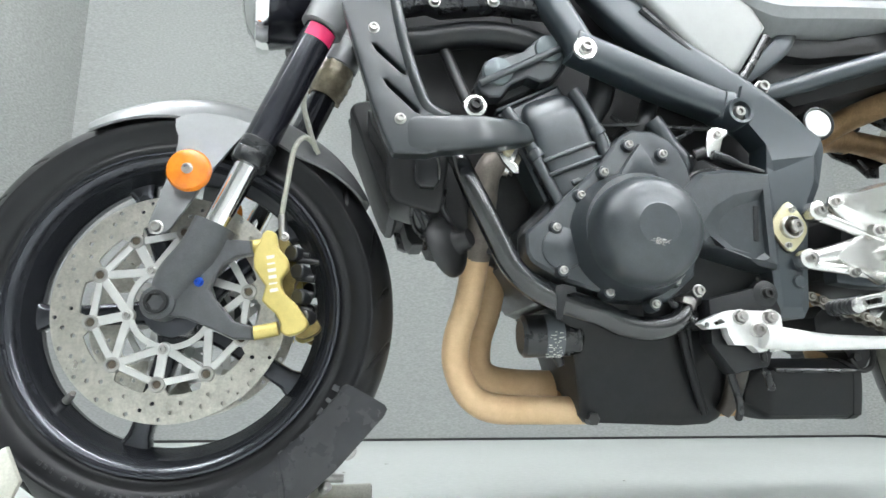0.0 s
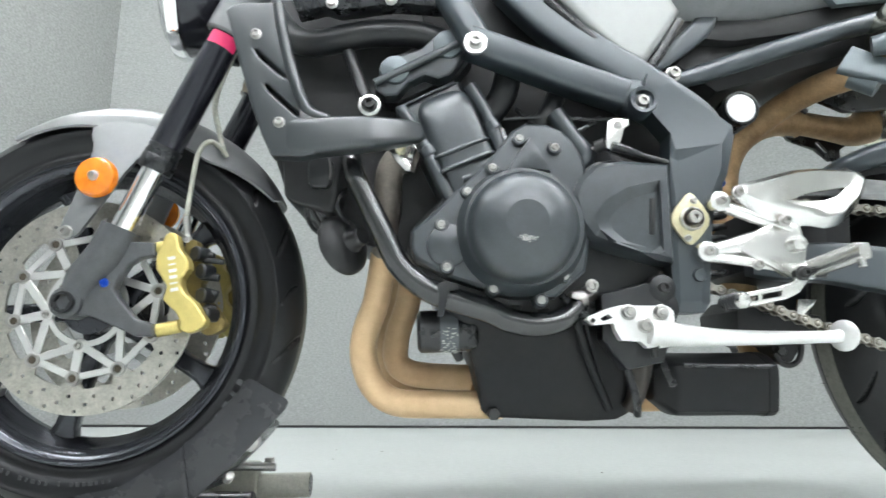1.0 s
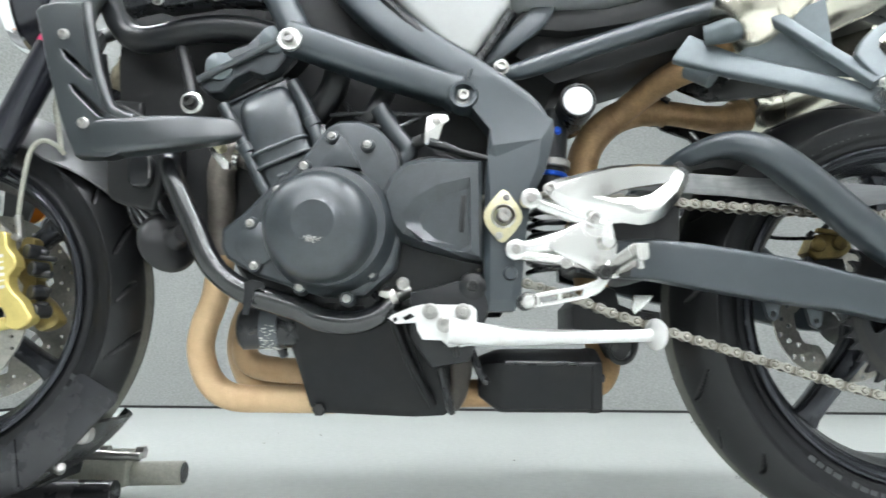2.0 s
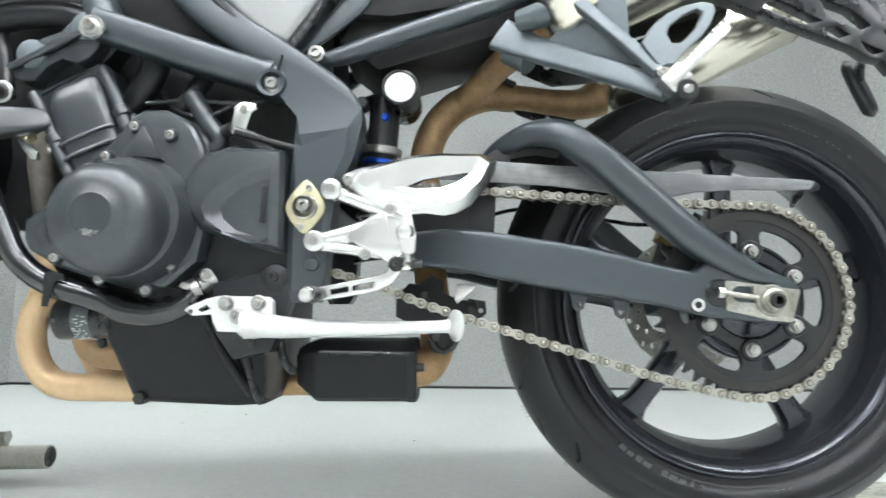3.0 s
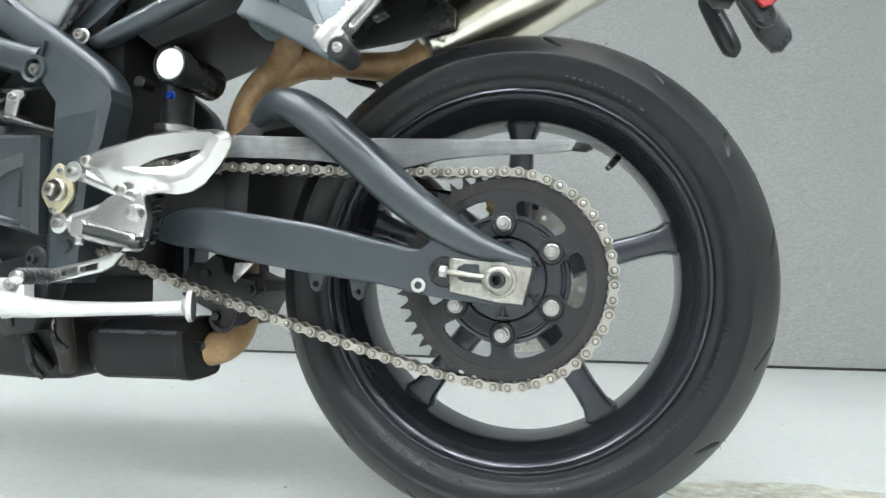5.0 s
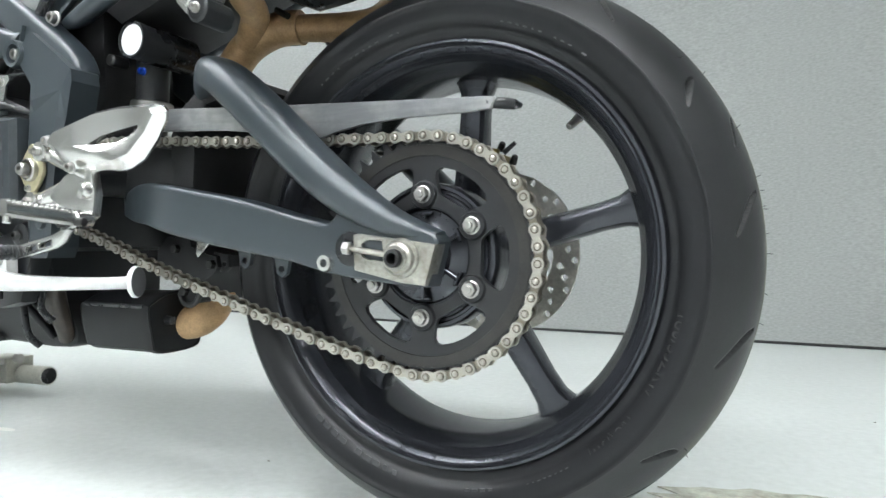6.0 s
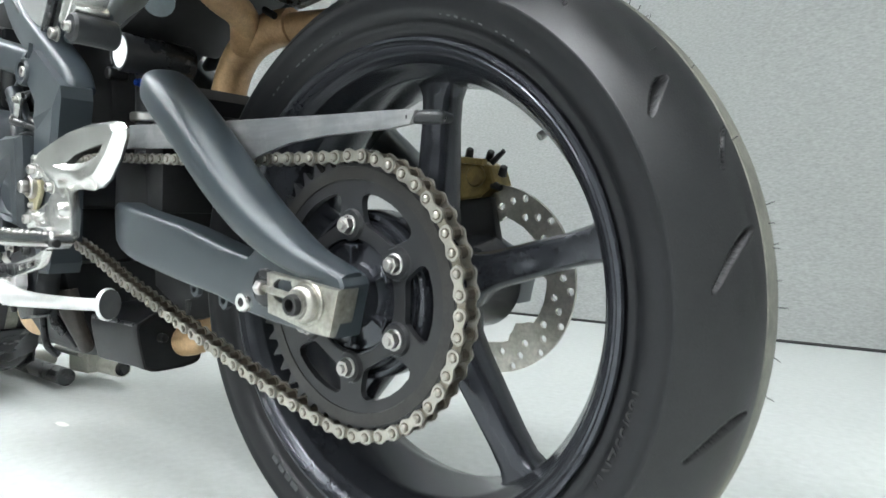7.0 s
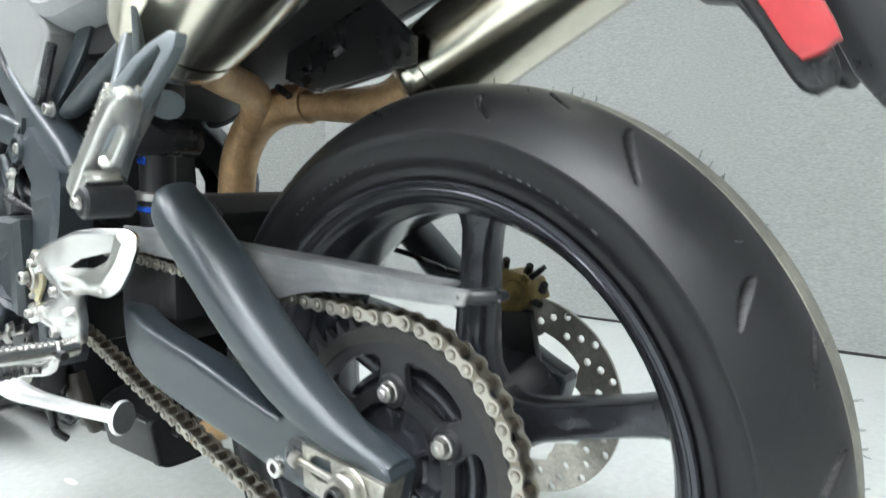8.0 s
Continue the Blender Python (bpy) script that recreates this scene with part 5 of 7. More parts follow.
header(-0.085, -0.02, 0.0, 0.0)
header(0.0, 0.05, 0.045, 0.037)
header(0.085, 0.10, 0.02, 0.0)
fl = part("flange_plate", plate([(0.428, 0.553), (0.437, 0.560), (0.448, 0.552), (0.452, 0.538), (0.466, 0.522), (0.466, 0.512), (0.458, 0.512), (0.444, 0.528), (0.436, 0.542), (0.428, 0.546)], -0.142, -0.132, 0.003), "silver", bike, "pale steel exhaust port clamp")
part("sleeve", cyl((0.452, -0.13, 0.545), (0.452, -0.15, 0.545), 0.007, 0.007, 12, 0.001), "zinc", fl)
part("collector_pipe", tube([(0.56, 0.03, 0.195), (0.70, 0.0, 0.195), (0.87, -0.01, 0.198)], 0.021, 18, 5), "link_pipe", bike, "brown exhaust collector pipe under the sump")


def exhaust_box():
    prof = [(-0.077, 0.180), (-0.082, 0.187), (-0.090, 0.238), (-0.080, 0.250), (-0.05, 0.262), (-0.01, 0.262), (0.008, 0.248), (0.008, 0.192), (-0.006, 0.176), (-0.06, 0.174)]
    full = smooth_path([prof[-1], *prof, prof[0], prof[1]], 3)[3:-3]
    prof = [tuple(q) for q in full[:-1]]
    rings = []
    for x, s, dz in ((0.828, 0.62, 0.006), (0.836, 0.74, 0.005), (0.853, 0.955, 0.001), (0.857, 0.985, 0), (0.862, 1.0, 0), (0.985, 1.0, 0.0), (0.986, 1.025, 0.0), (0.996, 1.025, 0.0), (0.999, 1.01, 0.0), (1.0, 0.98, 0.0), (0.998, 0.93, 0.0), (0.998, 0.5, 0.0)):
        cy, cz = -0.04, 0.216
        rings.append([(x - 0.014, cy + (y - cy) * s, cz + dz + (z - cz) * s) for y, z in prof])
    bm = bmesh.new()
    loops_bridge(bm, rings)
    ob = part("exhaust_box", bm, "sump", bike, "black steel exhaust pre-silencer box", 30)
    part("seam", tube([(0.850, -0.0885, 0.246), (0.976, -0.0885, 0.244)], 0.0035, 8, 2, None, None, False), "plastic", ob)
    part("bung", cyl((0.980, -0.055, 0.222), (0.996, -0.055, 0.222), 0.007, 0.006, 12, 0.001), "plastic", ob)


exhaust_box()
part("exhaust_link_pipe", tube([(0.965, -0.02, 0.212), (0.998, 0.0, 0.220), (1.012, 0.02, 0.255), (1.004, 0.035, 0.34), (0.99, 0.05, 0.45), (0.992, 0.055, 0.55), (1.008, 0.055, 0.604), (1.045, 0.055, 0.644), (1.095, 0.06, 0.664), (1.14, 0.068, 0.665)], 0.0262, 22, 8), "link_pipe", bike, "brown heat-stained link pipe rising to the silencers")
yp = part("exhaust_link_pipe", tube([(1.12, 0.066, 0.665), (1.16, 0.07, 0.662), (1.21, 0.080, 0.658), (1.26, 0.096, 0.660), (1.305, 0.11, 0.682)], [0.0205, 0.0205, 0.022, 0.027, 0.036], 24, 6), "link_pipe", bike, "brown link pipe to the far silencer")
part("exhaust_link_pipe", tube([(1.05, 0.05, 0.645), (1.09, 0.02, 0.675), (1.12, -0.04, 0.685), (1.16, -0.09, 0.688), (1.20, -0.122, 0.692)], 0.0215, 20, 6), "link_pipe", bike, "brown link pipe to the near silencer")
part("clamp", cyl((1.118, 0.0655, 0.665), (1.137, 0.068, 0.6645), 0.0255, 0.0255, 24, 0.002), "dark_steel", yp, "dark pipe clamp")
part("clamp_bolt", cyl((1.118, 0.035, 0.685), (1.14, 0.035, 0.672), 0.005, 0.005, 10), "dark_steel", yp)


def silencer(y, x0=1.30, z0=0.705, length=0.34, grow=0.0):
    d = Vector((0.90, 0.0, 0.43)).normalized()
    rings = []
    for t, ry, rz in ((-0.034, 0.030, 0.028), (-0.030, 0.043, 0.040), (-0.020, 0.056, 0.051), (-0.008, 0.0635, 0.0575), (0.004, 0.066, 0.060), (0.05, 0.066 + 0.45 * grow, 0.060 + 0.45 * grow), (0.11, 0.066 + 0.9 * grow, 0.060 + 0.9 * grow), (0.16, 0.066 + grow, 0.060 + grow), (length - 0.012, 0.066 + grow, 0.060 + grow), (length, 0.064 + grow, 0.054 + grow), (length + 0.006, 0.05, 0.042)):
        u = Vector((-d.z, 0, d.x))
        c = Vector((x0, y, z0)) + d * t + u * (ry - 0.066 if t > 0.01 and ry > 0.066 else 0.0)
        rings.append([c + Vector((0, 1, 0)) * ry * math.cos(2 * math.pi * s / 32) + u * rz * math.sin(2 * math.pi * s / 32) for s in range(32)])
    bm = bmesh.new()
    loops_bridge(bm, rings)
    ob = part("silencer", bm, "silencer", bike, "polished stainless underseat silencer")
    for t in (0.008,) if grow else (0.008, length - 0.018):
        c = Vector((x0, y, z0)) + d * t
        bm = bmesh.new()
        rr = []
        for q, e in ((0, 0.0672), (0.012, 0.0672)):
            u = Vector((-d.z, 0, d.x))
            rr.append([c + d * q + Vector((0, 1, 0)) * e * math.cos(2 * math.pi * s / 32) + u * (e - 0.006) * math.sin(2 * math.pi * s / 32) for s in range(32)])
        loops_bridge(bm, rr, cap=False)
        part("band", bm, "silencer", ob)
    return ob


silencer(0.11, 1.3205, 0.690)
silencer(-0.147, 1.188, 0.715, 0.34, 0.033)
part("heat_shield", plate([(1.15, 0.69), (1.16, 0.735), (1.217, 0.765), (1.30, 0.765), (1.355, 0.715), (1.354, 0.687), (1.323, 0.682), (1.25, 0.672), (1.20, 0.668)], 0.02, 0.034, 0.003, [[(1.225, 0.715), (1.245, 0.722), (1.255, 0.712), (1.235, 0.704)], [(1.185, 0.70), (1.196, 0.704), (1.20, 0.698), (1.19, 0.694)]]), "plastic", bike, "black slotted heat shield under the seat")
part("mud_flap", plate([(1.129, 0.675), (1.151, 0.649), (1.169, 0.642), (1.197, 0.632), (1.222, 0.610), (1.243, 0.610), (1.245, 0.632), (1.262, 0.642), (1.258, 0.675)], 0.115, 0.123, 0.002, [[(1.20, 0.645), (1.207, 0.646), (1.222, 0.628), (1.216, 0.626)]]), "plastic", bike, "jagged black mud flap beyond the link pipe")


# ---- rear wheel ----
rear_wheel = part("rear_wheel", lathe(rim_profile(0.2435, 0.075, 0.214), RC, 112), "rim", bike, "gloss black five-spoke cast rear wheel")
rear_wheel.location = (0, WY, 0)
rear_cuts = []
for i in range(15):
    a = radians(7 + 24 * i)
    rear_cuts.append((a, 0.135, -0.070, -0.030, 0.0045) if i % 2 == 0 else (a, 0.085, -0.077, -0.052, 0.0052))
    rear_cuts.append((a + 0.2, 0.135, 0.070, 0.030, 0.0045) if i % 2 == 0 else (a + 0.2, 0.085, 0.077, 0.052, 0.0052))
    if i % 2:
        rear_cuts.append((a - 0.16, 0.1, -0.045, -0.022, 0.0022))
rear_tyre = tyre("tyre", RC, 0.3355, 0.090, 0.2435, 0.071, rear_wheel, 0.289, rear_cuts, 0.0185, 1600, 140)
for i in range(5):
    part("spoke", spoke(RC, radians(14.2 + 72 * i), 0.05, 0.215, 0.020, 0.0155, 0.026, 0.019, bmesh.new(), 0.002), "rim", rear_wheel)
part("hub", lathe([(0.015, -0.10), (0.05, -0.10), (0.056, -0.09), (0.072, -0.088), (0.076, -0.08), (0.076, -0.045), (0.064, -0.03), (0.052, 0.0), (0.05, 0.05), (0.055, 0.09), (0.015, 0.095)], RC, 56), "rim", rear_wheel, "black cush-drive hub")
valve(rear_wheel, RC, radians(49.5), 0.214, 0.016)
for k, (a0, a1, cnt, hh, ww) in enumerate(((229, 258, 10, 0.020, 0.012), (276, 284, 4, 0.012, 0.008), (292, 304, 8, 0.007, 0.005), (50, 74, 12, 0.008, 0.006), (100, 128, 13, 0.008, 0.006))):
    bars_on_ring(rear_wheel, RC, 0.2685, -0.0842, a0, a1, cnt, hh, ww, "sidewall", 20 + k)


def ring_text(words, parent, c, r, y, mid, size, mat):
    """Raised words round a sidewall, tops outward, reading clockwise from the left side."""
    fc = bpy.data.curves.new("words", "FONT")
    fc.body, fc.size, fc.extrude, fc.align_x = words, size, 0.0005, "CENTER"
    tmp = bpy.data.objects.new("words", fc)
    me = bpy.data.meshes.new_from_object(tmp)
    bpy.data.objects.remove(tmp)
    for v in me.vertices:
        a, rr = radians(mid) - v.co.x / r, r + v.co.y
        v.co = (c[0] + rr * math.cos(a), y - v.co.z, c[1] + rr * math.sin(a))
    me.materials.clear()
    me.materials.append(M[mat])
    ob = new("lettering", me)
    ob.parent = parent
    ob["label"] = "raised tyre size lettering"


ring_text("180/55ZR17", rear_wheel, RC, 0.2625, -0.0845, -22.0, 0.0185, "sidewall_dark")
ring_text("M/C (73W)", rear_wheel, RC, 0.2635, -0.0842, -44.0, 0.0125, "sidewall_dark")
rh = random.Random(11)
HAIR = finish("hair", cyl((0, 0, 0), (0.0006, 0.0003, 0.007), 0.0005, 0.0003, 4), "rubber")
HAIR_DATA = HAIR.data
bpy.data.objects.remove(HAIR)
for i in range(80):
    a, yy = rh.uniform(0, 2 * math.pi), rh.choice((-1, 1, 0.4)) * rh.uniform(0.01, 0.06)
    r = 0.3355 - (0.3355 - 0.289) * (abs(yy) / 0.090) ** 2.2 - 0.001
    o = new("moulding_hair", HAIR_DATA)
    o.parent = rear_tyre
    o.location = (RC[0] + r * math.cos(a), yy, RC[1] + r * math.sin(a))
    o.rotation_euler = (rh.uniform(-0.5, 0.5), math.pi / 2 - a + rh.uniform(-0.4, 0.4), 0)
    o.scale = (1, 1, rh.uniform(0.6, 1.3))
for ang in (15.5, -56.5):
    bm = bmesh.new()
    for rr, hh in ((0.150, 0.005), (0.1535, 0.003), (0.157, 0.005), (0.1605, 0.004), (0.164, 0.005), (0.174, 0.005), (0.1775, 0.004), (0.181, 0.005)):
        box((0.002, 0.0008, hh), (rr, -0.0162 + 0.055 * (rr - 0.15), 0.0), (0, 14, 0), 0, bm)
    bmesh.ops.transform(bm, matrix=Matrix.Translation((RC[0], 0, RC[1])) @ Matrix.Rotation(radians(-ang), 4, "Y"), verts=bm.verts)
    part("spoke_marking", bm, "sidewall", rear_wheel, "small raised casting marks")
brake_disc("brake_disc", rear_wheel, RC, 0.112, 0.114, 0.078, disc_holes([0.108, 0.099, 0.089], 16, 0.3), 0.0042, "drilled steel rear brake disc", 5, 0.072, 0.3)

# sprocket
teeth = 47
outline = []
for k in range(teeth):
    for f, r in ((0.0, 0.1222), (0.2, 0.1232), (0.36, 0.1300), (0.47, 0.1345), (0.55, 0.1343), (0.62, 0.1305), (0.8, 0.1232)):
        a = 2 * math.pi * (k + f) / teeth
        outline.append((RC[0] + r * math.cos(a), RC[1] + r * math.sin(a)))
wins = [circle(RC, 0.0545, 48)]
for k in range(6):
    c0 = -1.4 + 60 + 60 * k
    wins.append([(RC[0] + r * math.cos(radians(c0 + d)), RC[1] + r * math.sin(radians(c0 + d))) for d, r in (
        (-13, 0.0685), (-7, 0.0675), (0, 0.0672), (7, 0.0675), (13, 0.0685), (16, 0.0705), (18.5, 0.076), (20.6, 0.084), (21.4, 0.090), (20.6, 0.0945), (17.5, 0.0975),
        (9, 0.0985), (0, 0.0987), (-9, 0.0985), (-17.5, 0.0975), (-20.6, 0.0945), (-21.4, 0.090), (-20.6, 0.084), (-18.5, 0.076), (-16, 0.0705))])
sprocket = part("rear_sprocket", plate(outline, -0.117 - WY, -0.110 - WY, 0, wins), "sprocket", rear_wheel, "black rear sprocket with six windows", 25)
part("wear_ring", lathe([(0.1085, 0.001), (0.109, -0.0008), (0.1205, -0.0008), (0.121, 0.001)], RC, 94, True, None, -0.117 - WY), "sprocket_worn", sprocket, "greasy polished band inside the teeth")
for k in range(6):
    a = radians(28.6 + 60 * k)
    part("pad", dome_disc([(0.0, -0.0035), (0.0138, -0.0035), (0.0155, 0.0), (0.0, 0.0)], (RC[0] + 0.0665 * math.cos(a), RC[1] + 0.0665 * math.sin(a)), -0.117 - WY, 24), "sprocket", sprocket)
    bolt(sprocket, RC[0] + 0.0665 * math.cos(a), -0.1205 - WY, RC[1] + 0.0665 * math.sin(a), 0.79, NUT_DATA, "nut")
carrier = part("carrier", lathe([(0.02, -0.132), (0.0265, -0.132), (0.0295, -0.129), (0.031, -0.113), (0.0345, -0.111), (0.050, -0.110), (0.0525, -0.1145), (0.0545, -0.1145), (0.0565, -0.108), (0.066, -0.1065), (0.0695, -0.1065), (0.071, -0.102),
                                 (0.0735, -0.102), (0.075, -0.1055), (0.0785, -0.105), (0.0805, -0.1005), (0.0815, -0.09), (0.0815, -0.075), (0.02, -0.075)], RC, 72, True, None, -WY), "rim", rear_wheel, "ridged gloss black sprocket carrier")
for k in range(6):
    a = radians(28.6 + 60 * k)
    at = lambda r, w: (RC[0] + r * math.cos(a) - w * math.sin(a), RC[1] + r * math.sin(a) + w * math.cos(a))
    bm = strut(bmesh.new(), at(0.029, 0), at(0.046, 0), 0.0045, -0.120 - WY, -0.108 - WY)
    strut(bm, at(0.0465, -0.007), at(0.0465, 0.007), 0.0042, -0.118 - WY, -0.108 - WY)
    part("rib", bm, "rim", carrier)

# ---- swingarm ----
def swingarm_side(s):
    beam = [(0.955, s * 0.088, 0.388), (0.985, s * 0.100, 0.3885), (1.015, s * 0.113, 0.388), (1.05, s * 0.126, 0.3855), (1.085, s * 0.136, 0.379), (1.13, s * 0.143, 0.3705), (1.2194, s * 0.147, 0.3545), (1.3055, s * 0.149, 0.3368), (1.372, s * 0.149, 0.322)]
    bm = strap(beam, [0.015, 0.023, 0.0265, 0.028, 0.0295, 0.0305, 0.0303, 0.026, 0.0265], [0.014, 0.016, 0.017, 0.018, 0.018, 0.018, 0.018, 0.018, 0.0175], 40, 8, 7.0)
    foot_end = [(1.30, 0.3632), (1.338, 0.3535), (1.350, 0.3535), (1.358, 0.359), (1.368, 0.374), (1.41, 0.366), (1.45, 0.352), (1.478, 0.3395), (1.482, 0.332), (1.476, 0.312), (1.4695, 0.2865), (1.44, 0.2875), (1.3817, 0.294), (1.344, 0.3005), (1.30, 0.3118)]
    plate(foot_end, s * 0.149 - 0.0178, s * 0.149 + 0.0178, 0.006, (), bm, 3)
    arm = part("swingarm", bm, "graphite", bike, "satin graphite swingarm with an arched upper brace")
    arch = [(1.478, s * 0.152, 0.3375), (1.4232, s * 0.155, 0.3535), (1.3678, s * 0.157, 0.3855), (1.3183, s * 0.158, 0.4255), (1.2603, s * 0.158, 0.479), (1.2083, s * 0.156, 0.522), (1.1743, s * 0.148, 0.5405), (1.1438, s * 0.126, 0.545), (1.1094, s * 0.096, 0.535), (1.0863, s * 0.068, 0.520), (1.07, s * 0.05, 0.506)]
    part("arch", strap(arch, [0.005, 0.0145, 0.0205, 0.0225, 0.0230, 0.0220, 0.0200, 0.0175, 0.0145, 0.012, 0.010], [0.012, 0.019, 0.025, 0.0275, 0.0285, 0.0285, 0.027, 0.025, 0.023, 0.022, 0.020], 48, 8, 2.7, 0.1 * s), "graphite", arm, "arched upper brace of the swingarm", 40)
    if s < 0:
        blk = part("axle_block", plate([(1.3855, 0.3405), (1.392, 0.3415), (1.4815, 0.3295), (1.4695, 0.288), (1.4426, 0.2905), (1.3865, 0.303)], -0.171, -0.145, 0.0025, [[(1.3945, 0.3245), (1.3965, 0.331), (1.403, 0.3345), (1.420, 0.3335), (1.423, 0.313), (1.403, 0.3145), (1.397, 0.3175)]]), "worn_alloy", arm, "worn bare aluminium chain adjuster block")
        # No pocket is cut: black disc and slot box stand in for its shade.
        part("recess_shade_disc", plate(circle((1.3795, 0.3255), 0.0185, 24), -0.1695, -0.15, 0.0035, (), None, 3), "plastic", arm, "raised black disc standing in for the shaded chain adjuster recess")
        part("slot_shadow", box((0.04, 0.03, 0.03), (1.410, -0.145, 0.322), (0, 4, 0), 0), "plastic", blk)
        part("adjuster", cyl((1.378, -0.1715, 0.3265), (1.426, -0.1715, 0.3195), 0.0034, 0.0034, 10), "worn_alloy", blk)
        part("lock_nut", cyl((1.3755, -0.1725, 0.3268), (1.3835, -0.1725, 0.3256), 0.0072, 0.0072, 6, 0.001), "steel", blk)
        part("axle_washer", lathe([(0.0, 0.0), (0.0195, 0.0), (0.0205, -0.0015), (0.0195, -0.003), (0.0165, -0.0034), (0.0, -0.0034)], (1.4435, 0.316), 36, False, None, -0.171), "worn_alloy", blk)
        part("axle_nut", lathe([(0.0085, 0.0), (0.0168, 0.0), (0.0168, -0.006), (0.0152, -0.0085), (0.0128, -0.0095), (0.0124, -0.0125), (0.0085, -0.0125)], (1.4435, 0.316), 24, True, None, -0.1735), "worn_alloy", blk)
        part("axle_end", lathe([(0.0, 0.004), (0.0052, 0.004), (0.0056, -0.016), (0.0086, -0.016), (0.0094, -0.014), (0.0094, 0.0), (0.0, 0.0)], (1.4435, 0.316), 24, False, None, -0.176), "dark_steel", blk, "hollow dark axle end")
        part("paddock_boss", lathe([(0.0, 0.004), (0.0042, 0.004), (0.0045, -0.006), (0.0085, -0.006), (0.0095, -0.003), (0.0095, 0.01), (0.0, 0.01)], (1.3500, 0.3105), 20, False, None, -0.168), "silver", arm, "silver paddock stand insert")
        for x0, z0 in ((1.206, 0.318), (1.262, 0.308)):
            part("tab", plate([(x0 - 0.012, z0 + 0.012), (x0 + 0.012, z0 + 0.01), (x0 + 0.007, z0 - 0.012), (x0, z0 - 0.016), (x0 - 0.007, z0 - 0.011)], -0.135, -0.128, 0.001, [circle((x0, z0 - 0.006), 0.004, 10)]), "graphite", arm)
    return arm


swingarm_side(-1)
swingarm_side(1)
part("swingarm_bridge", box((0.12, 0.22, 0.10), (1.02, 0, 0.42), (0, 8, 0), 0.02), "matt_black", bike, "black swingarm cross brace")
part("pivot_tube", cyl((0.844, -0.15, 0.44), (0.844, 0.15, 0.44), 0.03, 0.03, 24), "engine_dark", bike, "black swingarm pivot tube")
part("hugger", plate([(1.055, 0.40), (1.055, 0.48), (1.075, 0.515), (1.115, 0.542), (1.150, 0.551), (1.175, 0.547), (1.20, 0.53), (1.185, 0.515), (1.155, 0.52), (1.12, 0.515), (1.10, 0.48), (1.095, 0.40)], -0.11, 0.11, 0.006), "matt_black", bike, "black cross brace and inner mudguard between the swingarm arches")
guard_o = [(1.02, 0.513), (1.06, 0.5115), (1.15, 0.5045), (1.27, 0.496), (1.41, 0.4868), (1.515, 0.4805), (1.530, 0.4785), (1.524, 0.467), (1.50, 0.4655), (1.42, 0.4665), (1.37, 0.464), (1.335, 0.458), (1.3, 0.4495), (1.28, 0.452), (1.25, 0.464), (1.17, 0.474), (1.06, 0.482), (1.02, 0.484)]
cg = part("chain_guard", plate(guard_o, -0.128, -0.122, 0.002), "guard", bike, "dull grey scuffed plastic chain guard")
part("flange", plate([(1.06, 0.5110), (1.25, 0.4970), (1.50, 0.4810), (1.50, 0.4775), (1.25, 0.4935), (1.06, 0.5075)], -0.123, -0.095, 0.0012), "guard", cg)

part("tip", tube([(1.518, -0.123, 0.4735), (1.53, -0.118, 0.4735), (1.540, -0.108, 0.4735), (1.543, -0.098, 0.4735)], [0.005, 0.006, 0.006, 0.004], 12, 4, None, 0.006), "plastic", cg, "black rounded guard tip")

# Oily inner links, darkened further for the shade between the outer plates.
M["chain_inner"] = material("oily_shaded_link_steel", (0.24, 0.225, 0.19), 0.40, 0.9, 0.2, 700, 0.05, 0.6, 60, (0.13, 0.105, 0.07), 0.12)
# ---- drive chain ----
chain = part("drive_chain", cyl((0.80, -0.10, 0.42), (0.80, -0.12, 0.42), 0.048, 0.048, 32, 0.002), "chain_dark", bike, "oily steel drive chain")
CH_R = 0.130
top_run = [(0.82, 0.472), (0.90, 0.478), (0.977, 0.4765), (1.055, 0.4705), (1.135, 0.464), (1.216, 0.458), (1.337, 0.451), (1.427, 0.4465)]
low_run = [(1.407, 0.1915), (1.386, 0.1955), (1.321, 0.2115), (1.2544, 0.2315), (1.1865, 0.2525), (1.1246, 0.272), (1.0614, 0.292), (0.997, 0.313), (0.952, 0.331), (0.8673, 0.3585), (0.80, 0.376)]
poly = [tuple(q) for q in smooth_path(top_run, 12)]
poly += [(RC[0] + CH_R * math.cos(radians(a)), RC[1] + CH_R * math.sin(radians(a))) for a in range(96, -106, -2)]
poly += [tuple(q) for q in smooth_path(low_run, 12)]
PITCH = 2 * math.pi * CH_R / teeth
nodes, acc, prev = [np.array(poly[0])], 0.0, np.array(poly[0])
for q in poly[1:]:
    q = np.array(q)
    while True:
        d = q - nodes[-1]
        ln = np.hypot(*d)
        if ln < PITCH:
            break
        nodes.append(nodes[-1] + d / ln * PITCH)


def link_plate(bm, y0, y1, r, waist):
    h = PITCH / 2
    o = []
    for a in range(-90, 91, 30):
        o.append((h + r * math.cos(radians(a)), r * math.sin(radians(a))))
    o.append((0, waist))
    for a in range(90, 271, 30):
        o.append((-h + r * math.cos(radians(a)), r * math.sin(radians(a))))
    o.append((0, -waist))
    fa = [bm.verts.new((x, y0, z)) for x, z in o]
    fb = [bm.verts.new((x * 0.96, y1, z * 0.94)) for x, z in o]
    bm.faces.new(fa)
    bm.faces.new(fb[::-1])
    for i in range(len(o)):
        j = (i + 1) % len(o)
        bm.faces.new((fa[i], fb[i], fb[j], fa[j]))


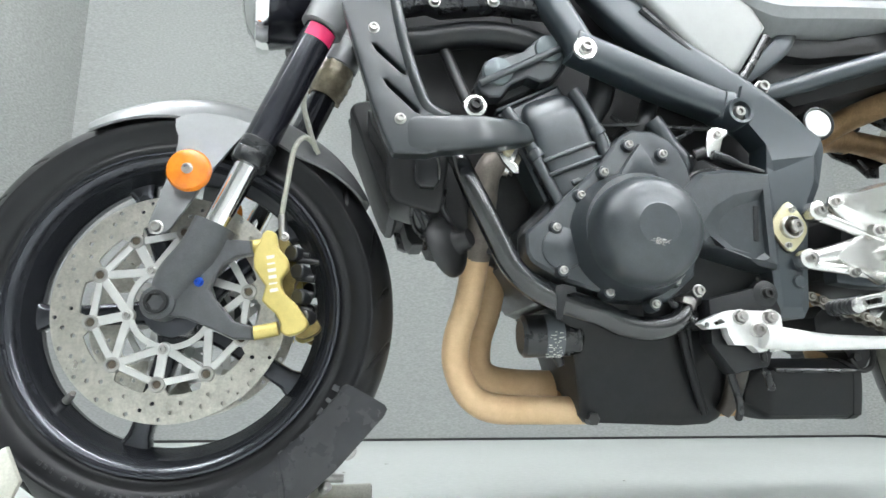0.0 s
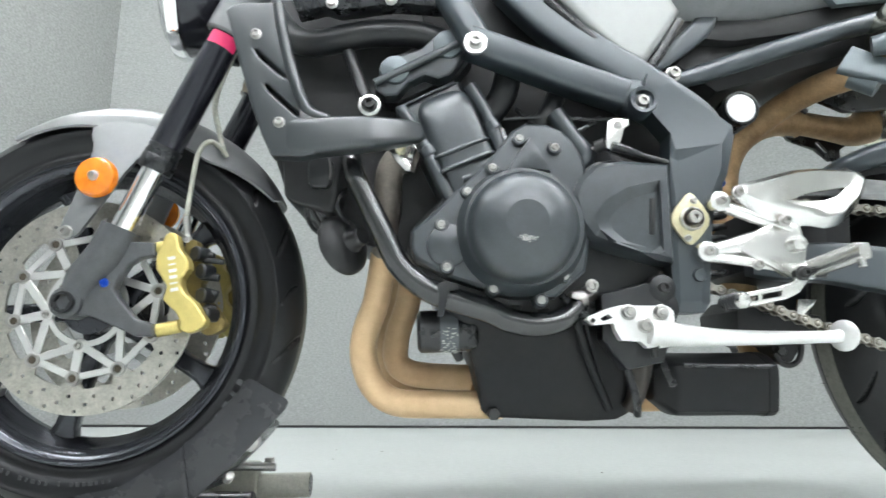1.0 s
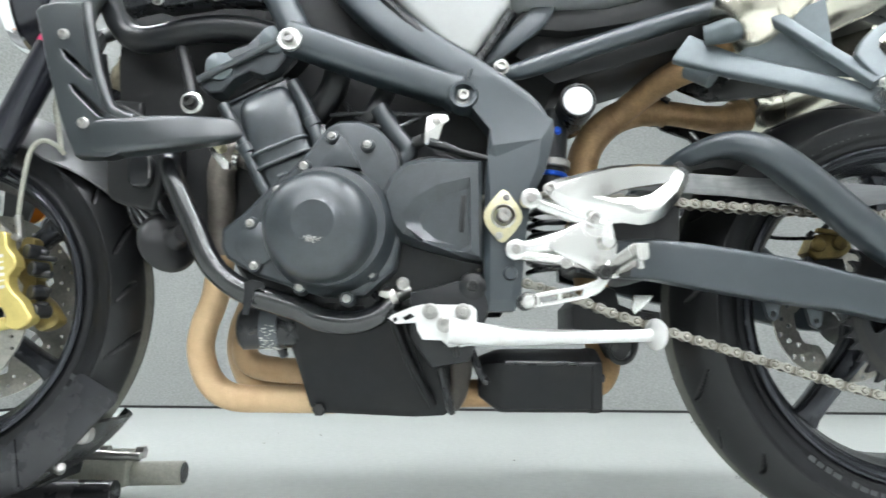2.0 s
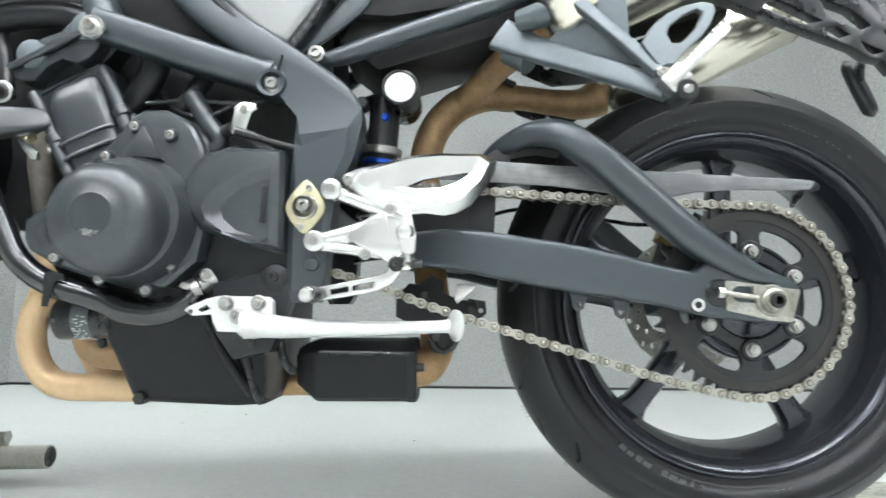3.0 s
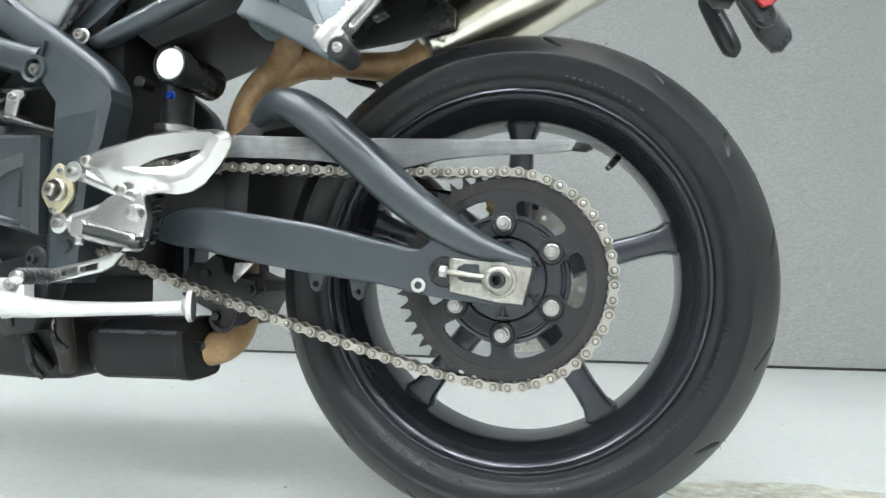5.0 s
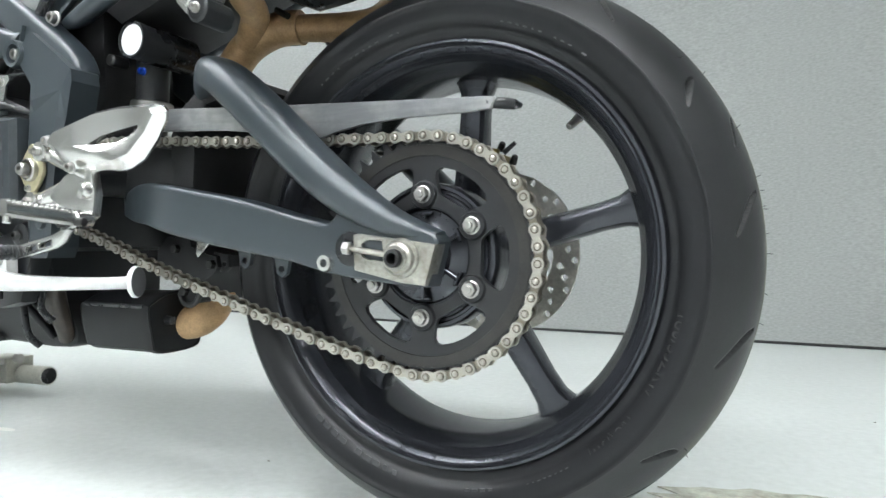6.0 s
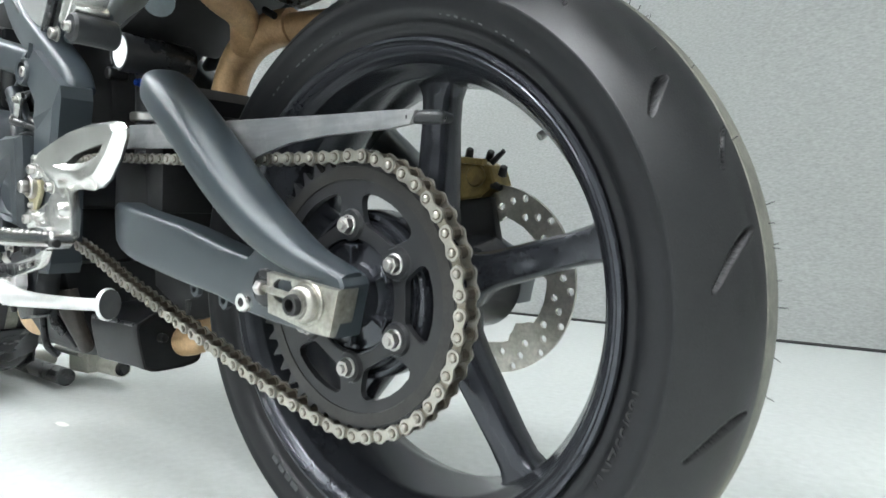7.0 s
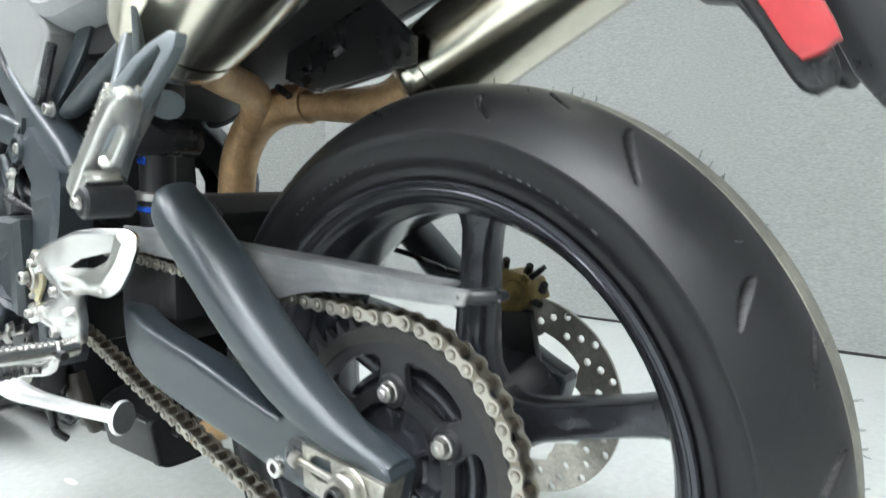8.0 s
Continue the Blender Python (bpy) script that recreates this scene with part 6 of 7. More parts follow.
def link_mesh(outer):
    bm = bmesh.new()
    if outer:
        link_plate(bm, -0.0084, -0.0104, 0.0070, 0.0042)
        link_plate(bm, 0.0084, 0.0104, 0.0070, 0.0042)
        body = len(bm.faces)
        for sx in (-1, 1):
            lathe([(0.0, 0.0), (0.0043, 0.0), (0.0043, -0.0004), (0.0, -0.0004)], (sx * PITCH / 2, 0), 12, False, bm, -0.0103)
        seat_faces = len(bm.faces)
        for sx in (-1, 1):
            lathe([(0.0, 0.0228), (0.0030, 0.0228), (0.0032, 0.0), (0.0028, -0.0012), (0.0018, -0.0018), (0.0, -0.0020)], (sx * PITCH / 2, 0), 10, False, bm, -0.0113)
    else:
        link_plate(bm, -0.0056, -0.0078, 0.0066, 0.0044)
        link_plate(bm, 0.0056, 0.0078, 0.0066, 0.0044)
        body = seat_faces = len(bm.faces)
        for sx in (-1, 1):
            cyl((sx * PITCH / 2, -0.0055, 0), (sx * PITCH / 2, 0.0055, 0), 0.0052, 0.0052, 8, 0, bm)
    bm.faces.ensure_lookup_table()
    for i, f in enumerate(bm.faces):
        f.material_index = 0 if i < body else 1 if i < seat_faces or not outer else 2
    return bm


LINKS = [finish("link", link_mesh(k), "chain" if k else "chain_inner", angle=30).data for k in (True, False)]
for me in LINKS:
    me.materials.append(M["chain_dark"])
    me.materials.append(M["chain"])
for o in [o for o in scene.objects if o.name.startswith("link") and o.parent is None]:
    bpy.data.objects.remove(o)
for i in range(len(nodes) - 1):
    p, q = nodes[i], nodes[i + 1]
    o = new("link", LINKS[i % 2])
    o.parent = chain
    o.location = ((p[0] + q[0]) / 2, -0.1125, (p[1] + q[1]) / 2)
    o.rotation_euler = (0, -math.atan2(q[1] - p[1], q[0] - p[0]), 0)

# ---- rider controls on the left ----
bm = tube([(0.88, -0.165, 0.462), (0.915, -0.168, 0.447), (0.955, -0.17, 0.432), (0.975, -0.17, 0.425)], [0.010, 0.0095, 0.010, 0.012], 14, 5, None, 0.007)
tube([(0.859, -0.165, 0.394), (0.90, -0.167, 0.403), (0.95, -0.168, 0.412), (0.98, -0.168, 0.415)], [0.010, 0.012, 0.018, 0.02], 14, 5, bm, 0.007)
tube([(0.865, -0.165, 0.388), (0.92, -0.167, 0.382), (0.97, -0.168, 0.378)], [0.007, 0.008, 0.012], 12, 5, bm, 0.007)
plate([(0.93, 0.425), (0.96, 0.437), (0.985, 0.43), (0.992, 0.40), (0.986, 0.37), (0.965, 0.36), (0.945, 0.372), (0.92, 0.385), (0.90, 0.398)], -0.176, -0.162, 0.003, (), bm)
peg = part("footrest_hanger", bm, "silver", bike, "cast silver rider footrest hanger")
for q in ((0.88, 0.462), (0.859, 0.394)):
    part("eye", lathe([(0.0, -0.006), (0.009, -0.006), (0.0135, -0.005), (0.0145, 0.0), (0.0145, 0.01), (0.0, 0.01)], q, 24, False, None, -0.172), "silver", peg)
    bolt(peg, q[0], -0.1755, q[1], 0.95)
part("boss", dome_disc([(0.0, -0.014), (0.009, -0.013), (0.0115, -0.008), (0.0115, 0.01), (0.0, 0.01)], (0.977, 0.404), -0.174, 24), "silver", peg)
bolt(peg, 0.925, -0.173, 0.377, 0.9)
heel_o = [(0.8973, 0.4741), (0.9002, 0.4825), (0.9136, 0.488), (0.9367, 0.4933), (0.9616, 0.5009), (0.9884, 0.5081), (1.0228, 0.5117), (1.076, 0.5119), (1.0912, 0.5083), (1.0977, 0.5014), (1.0959, 0.4893), (1.0823, 0.4659), (1.0618, 0.4417), (1.0431, 0.4315), (1.0261, 0.4283), (1.0013, 0.4312), (0.9785, 0.4284), (0.9671, 0.424), (0.9518, 0.4257), (0.9361, 0.4376), (0.9085, 0.4606)]
heel_h = [(0.9777, 0.4646), (1.0005, 0.4745), (1.0233, 0.4791), (1.0574, 0.485), (1.0597, 0.4827), (1.047, 0.4731), (1.0387, 0.4695), (1.0236, 0.464), (0.9854, 0.463)]
ring_in = inset(heel_o, 0.0025)
crest = [(0.909, 0.4709), (0.9356, 0.4584), (0.9627, 0.4497), (0.9896, 0.4441), (1.024, 0.4407), (1.0485, 0.4475), (1.0746, 0.4735), (1.0868, 0.497), (1.0742, 0.5065), (1.0236, 0.506), (0.9904, 0.5025), (0.9636, 0.495), (0.9176, 0.482)]
rises = [0.0095, 0.0105, 0.0115, 0.0125, 0.013, 0.0135, 0.013, 0.011, 0.0095, 0.0095, 0.0095, 0.0095, 0.0085]
groove = [(0.960, 0.4625, 0.0125), (0.990, 0.4545, 0.013), (1.024, 0.4530, 0.013), (1.043, 0.4585, 0.0125), (1.058, 0.4725, 0.0115), (1.068, 0.4880, 0.0105)]
win = [(x, z, 0.0065) for x, z in heel_h]
kk, kc = len(heel_o), len(crest)
hb = facet_plate(heel_o, [(x, z, 0.003) for x, z in ring_in] + [(x, z, r) for (x, z), r in zip(crest, rises)] + groove, 0.175, 0.171, -1,
                 [(a, (a + 1) % kk) for a in range(kk)] + [(kk + a, kk + (a + 1) % kc) for a in range(kc)] + [(kk + kc + a, kk + kc + a + 1) for a in range(len(groove) - 1)], [win])
for v in hb.verts:
    v.co.y += 0.022 * min(1, max(0, (v.co.x - 0.93) / 0.16))
heel = part("heel_guard", hb, "silver", peg, "polished silver heel guard with a long window", 32)
bolt(heel, 0.904, -0.178, 0.474, 0.95)
bolt(heel, 0.960, -0.184, 0.434, 0.95)
# folding footpeg
bm = cyl((0.976, -0.172, 0.366), (0.98, -0.20, 0.366), 0.012, 0.012, 16, 0.002)
part("peg_clevis", bm, "silver", peg, "silver footpeg clevis")
fp = part("footpeg", tube([(0.98, -0.19, 0.366), (0.985, -0.24, 0.371), (0.99, -0.29, 0.376)], [0.009, 0.0105, 0.0095], 14, 3, None, [0.006, 0.0075, 0.0075], True, 3.0), "silver", peg, "serrated silver folding footpeg")
bm = bmesh.new()
for i in range(14):
    f = i / 13
    box((0.018, 0.003, 0.003), (0.981 + 0.008 * f, -0.195 - 0.09 * f, 0.376 + 0.009 * f), (0, 0, 0), 0.0005, bm)
part("teeth", bm, "silver", fp)
part("feeler", cyl((0.988, -0.283, 0.372), (0.989, -0.285, 0.358), 0.005, 0.0045, 12, 0.001), "silver", fp)
part("peg_bolt", cyl((0.958, -0.196, 0.362), (1.0, -0.196, 0.362), 0.0055, 0.0055, 12, 0.001), "dark_steel", peg)
# gear lever
gl_o = [(0.866, 0.333), (0.90, 0.339), (0.94, 0.346), (0.957, 0.352), (0.964, 0.372), (0.974, 0.372), (0.974, 0.352), (0.962, 0.337), (0.945, 0.329), (0.905, 0.321), (0.87, 0.316)]
gl_h = [[(0.885, 0.330), (0.908, 0.334), (0.908, 0.328), (0.887, 0.324)], [(0.914, 0.335), (0.940, 0.340), (0.938, 0.333), (0.914, 0.329)]]
gl = part("gear_lever", plate(gl_o, -0.200, -0.190, 0.002, gl_h), "silver", peg, "silver gear lever with two slots")
part("toe_rubber", cyl((0.866, -0.195, 0.3245), (0.866, -0.245, 0.3235), 0.0095, 0.0095, 16, 0.002), "plastic", gl, "ribbed black rubber toe peg")
bm = bmesh.new()
for i in range(6):
    lathe([(0.0095, -0.002), (0.0106, -0.001), (0.0106, 0.001), (0.0095, 0.002)], (0.866, 0.324), 16, True, bm, -0.203 - 0.008 * i)
part("rubber_ring", bm, "plastic", gl)
part("toe_cap", dome_disc([(0.0, -0.006), (0.007, -0.005), (0.0098, 0.0), (0.0098, 0.004), (0.0, 0.004)], (0.866, 0.3235), -0.246, 18), "silver", gl)
bolt(gl, 0.968, -0.2, 0.362, 1.1, DARK_BOLT_DATA)

# side stand, folded up
st_o = [(0.694, 0.305), (0.700, 0.310), (0.722, 0.319), (0.737, 0.323), (0.80, 0.322), (0.807, 0.316), (0.808, 0.296), (0.80, 0.286), (0.79, 0.282), (0.783, 0.270), (0.772, 0.268), (0.762, 0.277), (0.738, 0.278), (0.731, 0.290), (0.729, 0.300), (0.704, 0.298)]
stand = part("side_stand", plate(st_o, -0.178, -0.162, 0.003, [circle((0.702, 0.3035), 0.0035, 10), [(0.711, 0.306), (0.722, 0.312), (0.728, 0.307), (0.716, 0.302)]]), "stand", bike, "silver side stand folded up beside the sump")
part("stand_arm", tube([(0.772, -0.186, 0.289), (0.815, -0.186, 0.284), (0.87, -0.180, 0.2815), (0.95, -0.169, 0.2815), (1.02, -0.159, 0.283), (1.034, -0.157, 0.284)], [0.0165, 0.0145, 0.0108, 0.0088, 0.0082, 0.0095], 20, 6), "stand", stand, "silver stand arm")
part("stand_web", plate([(0.785, 0.292), (0.81, 0.291), (0.85, 0.289), (0.86, 0.281), (0.81, 0.273), (0.785, 0.268)], -0.190, -0.178, 0.003), "stand", stand)
ft = part("stand_foot", lathe([(0.0, -0.003), (0.0195, -0.003), (0.0208, 0.0), (0.0208, 0.002), (0.018, 0.0045), (0.010, 0.0075), (0.0, 0.009)], (0, 0), 32, False), "stand", stand, "round silver stand foot")
ft.matrix_local = Matrix.Translation((1.0425, -0.155, 0.2845)) @ Matrix.Rotation(radians(114), 4, "Z")
part("sole", lathe([(0.0, -0.0036), (0.0190, -0.0036), (0.0196, -0.002), (0.0, -0.002)], (0, 0), 32, False), "foot", ft, "worn grey sole")
for q in ((0.748, 0.314), (0.790, 0.314)):
    bolt(stand, q[0], -0.178, q[1], 0.85, NUT_DATA, "nut")
bolt(stand, 0.7665, -0.186, 0.297, 1.2)
part("stand_switch", tube([(0.70, -0.155, 0.31), (0.69, -0.15, 0.318), (0.67, -0.14, 0.34)], 0.005, 10, 4), "plastic", stand)
part("stand_spring", cyl((0.78, -0.172, 0.268), (0.782, -0.172, 0.256), 0.005, 0.004, 12, 0.001), "dark_steel", stand)
bracket = part("engine_bracket", plate([(0.72, 0.34), (0.80, 0.36), (0.83, 0.33), (0.80, 0.25), (0.75, 0.24), (0.72, 0.28)], -0.155, -0.12, 0.006), "engine_dark", bike, "black side stand bracket")
part("boss", lathe([(0.0, -0.006), (0.012, -0.006), (0.018, -0.003), (0.02, 0.006), (0.0, 0.006)], (0.803, 0.348), 24, False, None, -0.152), "engine_dark", bracket)
bolt(bracket, 0.803, -0.157, 0.348, 1.1, DARK_BOLT_DATA)
for pts in ([(0.76, -0.125, 0.24), (0.77, -0.125, 0.20), (0.775, -0.11, 0.18)], [(0.80, -0.12, 0.27), (0.81, -0.13, 0.24), (0.822, -0.12, 0.22)]):
    part("drain_hose", tube(pts, 0.0055, 10, 5), "plastic", bike, "thin black drain hose")

# shock absorber with remote canister
shock = part("shock_absorber", cyl((0.935, -0.03, 0.63), (0.925, -0.03, 0.49), 0.024, 0.024, 24, 0.003), "engine_dark", bike, "black rear shock absorber")
coil = [(0.924 - 0.00011 * i - 0.027 * math.cos(i * math.pi / 4), -0.03 + 0.027 * math.sin(i * math.pi / 4), 0.50 - 0.0022 * i) for i in range(57)]
part("spring", tube(coil, 0.0045, 8, 2), "plastic", shock)
part("collar", cyl((0.928, -0.03, 0.532), (0.927, -0.03, 0.524), 0.0285, 0.0285, 24, 0.002), "blue", shock, "blue anodised preload collar")
part("collar_ring", cyl((0.929, -0.03, 0.552), (0.928, -0.03, 0.539), 0.031, 0.031, 24, 0.002), "steel", shock)
bolt(shock, 0.936, -0.052, 0.594, 0.8, BLUE_BOLT_DATA, label="blue anodised adjuster screw")
part("adjuster", cyl((0.905, -0.055, 0.608), (0.905, -0.085, 0.608), 0.009, 0.009, 16, 0.002), "dark_steel", shock)
can = part("canister", lathe([(0.0, 0.0), (0.0255, 0.0), (0.027, 0.003), (0.027, 0.10), (0.0, 0.10)], (0.962, 0.627), 36, False, None, -0.09), "plastic", shock, "black remote canister")
part("canister_rim", lathe([(0.0222, 0.002), (0.0224, -0.0025), (0.0235, -0.004), (0.026, -0.0035), (0.0272, 0.0), (0.0272, 0.006)], (0.962, 0.627), 40, True, None, -0.0905), "plastic", can, "black rim round the canister cap")
part("canister_cap", dome_disc([(0.0, -0.0025), (0.0205, -0.0025), (0.0225, -0.001), (0.0225, 0.001), (0.0, 0.001)], (0.962, 0.627), -0.0905, 40), "white", can, "white round canister cap")
lk = part("linkage", plate([(0.965, 0.325), (0.985, 0.345), (1.0, 0.3425), (1.018, 0.356), (1.032, 0.350), (1.036, 0.330), (1.055, 0.322), (1.084, 0.316), (1.087, 0.300), (1.078, 0.289), (1.062, 0.280), (1.052, 0.262), (1.044, 0.250), (1.032, 0.246), (1.021, 0.250), (1.012, 0.272), (0.985, 0.285), (0.965, 0.295)], -0.078, 0.06, 0.005, (), None, 2), "matt_black", bike, "black cast suspension linkage")
for q in ((1.0245, 0.265), (1.077, 0.304), (1.008, 0.327)):
    part("linkage_bolt", cyl((q[0], -0.086, q[1]), (q[0], -0.07, q[1]), 0.007, 0.007, 6, 0.001), "dark_steel", lk, "dark linkage pivot bolt")
part("linkage_ring", tube([(1.016, -0.080, 0.262), (1.023, -0.081, 0.249), (1.036, -0.081, 0.2445), (1.049, -0.081, 0.251), (1.056, -0.080, 0.266), (1.057, -0.079, 0.280)], 0.0042, 10, 6), "dark_steel", lk, "dark bearing ring of the linkage")
part("linkage_plate", plate([(1.056, 0.3425), (1.085, 0.342), (1.078, 0.333), (1.056, 0.3135), (1.052, 0.320)], -0.085, -0.08, 0.001), "silver", lk, "small pale linkage plate")
part("linkage_lug", plate([(1.072, 0.322), (1.098, 0.318), (1.100, 0.300), (1.090, 0.292), (1.07, 0.296)], -0.070, -0.060, 0.002, [circle((1.091, 0.304), 0.0035, 10)]), "matt_black", lk)
lk.location = (-0.012, 0.032, 0.0)

# ---- passenger footrest hanger ----
def passenger_hanger(s):
    yy = lambda a: s * a
    bm = tube([(1.105, yy(0.125), 0.69), (1.16, yy(0.16), 0.650), (1.23, yy(0.222), 0.600), (1.29, yy(0.268), 0.558)], [0.024, 0.0175, 0.0145, 0.014], 24, 5, None, 0.007, True, 5.0)
    h = part("passenger_hanger", bm, "bracket", bike, "grey cast passenger footrest hanger")
    part("strut", tube([(1.20, yy(0.20), 0.70), (1.24, yy(0.235), 0.640), (1.28, yy(0.272), 0.58)], [0.009, 0.0075, 0.009], 20, 5, None, 0.007, True, 5.0), "bracket", h)
    ring = [(1.262, 0.618), (1.273, 0.636), (1.284, 0.648), (1.299, 0.6605), (1.318, 0.670), (1.342, 0.676), (1.354, 0.673), (1.356, 0.662), (1.347, 0.6431), (1.336, 0.6278), (1.309, 0.6016), (1.296, 0.586), (1.276, 0.586), (1.268, 0.602)]
    hole = [(1.2935, 0.6285), (1.2975, 0.6401), (1.3155, 0.6555), (1.3337, 0.6645), (1.3394, 0.660), (1.3299, 0.6398), (1.3127, 0.6211), (1.3059, 0.6158), (1.2968, 0.6165)]
    bm = plate(ring, -0.006, 0.006, 0.0035, [hole], None, 3)
    for v in bm.verts:
        v.co.y += s * (0.272 - 0.030 * min(1, max(0, (v.co.z - 0.585) / 0.09)))
    part("loop", bm, "bracket", h, "open loop of the hanger casting")
    bm = plate([(1.162, 0.662), (1.195, 0.684), (1.225, 0.705), (1.255, 0.712), (1.258, 0.64), (1.276, 0.600), (1.23, 0.617), (1.196, 0.640)], -0.003, 0.003, 0.002)
    for v in bm.verts:
        v.co.y += yy(0.142 + 0.72 * (v.co.x - 1.14))
    part("web", bm, "bracket", h, "thin cast web between the arms")
    part("mount_arm", tube([(1.13, yy(0.150), 0.698), (1.17, yy(0.172), 0.70), (1.215, yy(0.188), 0.708), (1.25, yy(0.195), 0.722)], [0.014, 0.018, 0.018, 0.015], 16, 5), "bracket", h)
    part("hanger_boss", tube([(1.118, yy(0.118), 0.668), (1.145, yy(0.135), 0.646)], 0.018, 16, 2, None, None, False), "bracket", h)
    o = [(0.0, -0.014), (0.03, -0.0148), (0.07, -0.0138), (0.088, -0.0122), (0.097, -0.0085), (0.100, -0.003), (0.100, 0.003), (0.097, 0.0085), (0.088, 0.0122), (0.07, 0.0138), (0.03, 0.0148), (0.0, 0.014)]
    slot = [(0.034, -0.0042), (0.062, -0.005), (0.070, -0.0035), (0.072, 0.0), (0.070, 0.0035), (0.062, 0.005), (0.034, 0.0042), (0.031, 0.0)]
    bm = plate(o, -0.0055, 0.0055, 0.003, [slot], None, 3)
    lng, nrm = Vector((0.702, 0, 0.712)), Vector((-0.712, 0, 0.702))
    mm = Matrix((lng, nrm, Vector((0, 1, 0)))).transposed().to_4x4()
    bmesh.ops.transform(bm, matrix=Matrix.Translation((1.284, yy(0.285), 0.556)) @ mm, verts=bm.verts)
    p = part("passenger_footpeg", bm, "silver", h, "folded silver passenger footpeg with a slot and ribbed face")
    for i in range(12):
        f = i / 11
        for e in (-1, 1):
            part("rib", box((0.004, 0.0055, 0.0035), (1.2985 + 0.048 * f, yy(0.285) + e * 0.0108, 0.580 + 0.049 * f), (0, -45, 0), 0.0005), "silver", p)
    part("peg_pivot", cyl((1.302, yy(0.262), 0.549), (1.302, yy(0.300), 0.549), 0.0125, 0.0125, 24, 0.002), "engine_dark", h, "black footpeg pivot end")
    bolt(h, 1.302, yy(0.3005), 0.549, 0.6)
    part("peg_clevis", box((0.030, 0.030, 0.024), (1.2905, yy(0.283), 0.5635), (0, -44, 0), 0.004), "silver", h)
    bolt(h, 1.277, yy(0.288), 0.573, 0.7)
    return h


passenger_hanger(-1)

# ---- rear number-plate arm and lamps ----
tail = part("plate_arm", plate([(1.40, 0.800), (1.488, 0.765), (1.543, 0.743), (1.601, 0.719), (1.647, 0.700), (1.667, 0.685), (1.689, 0.680), (1.703, 0.662), (1.722, 0.660), (1.738, 0.680), (1.738, 0.70), (1.728, 0.719), (1.70, 0.745), (1.66, 0.79), (1.62, 0.815), (1.42, 0.82)], -0.042, -0.018, 0.003,
             [[(1.525, 0.782), (1.557, 0.768), (1.602, 0.744), (1.577, 0.739), (1.54, 0.754), (1.515, 0.766)], [(1.604, 0.733), (1.624, 0.734), (1.642, 0.721), (1.626, 0.715), (1.610, 0.721)], [(1.660, 0.709), (1.692, 0.694), (1.675, 0.689), (1.666, 0.696)], [(1.694, 0.727), (1.723, 0.714), (1.712, 0.710), (1.699, 0.714)], [(1.60, 0.78), (1.645, 0.762), (1.675, 0.735), (1.66, 0.728), (1.61, 0.752)]]), "plastic", bike, "black number-plate carrier with open ribs")
part("tab", tube([(1.706, -0.088, 0.690), (1.724, -0.088, 0.662), (1.741, -0.088, 0.632), (1.749, -0.088, 0.617), (1.753, -0.088, 0.610)], [0.0135, 0.0138, 0.0132, 0.011, 0.005], 24, 6, None, [0.011, 0.011, 0.010, 0.009, 0.004], True, 3.0), "plastic", tail, "rounded black lower tab", 50)
part("plate_bar", plate([(1.69, 0.80), (1.715, 0.80), (1.765, 0.69), (1.797, 0.630), (1.798, 0.618), (1.788, 0.606), (1.776, 0.605), (1.758, 0.628), (1.735, 0.675)], -0.012, 0.006, 0.004), "plastic", tail, "thin black plate bar")
part("side_reflector", plate([(1.697, 0.702), (1.703, 0.716), (1.712, 0.719), (1.722, 0.713), (1.757, 0.645), (1.758, 0.634), (1.746, 0.627), (1.734, 0.634)], -0.108, -0.098, 0.003, (), None, 2, 2), "red", tail, "long red side reflector")
part("reflector_arm", box((0.02, 0.06, 0.03), (1.725, -0.07, 0.682), (0, 60, 0), 0.003), "plastic", tail)
part("plate_lamp", cyl((1.75, -0.05, 0.735), (1.775, -0.05, 0.735), 0.012, 0.012, 16, 0.003), "plastic", tail)
for s in (-1, 1):
    st = part("indicator_stalk", tube([(1.71, s * 0.03, 0.715), (1.72, s * 0.06, 0.71), (1.73, s * 0.08, 0.69)], 0.007, 12, 4), "plastic", tail, "black indicator stalk")
    if s > 0:
        part("indicator", tube([(1.7065, 0.082, 0.7265), (1.709, 0.082, 0.721), (1.714, 0.082, 0.711), (1.728, 0.082, 0.68), (1.743, 0.082, 0.645), (1.747, 0.082, 0.635), (1.749, 0.082, 0.629)], [0.002, 0.009, 0.013, 0.0145, 0.014, 0.010, 0.002], 16, 5, None, [0.002, 0.008, 0.011, 0.012, 0.011, 0.008, 0.002]), "plastic", st, "slim black indicator")

# rear brake caliper on the far side
rcal = part("rear_caliper", plate([(1.385, 0.425), (1.40, 0.455), (1.43, 0.462), (1.455, 0.452), (1.462, 0.43), (1.44, 0.415), (1.40, 0.412)], 0.095, 0.135, 0.006, (), None, 3), "gold_dirty", bike, "grimy gold rear brake caliper")
bm = cyl((1.40, 0.088, 0.437), (1.40, 0.098, 0.437), 0.013, 0.012, 18, 0.002)
cyl((1.438, 0.088, 0.440), (1.438, 0.098, 0.440), 0.013, 0.012, 18, 0.002, bm)
box((0.05, 0.012, 0.008), (1.425, 0.093, 0.459), (0, 8, 0), 0.002, bm)
part("piston_boss", bm, "gold_dirty", rcal, "grimy piston bosses")
for qx, qz in ((1.392, 0.452), (1.418, 0.464), (1.448, 0.459), (1.466, 0.44)):
    part("caliper_bolt", cyl((qx, 0.105, qz), (qx + 0.006, 0.100, qz + 0.010), 0.0055, 0.0045, 10, 0.001), "dark_steel", rcal)
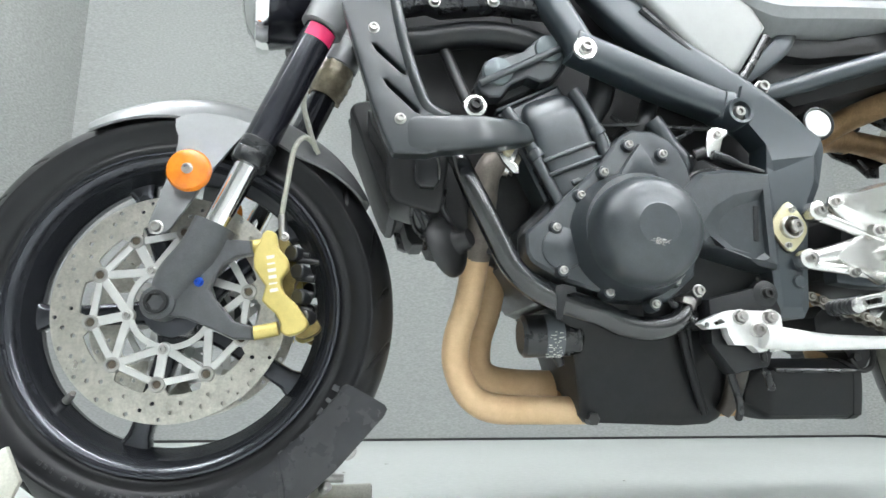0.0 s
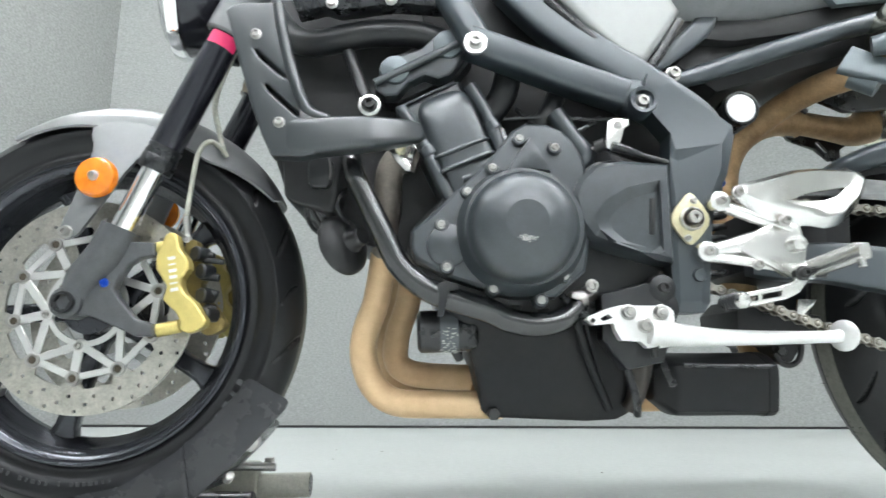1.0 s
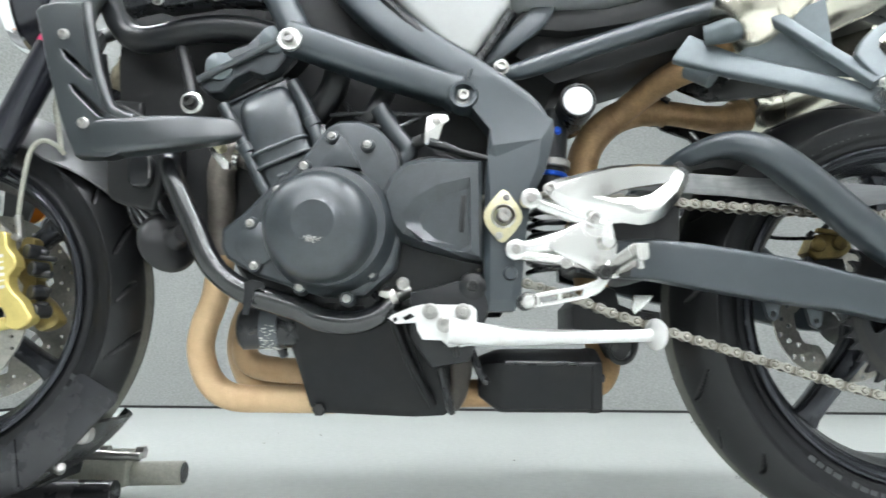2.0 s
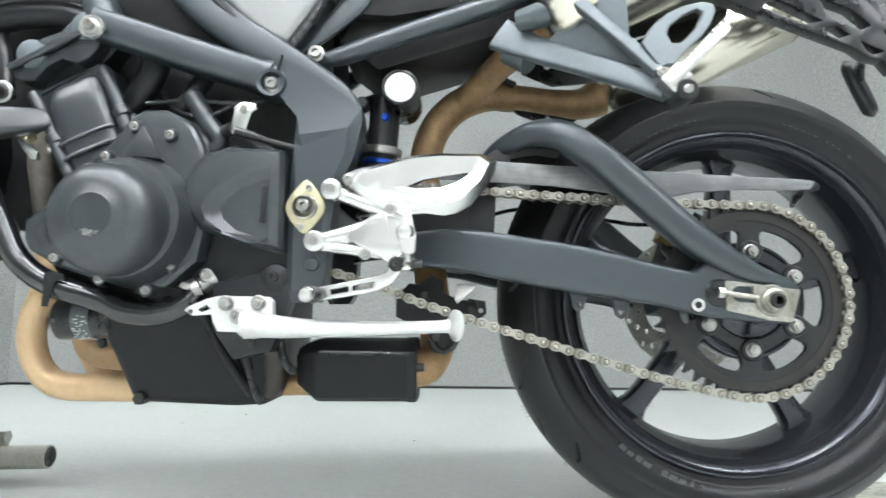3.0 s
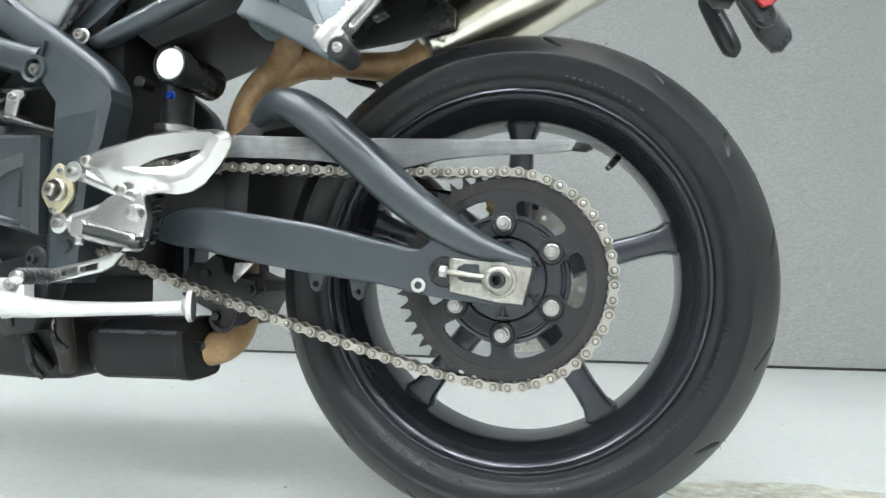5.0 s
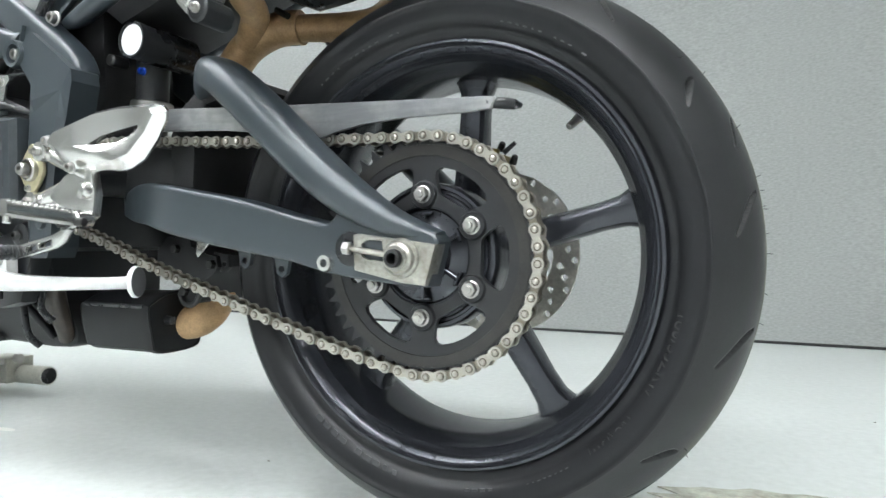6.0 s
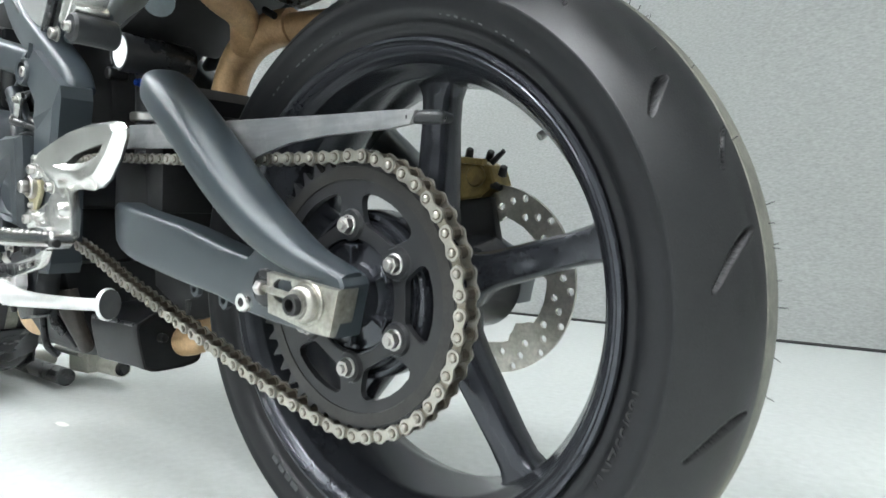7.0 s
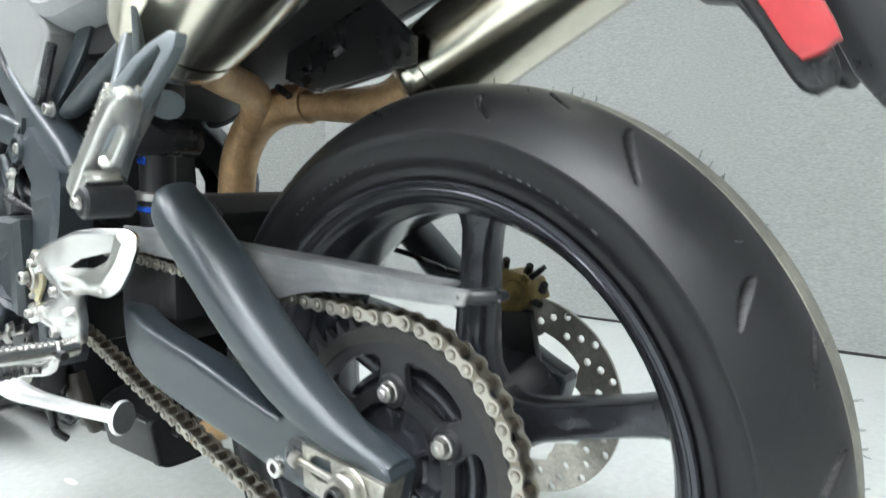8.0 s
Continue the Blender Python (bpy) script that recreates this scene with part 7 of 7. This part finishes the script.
part("pad_pin", cyl((1.455, 0.10, 0.43), (1.468, 0.10, 0.425), 0.005, 0.004, 12, 0.001), "engine_dark", rcal)
part("bleed_nipple", cyl((1.455, 0.10, 0.455), (1.472, 0.10, 0.468), 0.004, 0.003, 10), "plastic", rcal)
part("caliper_bracket", plate([(1.37, 0.36), (1.39, 0.42), (1.45, 0.415), (1.46, 0.36), (1.42, 0.33)], 0.105, 0.118, 0.004), "engine_dark", rcal, "black caliper bracket")
part("rear_brake_hose", tube([(1.40, 0.10, 0.45), (1.34, 0.11, 0.452), (1.25, 0.12, 0.47), (1.15, 0.12, 0.48), (1.05, 0.11, 0.45)], 0.0035, 8, 6), "plastic", bike, "thin black rear brake hose")


# ---- wheel chock under the front wheel ----
chock = new("wheel_chock")
tagged(chock, "worn black and cream steel wheel chock under the front wheel", "wheel chock")


bm = bmesh.new()
prof_y = [-0.066, -0.0655, -0.062, -0.04, 0.04, 0.062, 0.0655, 0.066]
prof_r = [0.292, 0.298, 0.304, 0.309, 0.309, 0.304, 0.298, 0.292]
rings = []
for i in range(15):
    a = radians(262 + 62 * i / 14)
    outer = [(FC[0] + (r + 0.0) * math.cos(a), y, FC[1] + LIFT + r * math.sin(a)) for y, r in zip(prof_y, prof_r)]
    inner = [(FC[0] + (r + 0.006) * math.cos(a), y * 1.05, FC[1] + LIFT + (r + 0.006) * math.sin(a)) for y, r in zip(prof_y[::-1], prof_r[::-1])]
    rings.append(outer + inner)
loops_bridge(bm, rings)
part("cradle", bm, "chock_black", chock, "black steel cradle trough", 40)
for s in (-1, 1):
    o = [(0.222, 0.219), (0.226, 0.229), (0.234, 0.234), (0.244, 0.231), (0.288, 0.206), (0.291, 0.200), (0.287, 0.191), (0.225, 0.122), (0.17, 0.072), (0.10, 0.045), (-0.10, 0.045), (-0.14, 0.05), (-0.12, 0.064), (-0.06, 0.066), (-0.011, 0.071), (0.064, 0.087), (0.137, 0.132), (0.184, 0.175)]
    if s > 0:
        o = [(x, min(z, 0.13)) for x, z in o if x < 0.2]
    part("side_plate", plate(o, s * 0.068 - 0.003, s * 0.068 + 0.003, 0.0015), "chock_black", chock, "black painted side plate with rounded corners")
part("pivot_bolt", cyl((0.214, -0.062, 0.102), (0.206, -0.050, 0.094), 0.007, 0.007, 20, 0.002), "steel", chock, "worn steel pivot end")
part("bent_edge", plate([(0.146, 0.139), (0.150, 0.1415), (0.154, 0.12), (0.163, 0.076), (0.157, 0.072), (0.148, 0.118)], -0.0745, -0.070, 0.001), "chock_black", chock, "bent steel edge of the side plate")
for s in (-1, 1):
    part("base_rail", cyl((-0.35, s * 0.13, 0.028), (0.20, s * 0.13, 0.028), 0.021, 0.021, 24, 0.002), "chock_black", chock)
kn = part("lock_knob", lathe([(0.0, -0.004), (0.010, -0.004), (0.0135, -0.002), (0.0145, 0.004), (0.0145, 0.012), (0.0, 0.012)], (0.2365, 0.1465), 32, False, None, -0.058), "steel", chock, "small round steel lock knob")
part("knob_core", lathe([(0.0, -0.001), (0.0065, -0.001), (0.0075, 0.002), (0.0, 0.002)], (0.2365, 0.1465), 24, False, None, -0.0625), "plastic", kn)
tb = part("cross_tube", cyl((0.06, 0.225, 0.04), (0.277, 0.228, 0.045), 0.0215, 0.0215, 28, 0.001), "chock_paint", chock, "cream painted steel tube with a dark disc as its open end")
# Thin black disc in place of the tube's shaded hollow.
part("mouth_shade_disc", cyl((0.276, 0.228, 0.045), (0.2778, 0.228, 0.045), 0.0185, 0.0185, 24), "plastic", tb)
part("cross_tube", cyl((-0.1, -0.15, 0.03), (-0.1, 0.22, 0.03), 0.0215, 0.0215, 24, 0.001), "chock_paint", chock)
part("clamp_block", box((0.09, 0.07, 0.06), (0.14, 0.215, 0.055), (0, 0, 6), 0.006), "chock_paint", chock, "scuffed cream clamp block")
part("clamp_screw", cyl((0.12, 0.14, 0.09), (0.23, 0.15, 0.085), 0.009, 0.007, 14, 0.001), "steel", chock)
for q in ((0.11, 0.17, 0.085), (0.15, 0.17, 0.09), (0.2, 0.2, 0.085)):
    part("clamp_nut", cyl(q, (q[0] + 0.014, q[1], q[2]), 0.012, 0.012, 6, 0.001), "steel", chock)
part("latch", plate([(-0.20, 0.14), (-0.16, 0.16), (-0.14, 0.12), (-0.17, 0.04), (-0.22, 0.03)], -0.13, -0.12, 0.002), "chock_paint", chock)
part("latch_cable", tube([(-0.18, -0.13, 0.11), (-0.16, -0.15, 0.07), (-0.13, -0.15, 0.06), (-0.11, -0.14, 0.08)], 0.002, 8, 6), "plastic", chock)

# ---- marks on the floor ----
rf = random.Random(21)


def floor_mark(name, x, y, sx, sy, mat, label, seed, n=18, z=0.0015):
    r = random.Random(seed)
    bm = bmesh.new()
    vs = [bm.verts.new((x + sx * math.cos(2 * math.pi * i / n) * r.uniform(0.78, 1), y + sy * math.sin(2 * math.pi * i / n) * r.uniform(0.78, 1), z)) for i in range(n)]
    f = bm.faces.new(vs)
    res = bmesh.ops.extrude_face_region(bm, geom=[f])
    for v in res["geom"]:
        if isinstance(v, bmesh.types.BMVert):
            v.co.z = 0.0002
    return tagged(finish(name, bm, mat), label, "floor mark", kind="structure")


floor_mark("floor_spot", 0.50, 0.0, 0.026, 0.010, "floor_spot", "small white spot on the floor", 1, 18, 0.0006)
for i in range(9):
    floor_mark("floor_speck", rf.uniform(-0.2, 2.3), rf.uniform(-0.4, 1.6), rf.uniform(0.002, 0.006), rf.uniform(0.001, 0.003), "floor_mark", "tiny dark speck on the painted floor", 100 + i, 8)
floor_mark("floor_peel", 1.86, 0.21, 0.24, 0.085, "peel", "peeled glossy film patch on the painted floor", 9, 40, 0.002)
